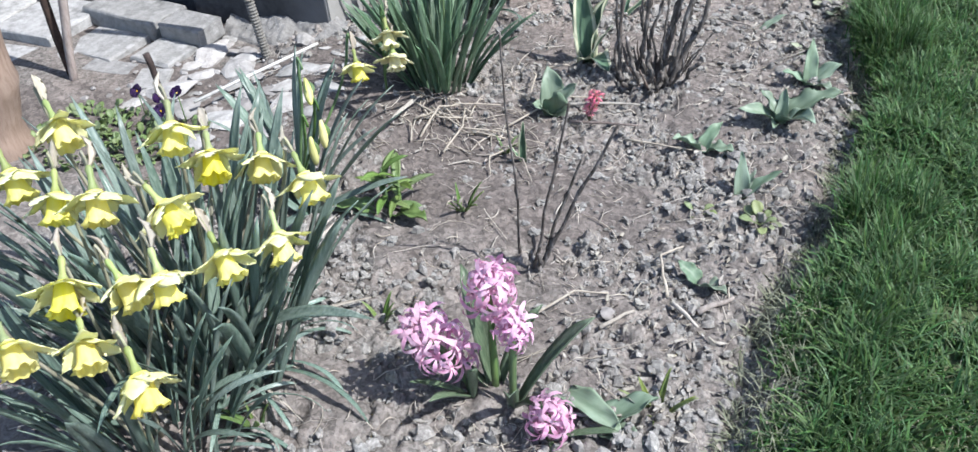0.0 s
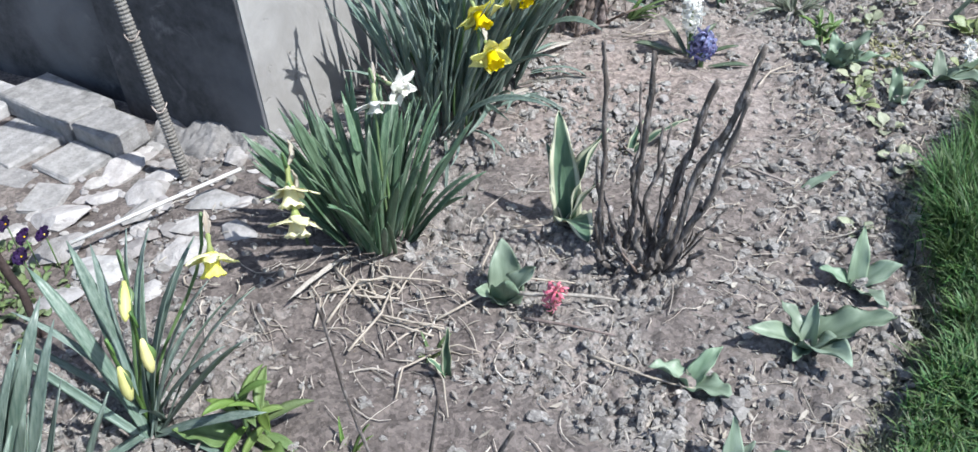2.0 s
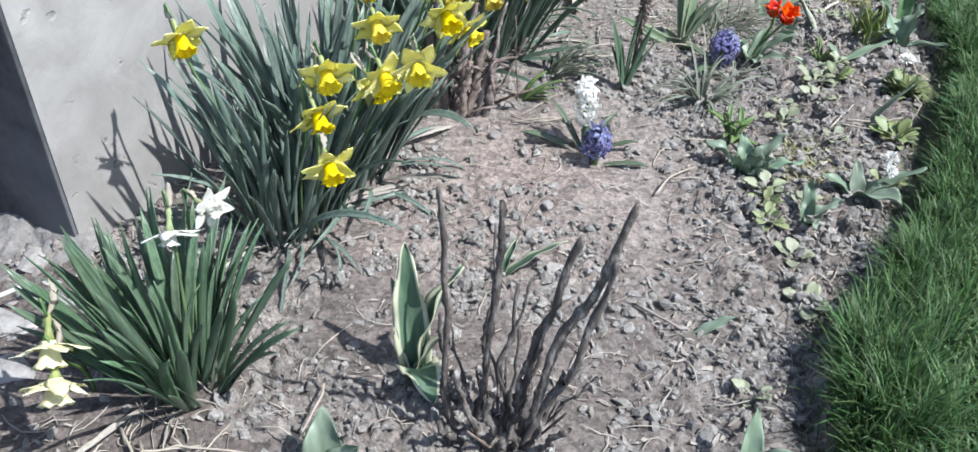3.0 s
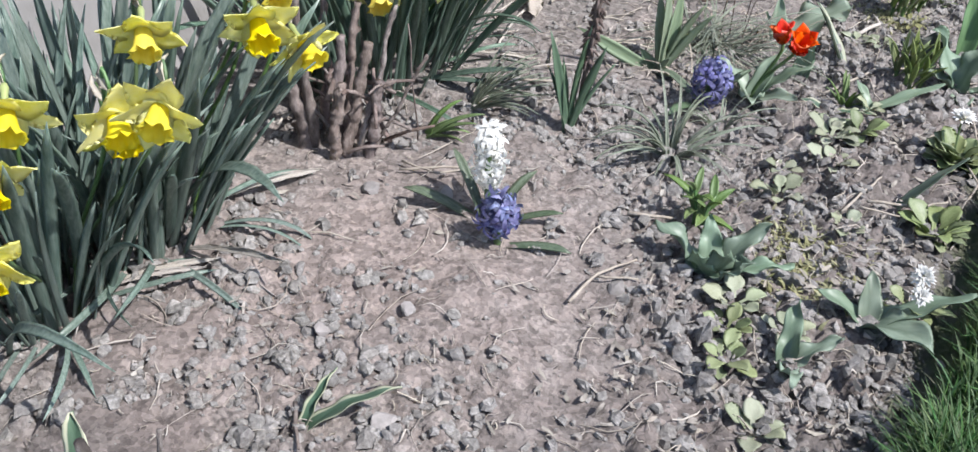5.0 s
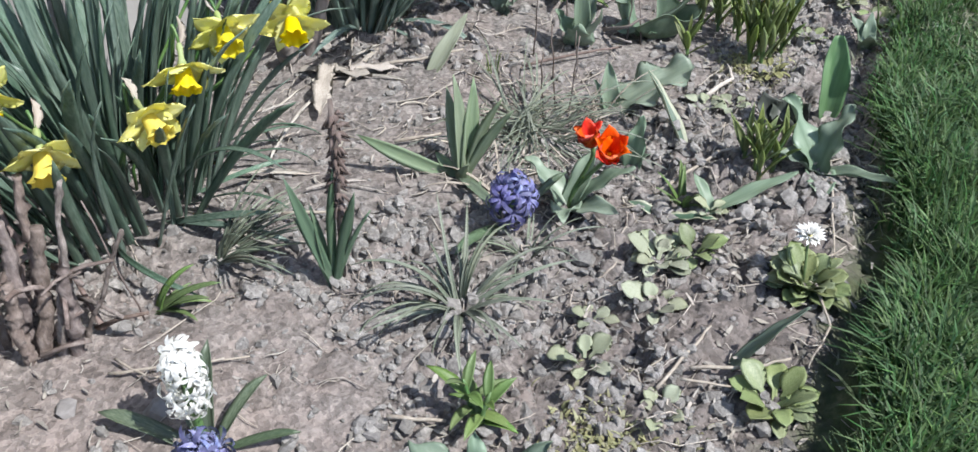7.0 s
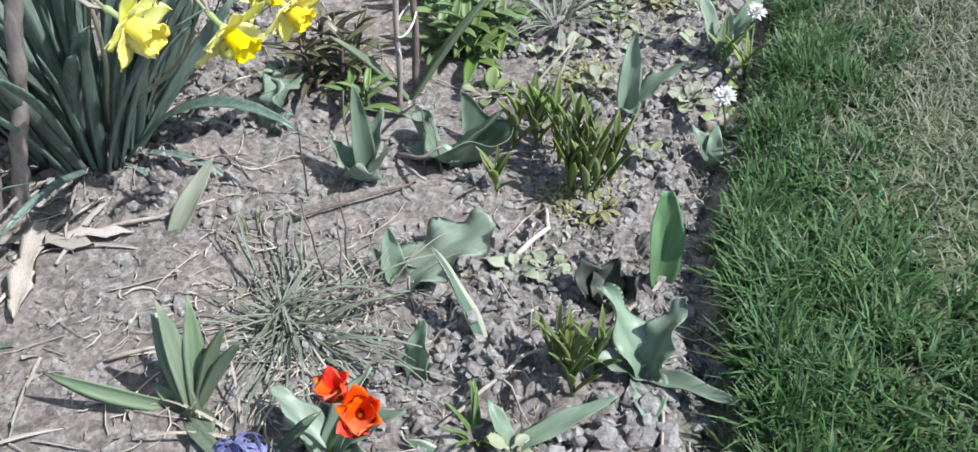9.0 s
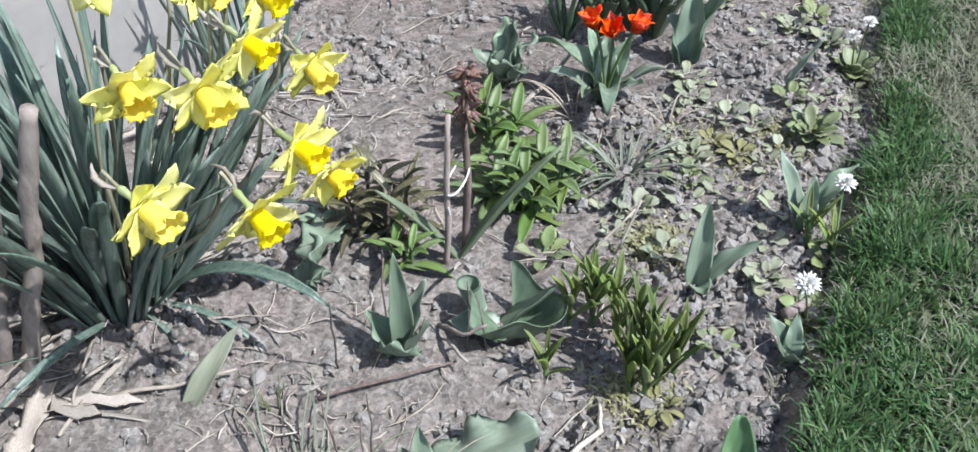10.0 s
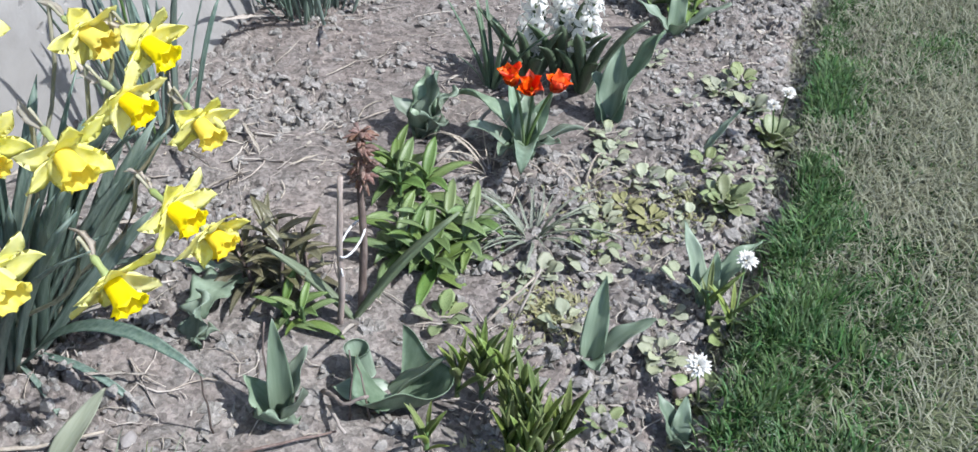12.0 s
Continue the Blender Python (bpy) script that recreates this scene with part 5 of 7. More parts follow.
hyacinth(-0.50, 4.36, 0.10, 0.215, 0.055, WHITEF, ((60, 12, 0.2), (-20, 25, 0.18), (-70, 8, 0.17), (-120, 12, 0.17), (-95, 18, 0.15)), "white hyacinth standing behind red tulips", (0, 0), 17, 29)
hyacinth(-0.445, 4.345, 0.075, 0.20, 0.062, WHITEF, ((10, 20, 0.2), (-60, 28, 0.17), (150, 18, 0.2), (-85, 10, 0.18), (-110, 20, 0.15), (-35, 14, 0.17)), "white hyacinth with sparse florets behind red tulips", (0.01, 0), 16, 30)
hyacinth(-0.475, 1.572, 0.012, 0.060, 0.040, ROSERED, (), "small rose-red hyacinth spike leaning beside tulip leaves", (0.022, -0.016), 12, 31, 0.6)


# ---- tulips ----
random.seed(40)

def w_oblong(s):
    return max(0.03, math.sin(math.pi * (0.10 + 0.86 * s)) ** 0.55)


def tulip_leaf(root, mat, az, tilt, length, width, bend, wave=0.05, spin=0.0, fold=0.35, shape=w_tulip, at=(0, 0)):
    me = leaf_mesh("tulip_leaf", mat, length, width, shape, 2, bend, 1.5, fold * rnd(0.8, 1.7), wave * 2.0, rnd(1.6, 3.0), rnd(-30, 30) if width < 0.06 else 0.0, 20, 0.0012, (-1, -0.82, -0.6, -0.3, 0, 0.3, 0.6, 0.82, 1))
    return part("leaf", me, root, turned(az, tilt, (at[0], at[1], -0.008), 1.0, spin))


def tulip(x, y, leaves, label, mat=None, group="tulips in leaf"):
    root = thing("tulip", x, y, label, "tulip", group)
    for lf in leaves:
        tulip_leaf(root, mat or TULLEAF, *lf)
    return root


GL = "tulip with broad grey-green wavy leaves"
tulip(-0.545, 1.79, ((125, 7, 0.205, 0.056, 14), (50, 12, 0.19, 0.048, 26), (20, 22, 0.11, 0.030, 20), (-45, 34, 0.115, 0.062, 95), (150, 14, 0.15, 0.034, 15)), "tulip with upright pale-edged leaves, one bent down", VARLEAF)
tulip(-0.525, 2.03, ((35, 48, 0.13, 0.024, 25), (80, 36, 0.08, 0.018, 20)), "tulip shoot with slanting pale-edged leaves", VARLEAF)
tulip(-0.548, 1.565, ((120, 18, 0.105, 0.060, 25), (-60, 34, 0.090, 0.056, -20), (30, 25, 0.085, 0.046, 20), (-130, 40, 0.07, 0.04, 10)), GL + " beside a fallen twig")
tulip(-0.552, 1.385, ((100, 8, 0.085, 0.018, 15), (200, 25, 0.05, 0.014, 15)), "small pale tulip spike just out of the soil", VARLEAF)
tulip(-0.102, 1.644, ((25, 48, 0.13, 0.060, 35), (-40, 45, 0.10, 0.055, 40), (205, 50, 0.10, 0.036, 30), (160, 30, 0.08, 0.04, 20), (90, 20, 0.07, 0.028, 20), (-100, 55, 0.06, 0.03, 30)), GL + ", spread flat over the soil")
tulip(-0.067, 1.80, ((25, 40, 0.08, 0.04, 30), (100, 15, 0.10, 0.03, 20), (-50, 55, 0.09, 0.035, 30), (200, 45, 0.07, 0.03, 20)), GL + " near the lawn's rim")
tulip(-0.233, 1.515, ((200, 40, 0.07, 0.042, 40), (-20, 50, 0.08, 0.046, 45), (60, 35, 0.075, 0.03, 40)), "low tulip with cupped dark green leaves")
tulip(-0.137, 1.386, ((110, 10, 0.09, 0.030, 15), (20, 40, 0.09, 0.026, 20), (60, 30, 0.06, 0.02, 20)), "small dark tulip shoot in the crumbly soil")
tulip(-0.161, 1.137, ((160, 40, 0.05, 0.03, 30), (-30, 60, 0.06, 0.035, 30)), "small tulip shoot with two short leaves")
tulip(-0.225, 0.806, ((35, 50, 0.09, 0.05, 30), (-20, 60, 0.07, 0.04, 30)), "low tulip with two broad dark leaves")
tulip(-0.295, 0.85, ((-30, 68, 0.12, 0.042, 30),), "fallen grey-green tulip leaf beside the hyacinths")
tulip(-0.240, 2.515, ((170, 48, 0.105, 0.042, 25, 0.12), (120, 25, 0.085, 0.036, 25, 0.10), (50, 35, 0.11, 0.034, 30, 0.12), (20, 60, 0.11, 0.030, 20, 0.10), (-50, 34, 0.085, 0.048, -20, 0.08), (-110, 36, 0.075, 0.045, -20, 0.08), (-10, 45, 0.08, 0.04, -10, 0.10)), GL + ", open rosette on bare soil")
tulip(-0.040, 2.53, ((25, 55, 0.13, 0.034, 10), (-30, 50, 0.10, 0.060, 45), (110, 30, 0.07, 0.03, 25), (190, 50, 0.08, 0.03, 20)), GL + " beside a daisy")
tulip(-0.106, 2.40, ((100, 30, 0.09, 0.028, 40, 0.14), (40, 40, 0.08, 0.024, 40, 0.14), (-70, 40, 0.08, 0.026, 40, 0.12)), "tulip with narrow curly leaves in the weeds")
tulip(-0.379, 3.252, ((34, 56, 0.150, 0.090, 12, 0.075, 0, 0.25, w_oblong), (120, 8, 0.085, 0.034, 15), (170, 20, 0.06, 0.026, 20)), "tulip with one very broad drooping grey-green leaf")
tulip(-0.063, 3.345, ((80, 8, 0.135, 0.046, 12, 0.03, 48, 0.55, w_oblong),), "single upright green tulip leaf rolled at its tip", TULGREEN)
tulip(-0.044, 3.20, ((150, 30, 0.12, 0.050, 20, 0.12), (60, 12, 0.11, 0.045, 40, 0.10), (-20, 62, 0.12, 0.028, 15), (-75, 70, 0.075, 0.045, 40), (200, 48, 0.08, 0.04, 30)), GL + ", crumpled, near the lawn's rim")
tulip(-0.161, 3.065, ((35, 62, 0.13, 0.024, 8), (140, 40, 0.06, 0.022, 20)), "tulip shoot with one narrow slanting leaf")
tulip(-0.232, 3.176, ((140, 42, 0.14, 0.026, 10, 0.03, 30, 0.7),), "single slanting pale-backed tulip leaf", VARLEAF)
tulip(-0.294, 3.12, ((80, 12, 0.085, 0.036, 12), (20, 30, 0.04, 0.016, 20)), "short tulip leaf standing upright")
tulip(-0.212, 3.027, ((10, 70, 0.07, 0.02, 20), (170, 74, 0.06, 0.018, 20)), "flat yellowish tulip leaf on the soil", VARLEAF)
tulip(-0.694, 3.232, ((62, 40, 0.120, 0.030, 8, 0.03, 20, 0.4),), "single pale grey-green tulip leaf standing in bare soil", PALELEAF)
tulip(-0.673, 3.468, ((75, 12, 0.085, 0.05, 18, 0.12), (20, 35, 0.05, 0.03, 30, 0.12)), "tulip shoot with crumpled grey leaf")
tulip(-0.497, 3.414, ((85, 5, 0.158, 0.034, 8, 0.03, 55, 0.7), (190, 38, 0.085, 0.048, -30), (-5, 36, 0.10, 0.046, -30), (-70, 42, 0.085, 0.058, -30), (60, 16, 0.12, 0.034, 10)), "tulip with one tall folded leaf and short lower ones")
def sheet(name, mat, fn, nu, nv, thick=0.0012):
    """A curved leaf sheet of real thickness from fn(u, v), u and v from 0 to 1."""
    P = np.array([[fn(i / nu, k / nv) for k in range(nv + 1)] for i in range(nu + 1)])
    N = np.cross(np.gradient(P, axis=0), np.gradient(P, axis=1))
    N /= np.linalg.norm(N, axis=-1, keepdims=True) + 1e-9
    m = nv + 1
    verts = np.concatenate([P.reshape(-1, 3), (P - N * thick).reshape(-1, 3)])
    uv = [(2 * k / nv - 1, i / nu) for i in range(nu + 1) for k in range(m)] * 2
    h = (nu + 1) * m
    faces = []
    for i in range(nu):
        for k in range(nv):
            q = (i * m + k, i * m + k + 1, (i + 1) * m + k + 1, (i + 1) * m + k)
            faces += [q, tuple(h + x for x in q[::-1])]
    rim = [i * m for i in range(nu + 1)] + [nu * m + k for k in range(1, m)] + [i * m + nv for i in range(nu - 1, -1, -1)] + [k for k in range(nv - 1, 0, -1)]
    for a, b in zip(rim, rim[1:] + rim[:1]):
        faces.append((b, a, h + a, h + b))
    return mesh_of(name, verts, faces, mat, True, uv)


def bowl_tulip(x, y):
    """Low tulip: one wide leaf rolled into an open bowl, one rolled into a scroll."""
    root = thing("tulip", x, y, GL + ", curled into an open bowl", "tulip", "tulips in leaf")

    def bowl(u, v):
        a = radians(-175 + 285 * u)
        r = 0.008 + (0.056 + 0.010 * math.sin(3.2 * a + 1.0)) * v ** 0.75
        z = -0.004 + (0.060 + 0.010 * math.sin(4.1 * a)) * v ** 1.5 - 0.012 * max(0.0, v - 0.8) * 5 * max(0.0, math.sin(2.3 * a + 0.6))
        return (0.016 + r * math.cos(a), 0.9 * r * math.sin(a), z)

    def scroll(u, v):
        a = radians(-60 - 430 * u)
        r = (0.018 - 0.008 * u) * (0.80 + 0.25 * v)
        return (-0.040 + r * math.cos(a) - 0.012 * v, 0.016 + r * math.sin(a), 0.002 + (0.048 - 0.012 * u) * v)

    part("leaf", sheet("tulip_leaf", TULLEAF, bowl, 44, 10), root)
    part("leaf", sheet("tulip_leaf", TULLEAF, scroll, 40, 8), root)
    tulip_leaf(root, TULLEAF, 18, 44, 0.115, 0.036, -12, 0.03)
    tulip_leaf(root, TULLEAF, 212, 70, 0.075, 0.046, -8, 0.06)
    tulip_leaf(root, TULLEAF, -70, 66, 0.07, 0.050, -35, 0.06)


bowl_tulip(-0.401, 3.512)
tulip(-0.183, 3.675, ((95, 14, 0.125, 0.036, 10), (30, 38, 0.11, 0.032, 20), (-60, 40, 0.06, 0.034, 35)), "tulip with three upright blue-green leaves")
tulip(-0.072, 3.845, ((140, 28, 0.13, 0.030, 15, 0.05), (55, 25, 0.13, 0.038, 45, 0.07), (-80, 18, 0.07, 0.03, 20), (90, 10, 0.09, 0.03, 10)), GL + " beside a white daisy")
tulip(-0.040, 3.605, ((14, 56, 0.125, 0.062, 10, 0.05, 0, 0.3, w_oblong), (-70, 28, 0.06, 0.034, 20), (150, 26, 0.075, 0.026, 30), (100, 16, 0.07, 0.026, 20)), GL + " under a white daisy")
tulip(-0.118, 3.300, ((160, 60, 0.065, 0.05, -60), (80, 50, 0.06, 0.046, -50), (10, 58, 0.065, 0.05, -60), (-70, 62, 0.055, 0.046, -50), (120, 40, 0.05, 0.04, 20)), "low cupped tulip shoot with blackish withered leaves", BLACKLEAF)
tulip(-0.700, 3.60, ((200, 60, 0.08, 0.036, 30, 0.1), (-78, 40, 0.135, 0.064, 75, 0.07, 0, 0.3, w_oblong)), GL + " lying beside dark lily shoots")
tulip(-0.645, 4.075, ((110, 14, 0.13, 0.055, 20, 0.1), (30, 18, 0.12, 0.055, 25, 0.1), (-70, 20, 0.10, 0.06, 25), (180, 30, 0.10, 0.05, 30), (70, 8, 0.13, 0.05, 15, 0.1), (-20, 30, 0.09, 0.05, 30, 0.1)), "dark green tulip with cupped wavy leaves")
tulip(-0.358, 4.26, ((95, 10, 0.15, 0.06, 14, 0.05), (40, 18, 0.20, 0.055, 16, 0.08), (150, 20, 0.11, 0.05, 30)), "tulip with tall broad grey-green leaves")
tulip(-0.345, 4.65, ((100, 20, 0.15, 0.04, 25), (20, 40, 0.14, 0.04, 25), (200, 35, 0.12, 0.04, 25), (-60, 35, 0.1, 0.04, 25)), GL + " at the bed's end")
tulip(-0.20, 2.03, ((35, 55, 0.07, 0.02, 10),), "single narrow leaf lying on the soil")
tulip(-0.17, 4.23, ((40, 30, 0.10, 0.018, 5),), "single narrow slanting tulip leaf")
tulip(-0.06, 2.80, ((30, 35, 0.12, 0.022, 5, 0.02),), "single narrow dark tulip leaf standing aslant")


def tulip_flower(root, at, way, size, stalk_from):
    random_petal = [leaf_mesh("petal", RED, 0.044 * size, 0.032 * size, w_lance, 14, rnd(8, 36), 1.0, 0.5, 0.12, 2, rnd(-20, 20), 7, 0.0008) for _ in range(3)]
    way = Vector(way).normalized()
    pts = bezier(stalk_from, Vector(stalk_from) + Vector((0, 0, 0.04)), Vector(at) - way * 0.03, at, 7)
    part("flower_stem", mesh_of("flower_stem", *tube_data(pts, [0.003] * 8, 6), STEM), root)
    fl = part("flower", mesh_of("flower_heart", *tube_data([(0, 0, -0.002), (0, 0, 0.004), (0, 0, 0.012), (0, 0, 0.014)], [0.002, 0.0025, 0.002, 0.0028], 7), EYE_YELLOW), root, facing(way, at, 1.0, rnd(0, 60)), "open orange-red tulip flower")
    for k in range(6):
        part("petal", random_petal[k % 3], fl, turned(60 * k + rnd(-6, 6), rnd(-6, 10) + (8 if k % 2 else 0), (0, 0, 0), rnd(0.92, 1.05)))


random.seed(44)
red = tulip(-0.345, 3.0, ((160, 45, 0.10, 0.040, 30, 0.06), (70, 30, 0.11, 0.038, 30, 0.05), (-20, 50, 0.10, 0.036, 30, 0.04), (-75, 45, 0.08, 0.045, 40, 0.06), (20, 35, 0.12, 0.034, 30)), "orange-red tulip with two open flowers over grey-green leaves", group="red tulips")
for at, way, size in (((-0.287, 2.990, 0.100), (0.30, -0.50, 0.80), 1.25), ((-0.312, 3.000, 0.104), (-0.20, -0.25, 0.9), 0.90)):
    p = Vector(at) - red.location
    tulip_flower(red, p, way, size, (0.0, 0.0, -0.005))
red = tulip(-0.46, 4.10, ((170, 22, 0.19, 0.050, 95, 0.06), (-70, 26, 0.17, 0.050, 95, 0.07), (-25, 30, 0.12, 0.045, 40), (15, 34, 0.13, 0.046, 40), (110, 12, 0.13, 0.046, 20), (60, 16, 0.13, 0.044, 20), (205, 30, 0.13, 0.04, 60), (-100, 30, 0.11, 0.046, 60, 0.08), (140, 18, 0.15, 0.036, 25)), "orange-red tulip with three open flowers before white hyacinths", group="red tulips")
for at, way, size in (((-0.481, 4.092, 0.128), (-0.3, -0.2, 0.9), 0.95), ((-0.452, 4.100, 0.118), (0.1, -0.5, 0.8), 1.0), ((-0.419, 4.107, 0.126), (0.5, -0.1, 0.9), 0.9)):
    p = Vector(at) - red.location
    tulip_flower(red, p, way, size, (0.0, 0.0, -0.005))


# ---- irises and grassy tufts ----
random.seed(50)
def w_sword(s):
    return (0.75 + 0.25 * min(1, 2 * s)) * (1 if s < 0.55 else max(0.02, 1 - ((s - 0.55) / 0.45) ** 1.7))


def iris(x, y, leaves, label, mat=None):
    root = thing("iris_fan", x, y, label, "iris", "irises")
    for k, (az, tilt, ln, w, bend) in enumerate(leaves):
        me = leaf_mesh("iris_leaf", mat or IRISLEAF, ln, w, w_sword, 1, bend, 1.8, 0.45, 0.0, 1, rnd(-10, 10), 9, 0.0016)
        part("leaf", me, root, turned(az, tilt, (rnd(-0.006, 0.006), rnd(-0.006, 0.006), -0.01), 1.0, (60 - az) % 180 - 90 + rnd(-25, 25)))
    return root


fan = iris(-0.565, 2.735, ((205, 10, 0.18, 0.017, 4), (190, 5, 0.13, 0.013, 4), (25, 15, 0.17, 0.017, 6), (40, 6, 0.19, 0.016, 4), (15, 22, 0.15, 0.013, 8), (150, 3, 0.12, 0.015, 3), (200, 16, 0.12, 0.012, 6)), "upright iris fan of grey-green sword leaves with a dry stalk", DAFGREEN)
part("dry_stalk", mesh_of("dry_stalk", *tube_data([(0.01, 0.01, 0), (0.02, 0.015, 0.12), (0.028, 0.02, 0.22), (0.032, 0.02, 0.27)], [0.004, 0.0035, 0.005, 0.003], 6, 0.3), BROWNCANE), fan, label="dry brown stalk")
bits = []
for k in range(120):
    h = rnd(0.10, 0.25)
    c = Vector((0.008 + 0.1 * h, 0.008 + 0.06 * h, h))
    d = Vector((rnd(-1, 1), rnd(-1, 1), rnd(-0.6, 0.7))).normalized() * rnd(0.006, 0.020)
    bits.append(tube_data([c, c + d * 0.5, c + d + Vector((0, 0, -0.006))], [0.0012, rnd(0.0018, 0.0045), 0.001], 5, 0.3))
part("withered_head", mesh_of("withered_head", *join_data(*bits), BROWNCANE), fan, label="withered brown flower head")["kind"] = "stuff"
iris(-0.511, 3.0, ((95, 6, 0.17, 0.026, 6), (70, 14, 0.16, 0.024, 10), (140, 10, 0.15, 0.024, 8), (45, 22, 0.15, 0.022, 14), (205, 62, 0.17, 0.026, 14), (190, 40, 0.06, 0.02, 10), (-60, 20, 0.06, 0.026, 20), (-30, 60, 0.06, 0.028, 30), (30, 30, 0.15, 0.02, 14)), "young iris with spread fleshy grey-green leaves")


def grassy(x, y, n, length, mat, label, lean=35, width=0.0042, bend=70, seed=1, sector=(0, 360), category="grass tuft", loose=0.012):
    random.seed(seed)
    root = thing("grass_tuft", x, y, label, category, "grassy tufts")
    pool = [leaf_mesh("blade", mat, 1.0, width / length * rnd(0.8, 1.2), w_grass, rnd(0, 6), bend * rnd(0.5, 1.3), 1.4, 0.6, n=8, thick=0.0008 / length) for _ in range(6)]
    for k in range(n):
        a, q = rnd(*sector), rnd(-0.8, 1.2) if loose > 0.02 else 1.0
        part("leaf", random.choice(pool), root, turned(a, lean * math.sqrt(rnd(0.05, 1)), (loose * q * math.cos(radians(a)), loose * q * math.sin(radians(a)), -0.005), length * rnd(0.45, 1.1), rnd(-30, 30)))
    return root


GT = "grassy tuft of thin arching grey-green leaves"
grassy(-0.735, 2.700, 52, 0.14, GREYGRASS, GT + ", combed to one side", 56, 0.0062, 45, 51, (-10, 80))
grassy(-0.395, 2.765, 46, 0.15, GREYGRASS, GT + " beside a blue hyacinth", 52, 0.0078, 85, 52)
grassy(-0.36, 2.89, 16, 0.10, GREYGRASS, GT + ", small", 50, 0.0045, 70, 53)
grassy(-0.47, 3.14, 190, 0.17, GREYGRASS, "dense half-dry tuft of thin grey grass leaves", 70, 0.0040, 90, 54, loose=0.07)
grassy(-0.40, 3.22, 50, 0.11, STRAW, "dry straw tuft among thin grey grass leaves", 60, 0.0026, 60, 68, loose=0.05)
grassy(-0.355, 3.885, 46, 0.13, GREYGRASS, GT + ", arching wide", 62, 0.0066, 75, 55)
grassy(-0.49, 4.03, 16, 0.15, STRAW, "half-dry tuft of arching straw-coloured leaves", 55, 0.004, 110, 56)
grassy(-0.33, 4.06, 14, 0.12, STRAW, "half-dry tuft of arching straw-coloured leaves", 55, 0.004, 100, 57)
grassy(-0.61, 4.29, 14, 0.21, DAFGREEN, "thin dark green tuft of upright rush-like leaves", 28, 0.015, 20, 58)
grassy(-0.45, 2.99, 10, 0.12, STRAW, "few dry arching leaf strips beside the hyacinth", 65, 0.004, 90, 59)
grassy(-0.60, 1.20, 9, 0.055, LILYLEAF, "small green shoot just out of the soil", 35, 0.012, 30, 60, category="shoot")
grassy(-0.70, 0.66, 8, 0.06, LILYLEAF, "small green shoot just out of the soil", 30, 0.012, 30, 61, category="shoot")
grassy(-0.62, 0.905, 5, 0.05, LILYLEAF, "small green shoot just out of the soil", 20, 0.016, 25, 62, category="shoot")
grassy(-0.159, 0.852, 9, 0.06, OLIVELEAF, "small olive shoot near the lawn", 35, 0.012, 30, 63, category="shoot")
grassy(-0.60, 1.42, 9, 0.045, LILYLEAF, "small green shoot just out of the soil", 45, 0.010, 40, 64, category="shoot")
grassy(-0.60, 3.275, 6, 0.05, OLIVELEAF, "tiny yellow-tipped shoot in bare soil", 12, 0.004, 10, 65, category="shoot")
grassy(-0.20, 3.07, 10, 0.055, LILYLEAF, "small green shoot between tulip leaves", 38, 0.012, 35, 66, category="shoot")
grassy(-0.755, 2.60, 6, 0.10, LILYLEAF, "lobed light green weed behind the rose stumps", 60, 0.02, 60, 67, (-20, 100), category="weed")


# ---- lilies and other leafy shoots ----
def leafy_pool(mat, width, n=5, upright=1.0):
    return [leaf_mesh("shoot_leaf", mat, 1.0, width * rnd(0.85, 1.15), w_lance, upright * rnd(15, 30), upright * rnd(15, 60), 1.3, 0.5, 0.03, 1, rnd(-20, 20), 6, 0.02) for _ in range(n)]


POOLS = {"green": (leafy_pool(LILYLEAF, 0.31), STEM), "olive": (leafy_pool(OLIVELEAF, 0.165, upright=0.36), STEM), "dark": (leafy_pool(DARKLEAF, 0.22), BROWNCANE)}


def lily_clump(x, y, shoots, kind, label, leaf=0.05, open_=45, seed=1):
    """Several shoots, each a stem whorled with narrow leaves."""
    random.seed(seed)
    pool, stem = POOLS[kind]
    root = thing("lily_clump", x, y, label, "lily", "lily shoots")
    for dx, dy, h in shoots:
        tipx, tipy = rnd(-0.012, 0.012), rnd(-0.012, 0.012)
        pts = [(tipx * s * s, tipy * s * s, (h + 0.012) * s - 0.012) for s in (0, 0.3, 0.6, 0.85, 1)]
        sh = part("shoot", mesh_of("shoot", *tube_data(pts, [0.0035, 0.0035, 0.003, 0.0025, 0.001], 6), stem), root, Matrix.Translation((dx, dy, 0)))
        n = int(5 + h * 55)
        for k in range(n):
            s = 0.12 + 0.88 * k / n
            ln = leaf * (0.65 + 0.6 * math.sin(math.pi * min(1, 0.2 + s * 0.7))) * rnd(0.8, 1.15)
            part("leaf", random.choice(pool), sh, turned(137.5 * k + rnd(-15, 15), open_ * (1.15 - s) * rnd(0.7, 1.2), (tipx * s * s, tipy * s * s, h * s - 0.004), ln))
    return root


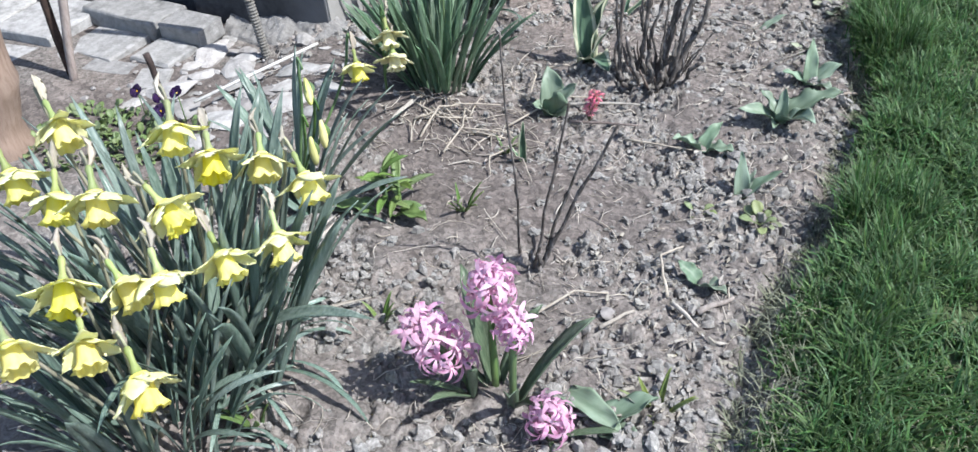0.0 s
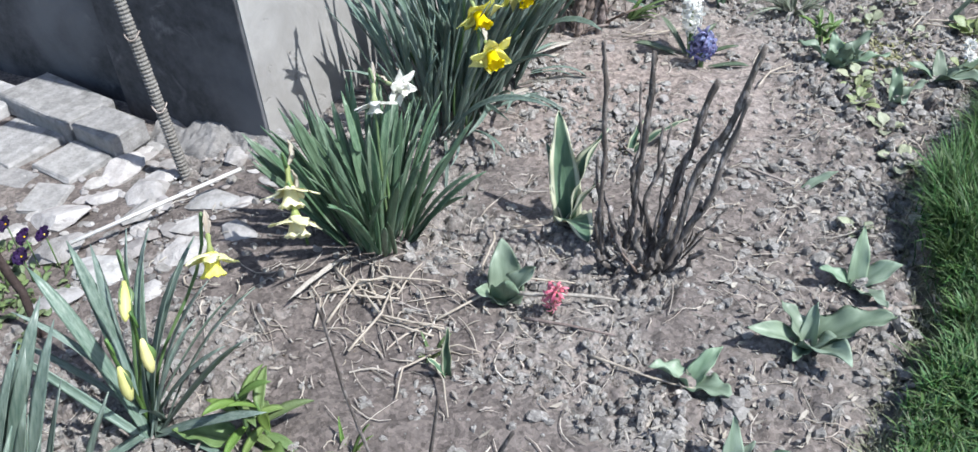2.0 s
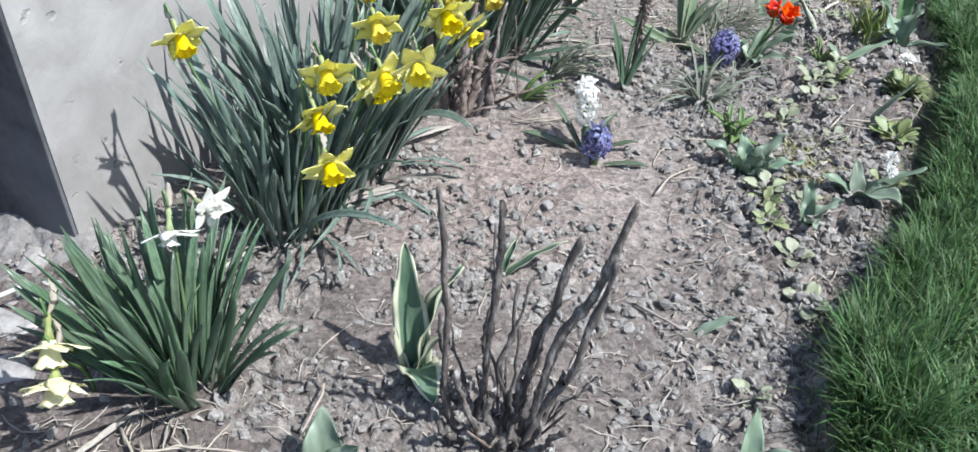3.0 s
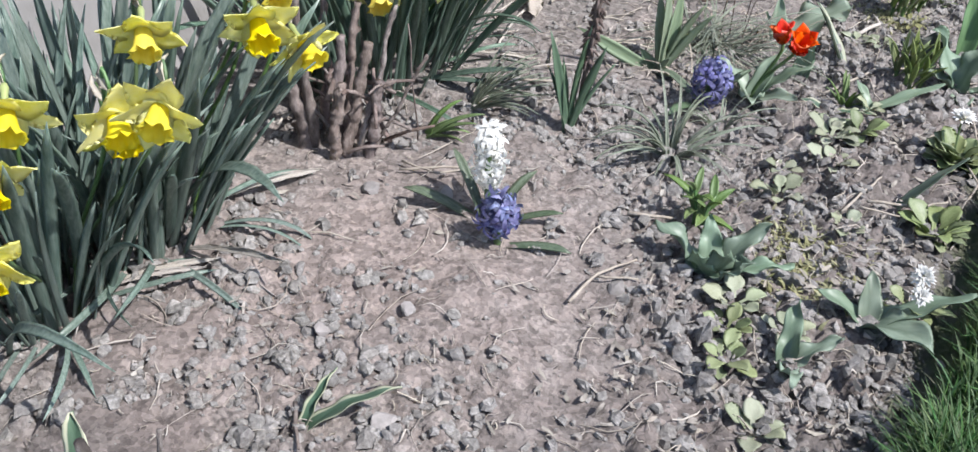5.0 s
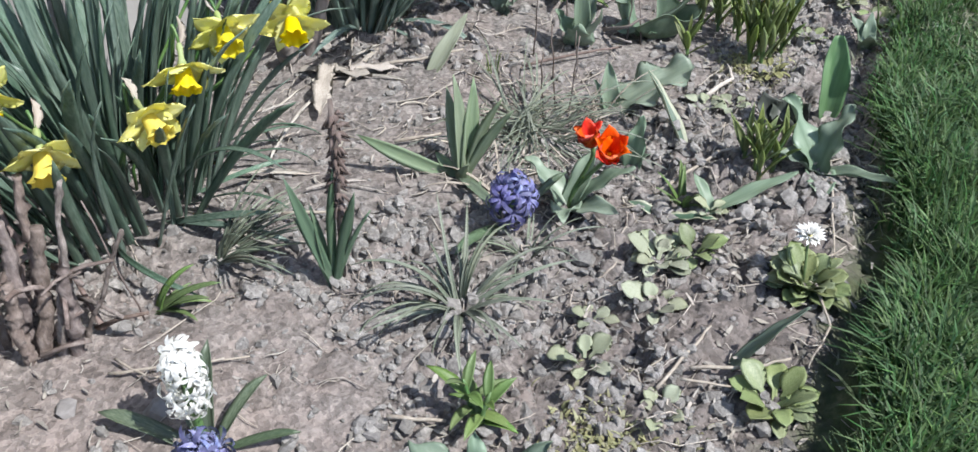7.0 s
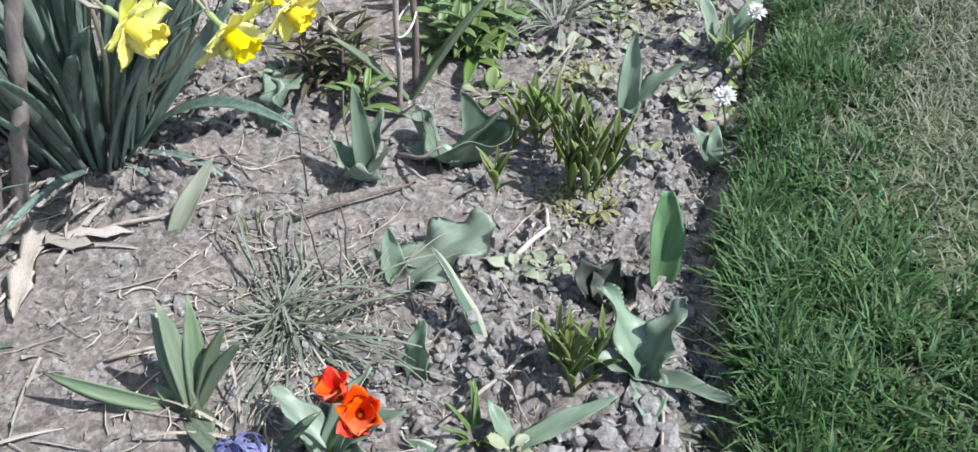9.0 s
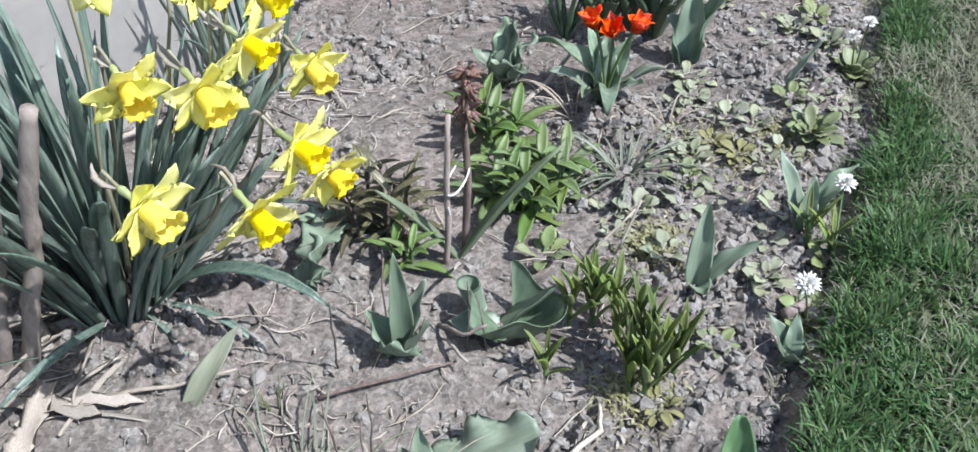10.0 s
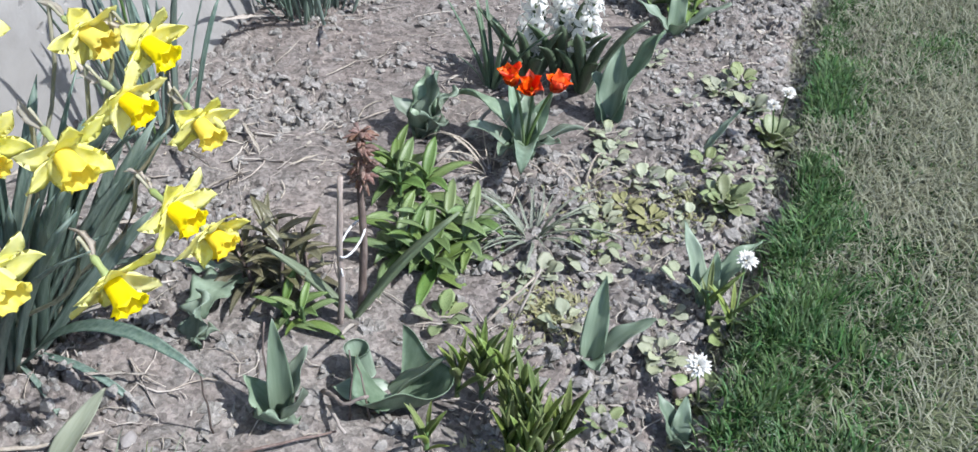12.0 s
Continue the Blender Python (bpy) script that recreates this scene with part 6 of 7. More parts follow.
lily_clump(-0.735, 1.165, ((0, 0, 0.085), (0.02, 0.012, 0.07)), "green", "light green lily shoot with whorled narrow leaves", 0.055, 55, 71)
for az, ln in ((205, 0.09), (-20, 0.09)):
    tulip(-0.735 + 0.02 * math.cos(radians(az)), 1.155, ((az, 58, ln, 0.045, 35),), "broad light green leaf beside a lily shoot", LILYLEAF)
lily_clump(-0.299, 2.614, ((0, 0, 0.055), (0.012, -0.006, 0.045)), "green", "small bright green shoot on bare soil", 0.044, 40, 72)
lily_clump(-0.125, 3.165, ((0, 0, 0.06), (0.022, 0.012, 0.065), (-0.02, 0.015, 0.05), (0.01, -0.02, 0.055)), "olive", "low clump of olive-green lily shoots", 0.050, 22, 73)
lily_clump(-0.203, 3.50, ((0, 0, 0.105), (0.022, -0.012, 0.095), (-0.016, 0.012, 0.11), (0.012, -0.03, 0.08), (0.034, 0.016, 0.07), (-0.006, -0.032, 0.07)), "olive", "dense clump of olive-green lily shoots with bronze tips", 0.062, 13, 74)
lily_clump(-0.288, 3.555, ((0, 0, 0.075), (0.028, 0.006, 0.07), (-0.03, -0.01, 0.065), (-0.01, 0.03, 0.06), (0.04, -0.02, 0.05)), "olive", "clump of olive-green lily shoots", 0.060, 20, 75)
lily_clump(-0.312, 3.45, ((0, 0, 0.04),), "olive", "small olive lily shoot", 0.05, 30, 76)
lily_clump(-0.640, 3.625, ((0, 0, 0.12), (0.025, -0.035, 0.10), (-0.03, 0.01, 0.10), (0.03, 0.02, 0.09), (-0.02, -0.04, 0.08), (0.045, -0.015, 0.07), (-0.05, -0.02, 0.07)), "dark", "dark bronze lily shoots massed beside the stakes", 0.055, 62, 77)
lily_clump(-0.495, 3.75, ((0, 0, 0.066), (0.025, 0.02, 0.066), (-0.025, 0.015, 0.062), (0.005, 0.045, 0.062), (0.045, -0.01, 0.047), (-0.02, -0.02, 0.047)), "green", "fresh green lily shoots behind the stakes", 0.066, 58, 78)
lily_clump(-0.463, 3.82, ((0, 0, 0.062), (0.03, 0.02, 0.058), (0.03, -0.025, 0.047)), "green", "fresh green lily shoots behind the stakes", 0.066, 58, 79)
lily_clump(-0.60, 3.89, ((0, 0, 0.066), (0.025, -0.03, 0.066), (0.05, 0.0, 0.062), (-0.02, 0.03, 0.055)), "green", "fresh green lily shoots behind the stakes", 0.066, 56, 80)
lily_clump(-0.58, 3.55, ((0, 0, 0.05), (0.02, 0.01, 0.05)), "green", "small green lily shoot at the foot of the stakes", 0.05, 50, 81)
lily_clump(-0.06, 3.82, ((0, 0, 0.05), (0.03, 0.0, 0.04)), "olive", "low leafy shoot beside the lawn", 0.05, 50, 82)
lily_clump(-0.38, 4.75, ((0, 0, 0.1), (0.05, 0.0, 0.1), (-0.06, 0.02, 0.1), (0.02, 0.06, 0.09)), "green", "green leafy shoots at the far end of the bed", 0.07, 45, 83)


# ---- rosettes, daisies, weeds, creepers ----
def spoon_pool(mat, n=6, w=0.55):
    return [leaf_mesh("rosette_leaf", mat, 1.0, w * rnd(0.85, 1.15), w_spoon, rnd(0, 10), rnd(20, 55), 1.2, 0.3, 0.06, 1.5, rnd(-20, 20), 8, 0.02) for _ in range(n)]


SPOONS = {"rosette": spoon_pool(ROSELEAF), "pale": spoon_pool(PALELEAF, w=0.7), "pansy": spoon_pool(PANSYLEAF, w=0.62), "creeper": spoon_pool(MOSS, w=0.5)}


def rosette(x, y, n, leaf, kind, label, category="weed", seed=1, tilt=(25, 72), spreadr=0.012):
    random.seed(seed)
    root = thing("leaf_rosette", x, y, label, category, "low rosettes")
    for k in range(n):
        a = 137.5 * k + rnd(-20, 20)
        r = spreadr * math.sqrt(rnd(0, 1))
        part("leaf", random.choice(SPOONS[kind]), root, turned(a, tilt[0] + (tilt[1] - tilt[0]) * (1 - k / n) * rnd(0.8, 1.1), (r * math.cos(radians(a)), r * math.sin(radians(a)), 0.0), leaf * rnd(0.5, 0.9)))
    return root


RAY = [leaf_mesh("ray", WHITEF, 1.0, 0.22, w_strap, 62, rnd(10, 40), 1.2, 0.3, n=4, thick=0.02) for _ in range(4)]


def daisy_head(root, at, way, size, stalk):
    pts = bezier(stalk, Vector(stalk) + Vector((0, 0, 0.03)), Vector(at) - Vector(way) * 0.02, at, 6)
    part("flower_stem", mesh_of("flower_stem", *tube_data(pts, [0.0017] * 7, 5), STEM), root)
    heart, hf = icosphere(1)
    fl = part("flower", mesh_of("flower_heart", [Vector(p) * 0.0045 * size for p in heart], [tuple(int(i) for i in g) for g in hf], EYE_YELLOW), root, facing(way, at), "double white daisy flower")
    for k in range(46):
        ring = k // 16
        part("ray", random.choice(RAY), fl, turned(137.5 * k, -22 * ring + rnd(-6, 6), (0, 0, 0.0007 * ring), (0.0190 - 0.003 * ring) * size * rnd(0.9, 1.08)))


def daisy(x, y, heads, n, leaf, label, seed=1):
    root = rosette(x, y, n, leaf, "rosette", label, "daisy", seed)
    root.name = "daisy"
    root["group"] = "daisies"
    for at, way, size in heads:
        daisy_head(root, Vector(at) - root.location, way, size, (rnd(-0.005, 0.005), rnd(-0.005, 0.005), 0))


daisy(-0.012, 2.955, (((-0.020, 2.969, 0.072), (0.1, -0.2, 0.95), 1.1),), 38, 0.066, "daisy with a full rosette of spoon leaves and one white flower", 91)
daisy(-0.003, 2.765, (), 14, 0.06, "daisy rosette of light green spoon leaves", 92)
daisy(0.005, 2.58, (((0.0, 2.57, 0.06), (-0.1, -0.5, 0.8), 0.9), ((0.005, 2.552, 0.045), (0.2, -0.6, 0.7), 0.8)), 12, 0.05, "daisy with two white flowers at the lawn's rim", 93)
daisy(-0.035, 3.675, (((-0.044, 3.667, 0.062), (0.15, -0.45, 0.85), 1.0),), 12, 0.05, "daisy with one white flower above a few leaves", 94)
daisy(-0.022, 3.80, (((-0.032, 3.870, 0.083), (0.1, -0.4, 0.9), 0.95),), 12, 0.05, "daisy with one white flower by the lawn", 95)
daisy(-0.070, 4.345, (((-0.079, 4.277, 0.100), (-0.1, -0.4, 0.9), 0.75), ((-0.061, 4.295, 0.120), (0.2, -0.3, 0.9), 0.75)), 26, 0.06, "daisy with two small white flowers over a green rosette", 96)
daisy(-0.103, 4.09, (), 24, 0.055, "green daisy rosette without flowers", 97)
RW = "low weed with pale rounded leaves on the soil"
WEED_LABELS = {"pale": RW, "creeper": "low yellow-green creeping weed", "rosette": "low weed rosette with light green spoon leaves"}


def weed(x, y, n, leaf, kind, seed):
    rosette(x, y, n, leaf, kind, WEED_LABELS[kind], "weed", seed)


weed(-0.191, 2.927, 12, 0.05, "pale", 100)
weed(-0.155, 2.955, 10, 0.05, "rosette", 101)
weed(-0.215, 2.735, 8, 0.045, "pale", 102)
weed(-0.172, 2.845, 7, 0.045, "pale", 103)
weed(-0.235, 2.80, 5, 0.04, "pale", 104)
weed(-0.192, 2.477, 8, 0.045, "pale", 105)
weed(-0.185, 2.424, 9, 0.045, "rosette", 106)
weed(-0.17, 2.37, 9, 0.05, "rosette", 107)
weed(-0.12, 2.46, 6, 0.035, "pale", 108)
weed(-0.115, 2.70, 6, 0.04, "pale", 109)
weed(-0.24, 3.31, 9, 0.035, "pale", 110)
weed(-0.20, 3.33, 6, 0.035, "pale", 111)
weed(-0.17, 3.46, 9, 0.035, "creeper", 112)
weed(-0.29, 3.62, 7, 0.035, "pale", 113)
weed(-0.24, 3.72, 8, 0.035, "pale", 114)
weed(-0.31, 3.80, 9, 0.04, "pale", 115)
weed(-0.26, 3.90, 9, 0.045, "rosette", 116)
weed(-0.27, 3.97, 8, 0.045, "pale", 117)
weed(-0.245, 4.10, 9, 0.045, "pale", 118)
weed(-0.20, 4.00, 12, 0.04, "creeper", 119)
weed(-0.25, 4.02, 12, 0.035, "creeper", 120)
weed(-0.155, 4.18, 9, 0.045, "rosette", 121)
weed(-0.17, 4.50, 10, 0.05, "rosette", 122)
weed(-0.20, 4.44, 10, 0.045, "pale", 123)
weed(-0.13, 4.40, 10, 0.05, "pale", 124)
weed(-0.40, 3.66, 7, 0.05, "rosette", 125)
weed(-0.16, 3.06, 6, 0.035, "pale", 126)
weed(-0.185, 3.56, 7, 0.035, "pale", 127)
weed(-0.13, 3.58, 8, 0.035, "rosette", 128)
weed(-0.20, 1.31, 5, 0.03, "rosette", 129)
weed(-0.09, 1.31, 9, 0.045, "rosette", 130)
weed(-0.10, 3.72, 8, 0.035, "pale", 131)
weed(-0.32, 4.16, 8, 0.04, "pale", 132)
weed(-0.09, 1.94, 6, 0.04, "pale", 133)
weed(-0.105, 2.28, 7, 0.04, "pale", 134)
weed(-0.06, 2.17, 7, 0.045, "pale", 135)


random.seed(138)
for k in range(30):
    x, y = rnd(-0.36, -0.06), rnd(3.6, 4.55)
    rosette(x, y, random.randrange(4, 8), rnd(0.026, 0.040), "pale", RW, "weed", 200 + k, (30, 74), 0.02)


def build_creepers():
    """Mats of tiny yellow-green leaves between the tulips."""
    n = 2600
    cx = np.array([-0.15, -0.13, -0.21, -0.24, -0.17, -0.26])
    cy = np.array([2.64, 2.57, 3.47, 4.02, 4.06, 3.74])
    sr = np.array([0.035, 0.03, 0.03, 0.05, 0.04, 0.03])
    k = RNG.integers(0, len(cx), n)
    x, y = RNG.normal(cx[k], sr[k]), RNG.normal(cy[k], sr[k])
    V, F = blade_arrays(x, y, RNG.uniform(0.006, 0.016, n), RNG.uniform(0, 6.28, n), RNG.uniform(0.5, 1.2, n), RNG.uniform(0.0012, 0.003, n))
    many("creeping_weed", V, F, MOSS, "yellow-green mat of tiny creeping leaves", "weed", True)


build_creepers()


def pansies():
    random.seed(140)
    for k, (x, y, n) in enumerate(((-1.43, 1.26, 40), (-1.36, 1.20, 34), (-1.30, 1.27, 26), (-1.52, 1.28, 34), (-1.27, 1.16, 20), (-1.46, 1.17, 34), (-1.55, 1.18, 26))):
        r = rosette(x, y, n + 14, 0.034, "pansy", "leafy green pansy plant beside the paving", "pansy", 141 + k, (0, 75), 0.07)
        r.name = "pansy"
        r["group"] = "pansies"
    r = thing("pansy", -1.325, 1.285, "pansy with dark purple flowers beside the paving", "pansy", "pansies")
    pet = [leaf_mesh("petal", PURPLE, 0.017, 0.020, w_petal, 55, 30, 1.0, 0.2, 0.1, n=5, thick=0.0005) for _ in range(3)]
    for dx, dy, dz in ((0, 0, 0.055), (-0.02, 0.03, 0.07), (0.015, 0.045, 0.075), (-0.10, 0.05, 0.06)):
        part("flower_stem", mesh_of("flower_stem", *tube_data([(dx, dy, -0.005), (dx, dy, dz)], [0.0013, 0.0013], 5), STEM), r)
        fl = part("flower", mesh_of("flower_heart", *tube_data([(0, 0, -0.001), (0, 0, 0.003)], [0.002, 0.0012], 6), EYE_YELLOW), r, facing((rnd(-0.2, 0.6), rnd(-0.8, -0.2), 0.7), (dx, dy, dz)), "dark purple pansy flower")
        for j in range(5):
            part("petal", random.choice(pet), fl, turned(72 * j + 10, rnd(-5, 10)))


pansies()


# ---- woody stems ----
random.seed(160)
def cane_data(base, top, r0, r1, n=30, kink=0.011, thorns=6, sides=7, knots=0.32):
    b, t = Vector(base), Vector(top)
    off = rnd(0, 50)
    pts, rad = [], []
    for i in range(n + 1):
        s = i / n
        w = math.sin(math.pi * s)
        pts.append(b.lerp(t, s) + Vector((kink * w * noise.noise(Vector((s * 3, off, 0))), kink * w * noise.noise(Vector((s * 3, off, 7))), 0)))
        rad.append((r0 + (r1 - r0) * s) * (1 + knots * noise.noise(Vector((s * 14, off, 3)))))
    verts, faces = tube_data(pts, rad, sides, 0.05)
    # thorns: points drawn out of the bark
    for k in range(thorns):
        i = random.randrange(1, n)
        v = i * sides + random.randrange(sides)
        verts[v] = verts[v] + (verts[v] - pts[i]).normalized() * rnd(0.0015, 0.004)
    return verts, faces


STUMPBARK = grain_material("knotty_rose_bark", (0.05, 0.040, 0.036), (0.195, 0.16, 0.145), (0.42, 0.365, 0.335), 95, stretch=(1, 1, 0.5), bump_k=0.9)


def add_cane(root, cane, mat, slim, thorns, kink, knots):
    (bx, by), top, r0, r1 = cane
    part("cane", mesh_of("cane", *cane_data((bx, by, -0.015), top, r0 * slim, r1 * slim, kink=kink, thorns=thorns, knots=knots), mat), root)


def rose(x, y, canes, label, mat, category="rose bush", thorns=6, slim=1.0, kink=0.011, knots=0.32):
    root = thing("pruned_rose", x, y, label, category, "pruned roses")
    for cane in canes:
        add_cane(root, cane, mat, slim, thorns, kink, knots)
    return root


bush = rose(-0.39, 1.73, (((-0.055, -0.02), (-0.050, -0.028, 0.395), 0.0050, 0.0036), ((-0.03, 0.0), (0.010, 0.005, 0.375), 0.0052, 0.0044), ((0.01, 0.01), (0.094, 0.04, 0.328), 0.0070, 0.0052), ((0.03, 0.0), (0.152, 0.05, 0.385), 0.0072, 0.0050), ((0.04, -0.01), (0.140, 0.035, 0.31), 0.0066, 0.0045), ((0.0, 0.02), (0.06, 0.03, 0.19), 0.0040, 0.003), ((-0.01, 0.0), (-0.02, 0.02, 0.16), 0.0038, 0.003), ((-0.06, -0.01), (-0.068, -0.01, 0.19), 0.0036, 0.003), ((0.02, 0.02), (0.05, 0.07, 0.17), 0.0036, 0.0028)),
     "rose bush pruned to dark thorny upright canes", BARK, slim=0.9, thorns=18, kink=0.020, knots=0.5)
add_cane(bush, ((0.03, -0.02), (0.06, -0.02, 0.11), 0.0055, 0.0045), BARK, slim=0.9, thorns=18, kink=0.020, knots=0.5)
add_cane(bush, ((0.0, -0.02), (0.01, -0.03, 0.09), 0.0060, 0.005), BARK, slim=0.9, thorns=18, kink=0.020, knots=0.5)
add_cane(bush, ((-0.02, -0.01), (-0.045, -0.02, 0.11), 0.005, 0.004), BARK, slim=0.9, thorns=18, kink=0.020, knots=0.5)
add_cane(bush, ((0.05, 0.0), (0.09, 0.02, 0.13), 0.0055, 0.0045), BARK, slim=0.9, thorns=18, kink=0.020, knots=0.5)
add_cane(bush, ((0.01, 0.0), (0.02, 0.03, 0.24), 0.0034, 0.0026), BARK, slim=0.9, thorns=18, kink=0.020, knots=0.5)
add_cane(bush, ((0.0, 0.01), (-0.035, 0.08, 0.28), 0.003, 0.002), BARK, slim=0.9, thorns=18, kink=0.020, knots=0.5)
add_cane(bush, ((0.02, -0.03), (0.04, -0.06, 0.06), 0.006, 0.005), BARK, slim=0.9, thorns=18, kink=0.020, knots=0.5)
add_cane(bush, ((-0.03, -0.03), (-0.05, -0.06, 0.05), 0.0055, 0.005), BARK, slim=0.9, thorns=18, kink=0.020, knots=0.5)
add_cane(bush, ((0.03, 0.02), (0.075, 0.06, 0.15), 0.003, 0.002), BARK, slim=0.9, thorns=18, kink=0.020, knots=0.5)
add_cane(bush, ((0.02, 0.0), (0.035, 0.0, 0.20), 0.0028, 0.0018), BARK, slim=0.9, thorns=18, kink=0.020, knots=0.5)
add_cane(bush, ((-0.02, 0.02), (0.02, 0.07, 0.22), 0.0028, 0.0016), BARK, slim=0.9, thorns=18, kink=0.020, knots=0.5)
add_cane(bush, ((0.045, 0.015), (0.12, 0.06, 0.10), 0.003, 0.002), BARK, slim=0.9, thorns=18, kink=0.020, knots=0.5)
add_cane(bush, ((-0.04, 0.01), (-0.09, 0.05, 0.13), 0.0026, 0.0016), BARK, slim=0.9, thorns=18, kink=0.020, knots=0.5)
add_cane(bush, ((0.03, 0.03), (0.02, 0.09, 0.10), 0.004, 0.003), BARK, slim=0.9, thorns=18, kink=0.020, knots=0.5)
add_cane(bush, ((0.06, -0.01), (0.11, -0.02, 0.07), 0.0045, 0.004), BARK, slim=0.9, thorns=18, kink=0.020, knots=0.5)
add_cane(bush, ((0.0, -0.04), (0.03, -0.09, 0.03), 0.006, 0.004), BARK, slim=0.9, thorns=18, kink=0.020, knots=0.5)
random.seed(161)
for k in range(15):
    a, ln = rnd(0, 360), rnd(0.03, 0.09)
    c, n = math.cos(radians(a)), math.sin(radians(a))
    pts = bezier((0.035 * c, 0.03 * n, -0.01), (0.05 * c, 0.045 * n, 0.02), ((0.05 + 0.3 * ln) * c, (0.045 + 0.3 * ln) * n, 0.7 * ln), ((0.05 + rnd(0.2, 0.6) * ln) * c, (0.045 + rnd(0.2, 0.6) * ln) * n, ln), 7)
    r = rnd(0.0014, 0.0030)
    part("shoot", mesh_of("shoot", *tube_data(pts, [r * (1 - 0.05 * i) * rnd(0.85, 1.2) for i in range(8)], 6, 0.1), random.choice((CANE, BARK, BROWNCANE))), bush, Matrix.Translation((0.015, 0.005, 0)))
rose(-0.43, 1.085, (((-0.03, 0.03), (-0.018, -0.02, 0.445), 0.0024, 0.0016), ((0, 0), (0.065, 0.025, 0.32), 0.0030, 0.0018), ((0.005, 0), (0.135, 0.04, 0.285), 0.0038, 0.0024), ((0.01, 0), (0.083, 0.03, 0.225), 0.0036, 0.0020), ((0.0, 0.01), (0.0, 0.02, 0.06), 0.0045, 0.0035), ((0.02, 0.0), (0.02, -0.01, 0.05), 0.005, 0.004)),
     "young shrub of a few thin bare dark twigs", BARK, "shrub", 2)
stumps = rose(-0.85, 2.475, (((-0.02, 0.0), (-0.020, -0.005, 0.32), 0.011, 0.008), ((-0.03, -0.01), (-0.045, 0.0, 0.20), 0.015, 0.011), ((0.005, 0.01), (0.020, 0.035, 0.185), 0.012, 0.009), ((0.03, 0.01), (0.055, 0.055, 0.175), 0.012, 0.010),
                    ((0.045, 0.02), (0.085, 0.085, 0.23), 0.007, 0.0045), ((0.02, -0.01), (0.045, 0.0, 0.13), 0.010, 0.009), ((-0.06, 0.02), (-0.09, 0.06, 0.26), 0.010, 0.007), ((0.06, 0.03), (0.075, 0.05, 0.12), 0.012, 0.010), ((0.0, 0.04), (0.02, 0.08, 0.22), 0.009, 0.007), ((0.05, 0.05), (0.12, 0.11, 0.15), 0.004, 0.003), ((-0.04, 0.05), (-0.06, 0.1, 0.2), 0.009, 0.007)),
     "old rose cut back to thick knotty brown stumps", STUMPBARK, slim=0.80, thorns=18, kink=0.012, knots=0.55)
random.seed(163)
for k in range(26):
    # short side stubs and dead twigs at the foot of the stumps
    x, y, h, a, ln = rnd(-0.07, 0.09), rnd(-0.02, 0.09), rnd(-0.01, 0.12), rnd(0, 6.28), rnd(0.03, 0.09)
    d = Vector((math.cos(a), math.sin(a), rnd(-0.1, 0.9))) * ln
    p, r = Vector((x, y, h)), rnd(0.0018, 0.0055)
    part("side_stub", mesh_of("side_stub", *tube_data([p, p + d * 0.5 + Vector((0, 0, 0.004)), p + d], [r, r * 0.85, r * 0.7], 6, 0.15), random.choice((STUMPBARK, BROWNCANE))), stumps)
rose(-0.955, 3.185, (((0, 0), (0.155, 0.03, 0.41), 0.0125, 0.0105), ((0.030, 0.015), (0.185, 0.05, 0.40), 0.0115, 0.009), ((0.01, -0.02), (0.03, -0.04, 0.05), 0.014, 0.011)),
     "two thick thorny grey-brown rose canes beside daffodils", CANE, thorns=14)




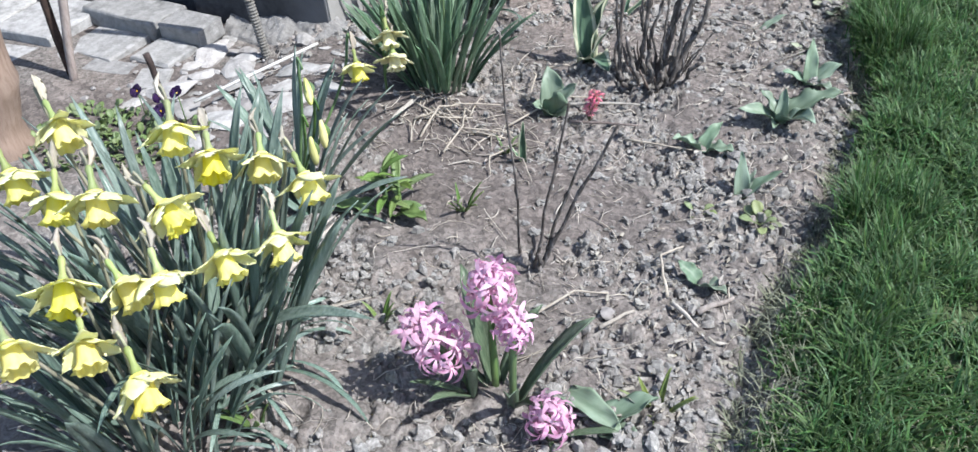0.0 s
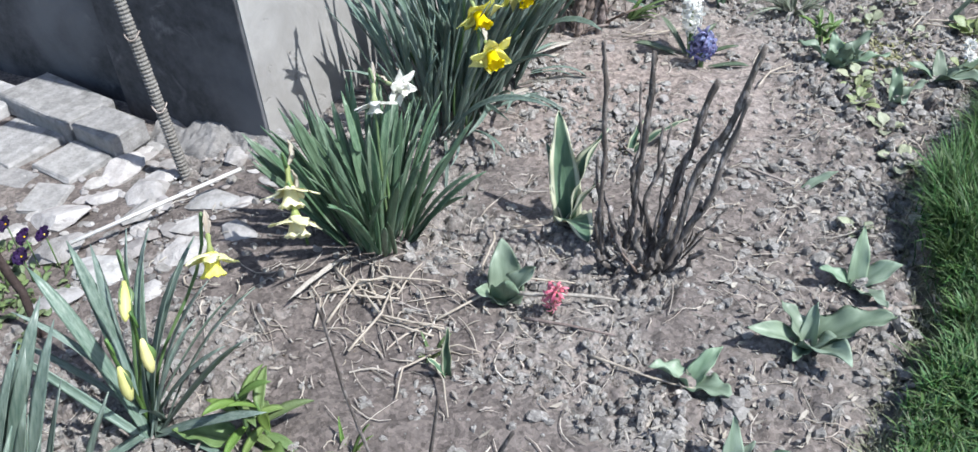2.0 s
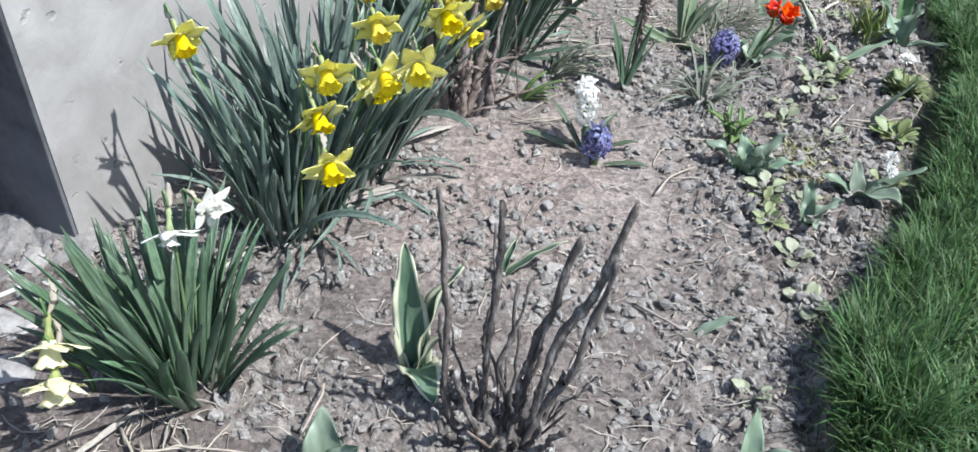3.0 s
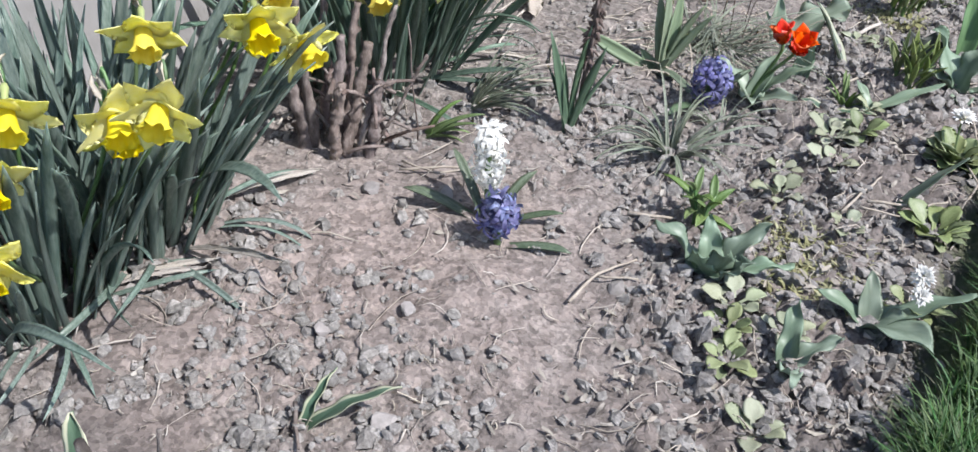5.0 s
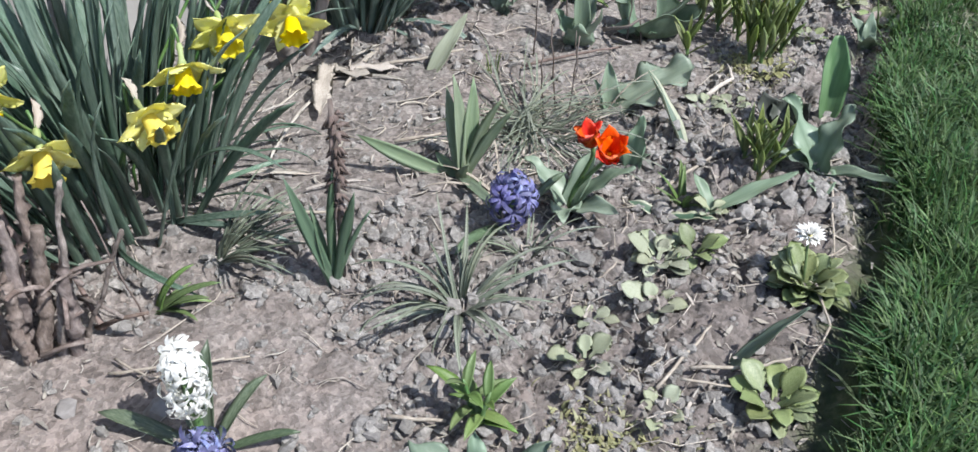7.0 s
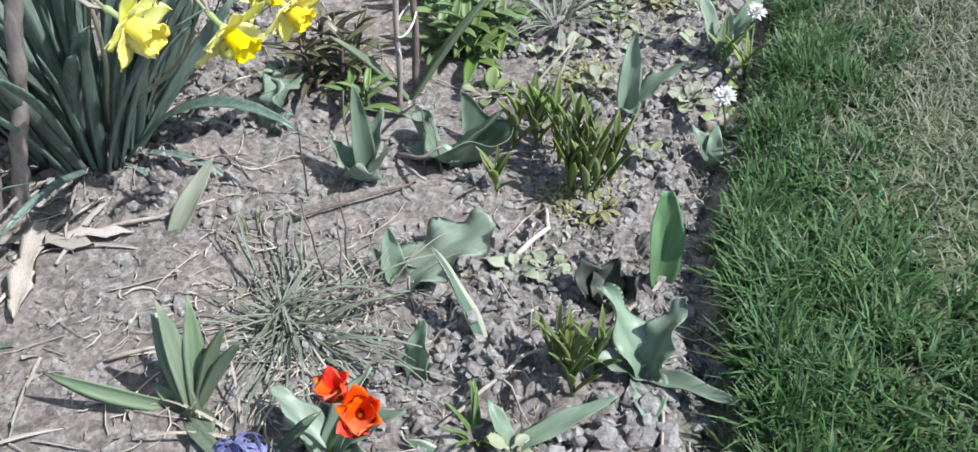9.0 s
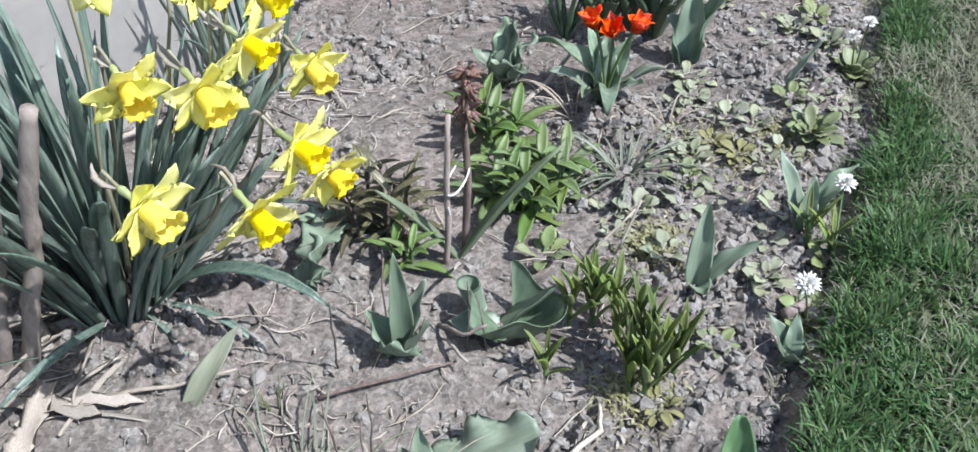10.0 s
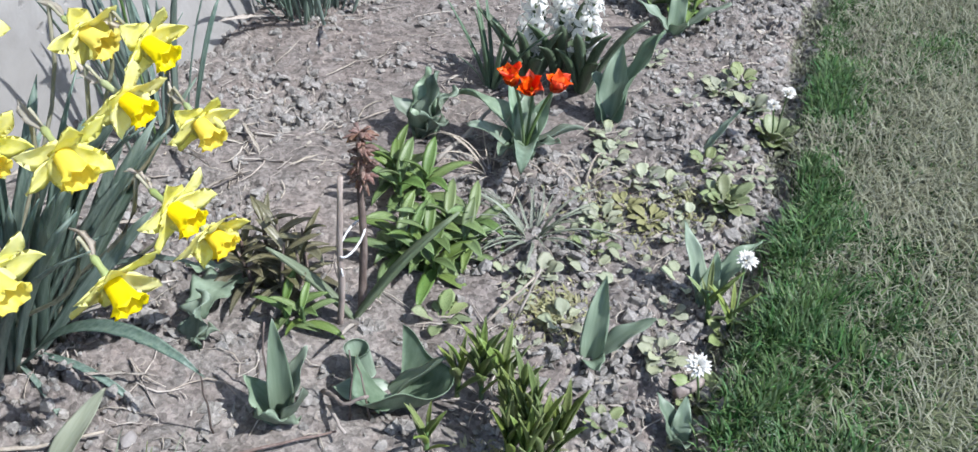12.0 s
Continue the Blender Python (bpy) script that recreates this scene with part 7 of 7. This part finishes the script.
def staked_plant():
    """Two stakes tied with string, a withered head, and two leek-like leaves."""
    random.seed(170)
    root = thing("staked_plant", -0.515, 3.61, "withered flower stalk tied with white string to a thin stake", "garden stake")
    part("stake", mesh_of("stake", *cane_data((-0.008, -0.02, -0.02), (0.004, -0.004, 0.245), 0.0046, 0.0042, 8, 0.006, 0), CANE), root, label="thin grey wooden stake")
    part("stalk", mesh_of("stalk", *cane_data((0.004, 0.022, -0.02), (0.010, 0.038, 0.27), 0.0062, 0.0040, 8, 0.006, 0), BROWNCANE), root, label="dry brown stalk")
    head = []
    for k in range(90):
        c = Vector((0.010, 0.038, rnd(0.215, 0.29)))
        d = Vector((rnd(-1, 1), rnd(-1, 1), rnd(-0.5, 0.8))).normalized()
        head.append(tube_data([c, c + d * rnd(0.008, 0.016), c + d * rnd(0.017, 0.024) + Vector((0, 0, -0.004))], [0.0015, rnd(0.0022, 0.0048), 0.0012], 5, 0.3))
    part("withered_head", mesh_of("withered_head", *join_data(*head), HEADBROWN), root, label="withered red-brown flower head")["kind"] = "stuff"
    loop = [Vector((0.004 + 0.012 * math.cos(a), 0.012 + 0.028 * math.sin(a), 0.135 + 0.012 * math.sin(a))) for a in np.linspace(0, 6.28, 18)]
    part("string", mesh_of("string", *tube_data(loop, [0.0016] * 18, 5), STRING), root, label="white string")
    part("string", mesh_of("string", *tube_data([(0.0, -0.014, 0.124), (0.001, -0.016, 0.105), (0.006, -0.02, 0.094)], [0.0014] * 3, 5), STRING), root, label="loose end of white string")
    for az, tilt, ln in ((28, 34, 0.24), (205, 36, 0.17)):
        part("leaf", leaf_mesh("fleshy_leaf", IRISLEAF, ln, 0.019, w_lance, 0, 8, 1.5, 0.9, n=8, thick=0.004), root, turned(az, tilt, (0.004, 0.0, -0.005)))
    part("old_leaf", random.choice(DRY_STRAPS), root, turned(-70, 40, (0.015, -0.01, 0), 0.11), "limp pale leaf")


staked_plant()


# thin bare stalks that stand in the grey grass and beside the tulips
random.seed(175)
for x, y, h in ((-0.46, 3.22, 0.15), (-0.44, 3.24, 0.12), (-0.475, 3.20, 0.11), (-0.43, 3.20, 0.14), (-0.56, 3.36, 0.13), (-0.53, 3.43, 0.12), (-0.395, 3.46, 0.09), (-0.42, 3.45, 0.10), (-0.75, 2.58, 0.2)):
    upright("dry_stalk", (x, y, gz(x, y) - 0.01), (x + rnd(-0.02, 0.03), y + rnd(-0.02, 0.02), h), 0.0016, 0.0010, BROWNCANE, "thin bare dry stalk standing in the soil", "stalk", 0.2, 5, 6, 0.006)["group"] = "dry stalks"


# ---- loose twigs and dead leaves ----
def twig(pts, r, mat, label, name="twig", group="twigs on the soil"):
    x, y = pts[0][0], pts[0][1]
    z = gz(x, y)
    P = [Vector((px - x, py - y, gz(px, py) - z + h)) for px, py, h in pts]
    fine = []
    for i in range(len(P) - 1):
        for k in range(4):
            s = k / 4
            fine.append(P[i].lerp(P[i + 1], s) + Vector((rnd(-1, 1), rnd(-1, 1), rnd(-0.3, 0.6))) * r * 0.5)
    fine.append(P[-1])
    rad = [r * (1 - 0.5 * i / len(fine)) for i in range(len(fine))]
    return solid(name, mesh_of(name, *tube_data(fine, rad, 6, 0.12), mat), label, "twig", Matrix.Translation((x, y, z)), group)


random.seed(180)
TW = "thin dry pale twig lying on the soil"
twig(((-0.62, 1.47, 0.012), (-0.545, 1.60, 0.02), (-0.46, 1.63, 0.012)), 0.0024, STRAW, TW)
twig(((-0.80, 1.50, 0.010), (-0.70, 1.44, 0.018), (-0.60, 1.46, 0.010)), 0.0026, STRAW, TW)
twig(((-0.78, 1.40, 0.01), (-0.77, 1.48, 0.03), (-0.72, 1.53, 0.012)), 0.0026, STRAW, TW)
twig(((-0.82, 1.45, 0.01), (-0.74, 1.51, 0.022), (-0.66, 1.55, 0.01)), 0.0022, STRAW, TW)
twig(((-0.71, 1.36, 0.01), (-0.70, 1.44, 0.024), (-0.73, 1.52, 0.01)), 0.0024, STRAW, TW)
twig(((-0.84, 1.51, 0.008), (-0.76, 1.46, 0.02), (-0.70, 1.49, 0.008)), 0.0026, STRAW, TW)
twig(((-0.64, 1.70, 0.01), (-0.62, 1.66, 0.02), (-0.615, 1.60, 0.01)), 0.0024, STRAW, TW)
twig(((-0.62, 1.72, 0.01), (-0.57, 1.74, 0.015)), 0.0024, STRAW, TW)
twig(((-0.52, 1.55, 0.035), (-0.43, 1.60, 0.02), (-0.38, 1.62, 0.01)), 0.0034, DRYLEAF, TW)
twig(((-0.50, 1.53, 0.008), (-0.36, 1.55, 0.01)), 0.003, BROWNCANE, TW)
twig(((-0.38, 1.50, 0.006), (-0.28, 1.49, 0.01), (-0.22, 1.50, 0.006)), 0.0024, STRAW, TW)
twig(((-0.20, 1.08, 0.006), (-0.23, 1.16, 0.02), (-0.20, 1.20, 0.01)), 0.003, STRAW, TW)
twig(((-0.19, 1.07, 0.006), (-0.14, 1.02, 0.012)), 0.004, DRYLEAF, TW)
twig(((-0.28, 0.98, 0.006), (-0.24, 1.03, 0.008)), 0.0042, DRYLEAF, TW)
twig(((-0.39, 0.98, 0.006), (-0.34, 1.04, 0.014), (-0.29, 1.06, 0.006)), 0.0026, STRAW, TW)
twig(((-0.72, 2.49, 0.006), (-0.66, 2.52, 0.012), (-0.58, 2.58, 0.008)), 0.0022, STRAW, TW)
twig(((-0.73, 2.51, 0.006), (-0.66, 2.50, 0.012), (-0.60, 2.56, 0.016)), 0.002, STRAW, TW)
twig(((-0.37, 2.36, 0.006), (-0.36, 2.42, 0.014), (-0.33, 2.48, 0.008)), 0.0026, STRAW, TW)
twig(((-0.36, 2.42, 0.01), (-0.31, 2.44, 0.01)), 0.002, STRAW, TW)
twig(((-0.385, 2.57, 0.006), (-0.32, 2.59, 0.008)), 0.003, STRAW, TW)
twig(((-0.125, 2.72, 0.01), (-0.105, 2.78, 0.02), (-0.095, 2.83, 0.014)), 0.0024, STRAW, TW)
twig(((-0.10, 2.76, 0.014), (-0.03, 2.80, 0.012), (0.0, 2.82, 0.02)), 0.0026, STRAW, TW)
twig(((-0.105, 2.74, 0.014), (-0.05, 2.76, 0.012)), 0.002, STRAW, TW)
twig(((-0.79, 3.20, 0.008), (-0.72, 3.24, 0.012), (-0.66, 3.29, 0.016)), 0.0032, STRAW, TW)
twig(((-0.245, 3.33, 0.006), (-0.22, 3.39, 0.014), (-0.235, 3.43, 0.008)), 0.0042, DRYLEAF, TW)
twig(((-0.24, 3.06, 0.006), (-0.18, 3.17, 0.016), (-0.12, 3.22, 0.008)), 0.0026, STRAW, TW)
twig(((0.0, 2.95, 0.01), (0.03, 2.88, 0.03), (0.02, 2.82, 0.02)), 0.002, STRAW, TW)
twig(((-0.02, 3.17, 0.006), (0.01, 3.02, 0.01)), 0.0022, STRAW, TW)
twig(((-0.30, 3.70, 0.006), (-0.285, 3.74, 0.07)), 0.0024, DRYLEAF, TW)
twig(((-0.34, 3.66, 0.006), (-0.29, 3.73, 0.06)), 0.0026, STRAW, TW)
twig(((-0.47, 3.47, 0.01), (-0.42, 3.44, 0.04), (-0.39, 3.45, 0.06)), 0.0036, CANE, TW)
twig(((-0.45, 3.45, 0.01), (-0.40, 3.41, 0.03)), 0.003, CANE, TW)
twig(((-0.55, 3.30, 0.01), (-0.48, 3.36, 0.015), (-0.42, 3.42, 0.012)), 0.0028, BROWNCANE, TW)
twig(((-0.06, 3.66, 0.01), (-0.03, 3.72, 0.012)), 0.009, CANE, TW)
twig(((-0.58, 4.0, 0.01), (-0.55, 4.10, 0.04), (-0.54, 4.16, 0.06)), 0.005, DRYLEAF, TW)
twig(((-0.09, 1.72, 0.006), (-0.02, 1.74, 0.012), (0.03, 1.80, 0.01)), 0.005, CANE, TW)
twig(((-0.30, 2.05, 0.006), (-0.22, 2.02, 0.01)), 0.003, CANE, TW)
twig(((-0.15, 1.06, 0.006), (-0.10, 1.10, 0.01)), 0.006, CANE, TW)
twig(((-0.55, 2.05, 0.006), (-0.50, 2.00, 0.008)), 0.003, BROWNCANE, TW)
twig(((-0.71, 2.70, 0.01), (-0.69, 2.78, 0.02), (-0.70, 2.84, 0.012)), 0.0046, DRYLEAF, TW)
twig(((-0.70, 2.80, 0.01), (-0.62, 2.84, 0.012)), 0.003, STRAW, TW)
twig(((-0.64, 3.02, 0.006), (-0.58, 3.06, 0.012)), 0.003, STRAW, TW)


for k in range(16):
    # old curled roots and straws round the white daffodils
    x, y, a = rnd(-0.86, -0.55), rnd(1.38, 1.60), rnd(0, 360)
    bend = rnd(-50, 50)
    px, py = x + 0.05 * math.cos(radians(a)), y + 0.05 * math.sin(radians(a))
    ln = rnd(0.02, 0.06)
    twig(((x, y, 0.006), (px, py, rnd(0.012, 0.024)), (px + ln * math.cos(radians(a + bend)), py + ln * math.sin(radians(a + bend)), 0.008)), rnd(0.0012, 0.0021), STRAW, "thin curled straw lying on dark crusted soil")


WIDE_STRAPS = [leaf_mesh("dry_leaf", DRYLEAF, 1.0, rnd(0.14, 0.22), w_strap, rnd(0, 6), rnd(5, 25), 1.4, rnd(0.2, 0.7), 0.25, 2.5, rnd(-40, 40), 10, 0.012) for _ in range(4)]


def dead_leaf(x, y, az, length, tilt, label="limp straw-coloured dead leaf lying on the soil", pool=DRY_STRAPS):
    ob = solid("dead_leaf", random.choice(pool), label, "dead leaf", turned(az, tilt, (x, y, gz(x, y) + 0.006), length), "dead leaves on the soil")
    return ob


dead_leaf(-0.80, 3.13, 100, 0.16, 82)
dead_leaf(-0.83, 3.16, 160, 0.14, 84)
dead_leaf(-0.79, 3.17, 20, 0.12, 84)
dead_leaf(-0.86, 3.12, 70, 0.15, 82)
dead_leaf(-0.83, 3.08, -80, 0.17, 80)
dead_leaf(-0.72, 3.0, -70, 0.12, 82)
dead_leaf(-0.75, 3.35, 20, 0.10, 80)
dead_leaf(-0.72, 3.40, -30, 0.09, 82)
dead_leaf(-0.80, 2.95, 150, 0.14, 82)
dead_leaf(-0.70, 2.87, 40, 0.11, 76)
dead_leaf(-0.65, 2.9, 10, 0.07, 80)
dead_leaf(-0.39, 0.86, 50, 0.08, 78)
dead_leaf(-0.30, 0.80, 10, 0.09, 80)
dead_leaf(-0.33, 0.77, -50, 0.07, 80)
dead_leaf(-0.95, 3.62, 30, 0.14, 80)
dead_leaf(-0.9, 3.72, 60, 0.12, 80)
dead_leaf(-0.88, 3.85, 20, 0.12, 82)
dead_leaf(-0.95, 3.95, -40, 0.12, 82)
for x, y, az, ln in ((-0.868, 3.185, -62, 0.17), (-0.84, 3.165, 25, 0.11), (-0.90, 3.14, 15, 0.13), (-0.885, 3.21, 150, 0.12)):
    dead_leaf(x, y, az, ln, 82, "broad curled straw-coloured dead leaf lying on the soil", WIDE_STRAPS)
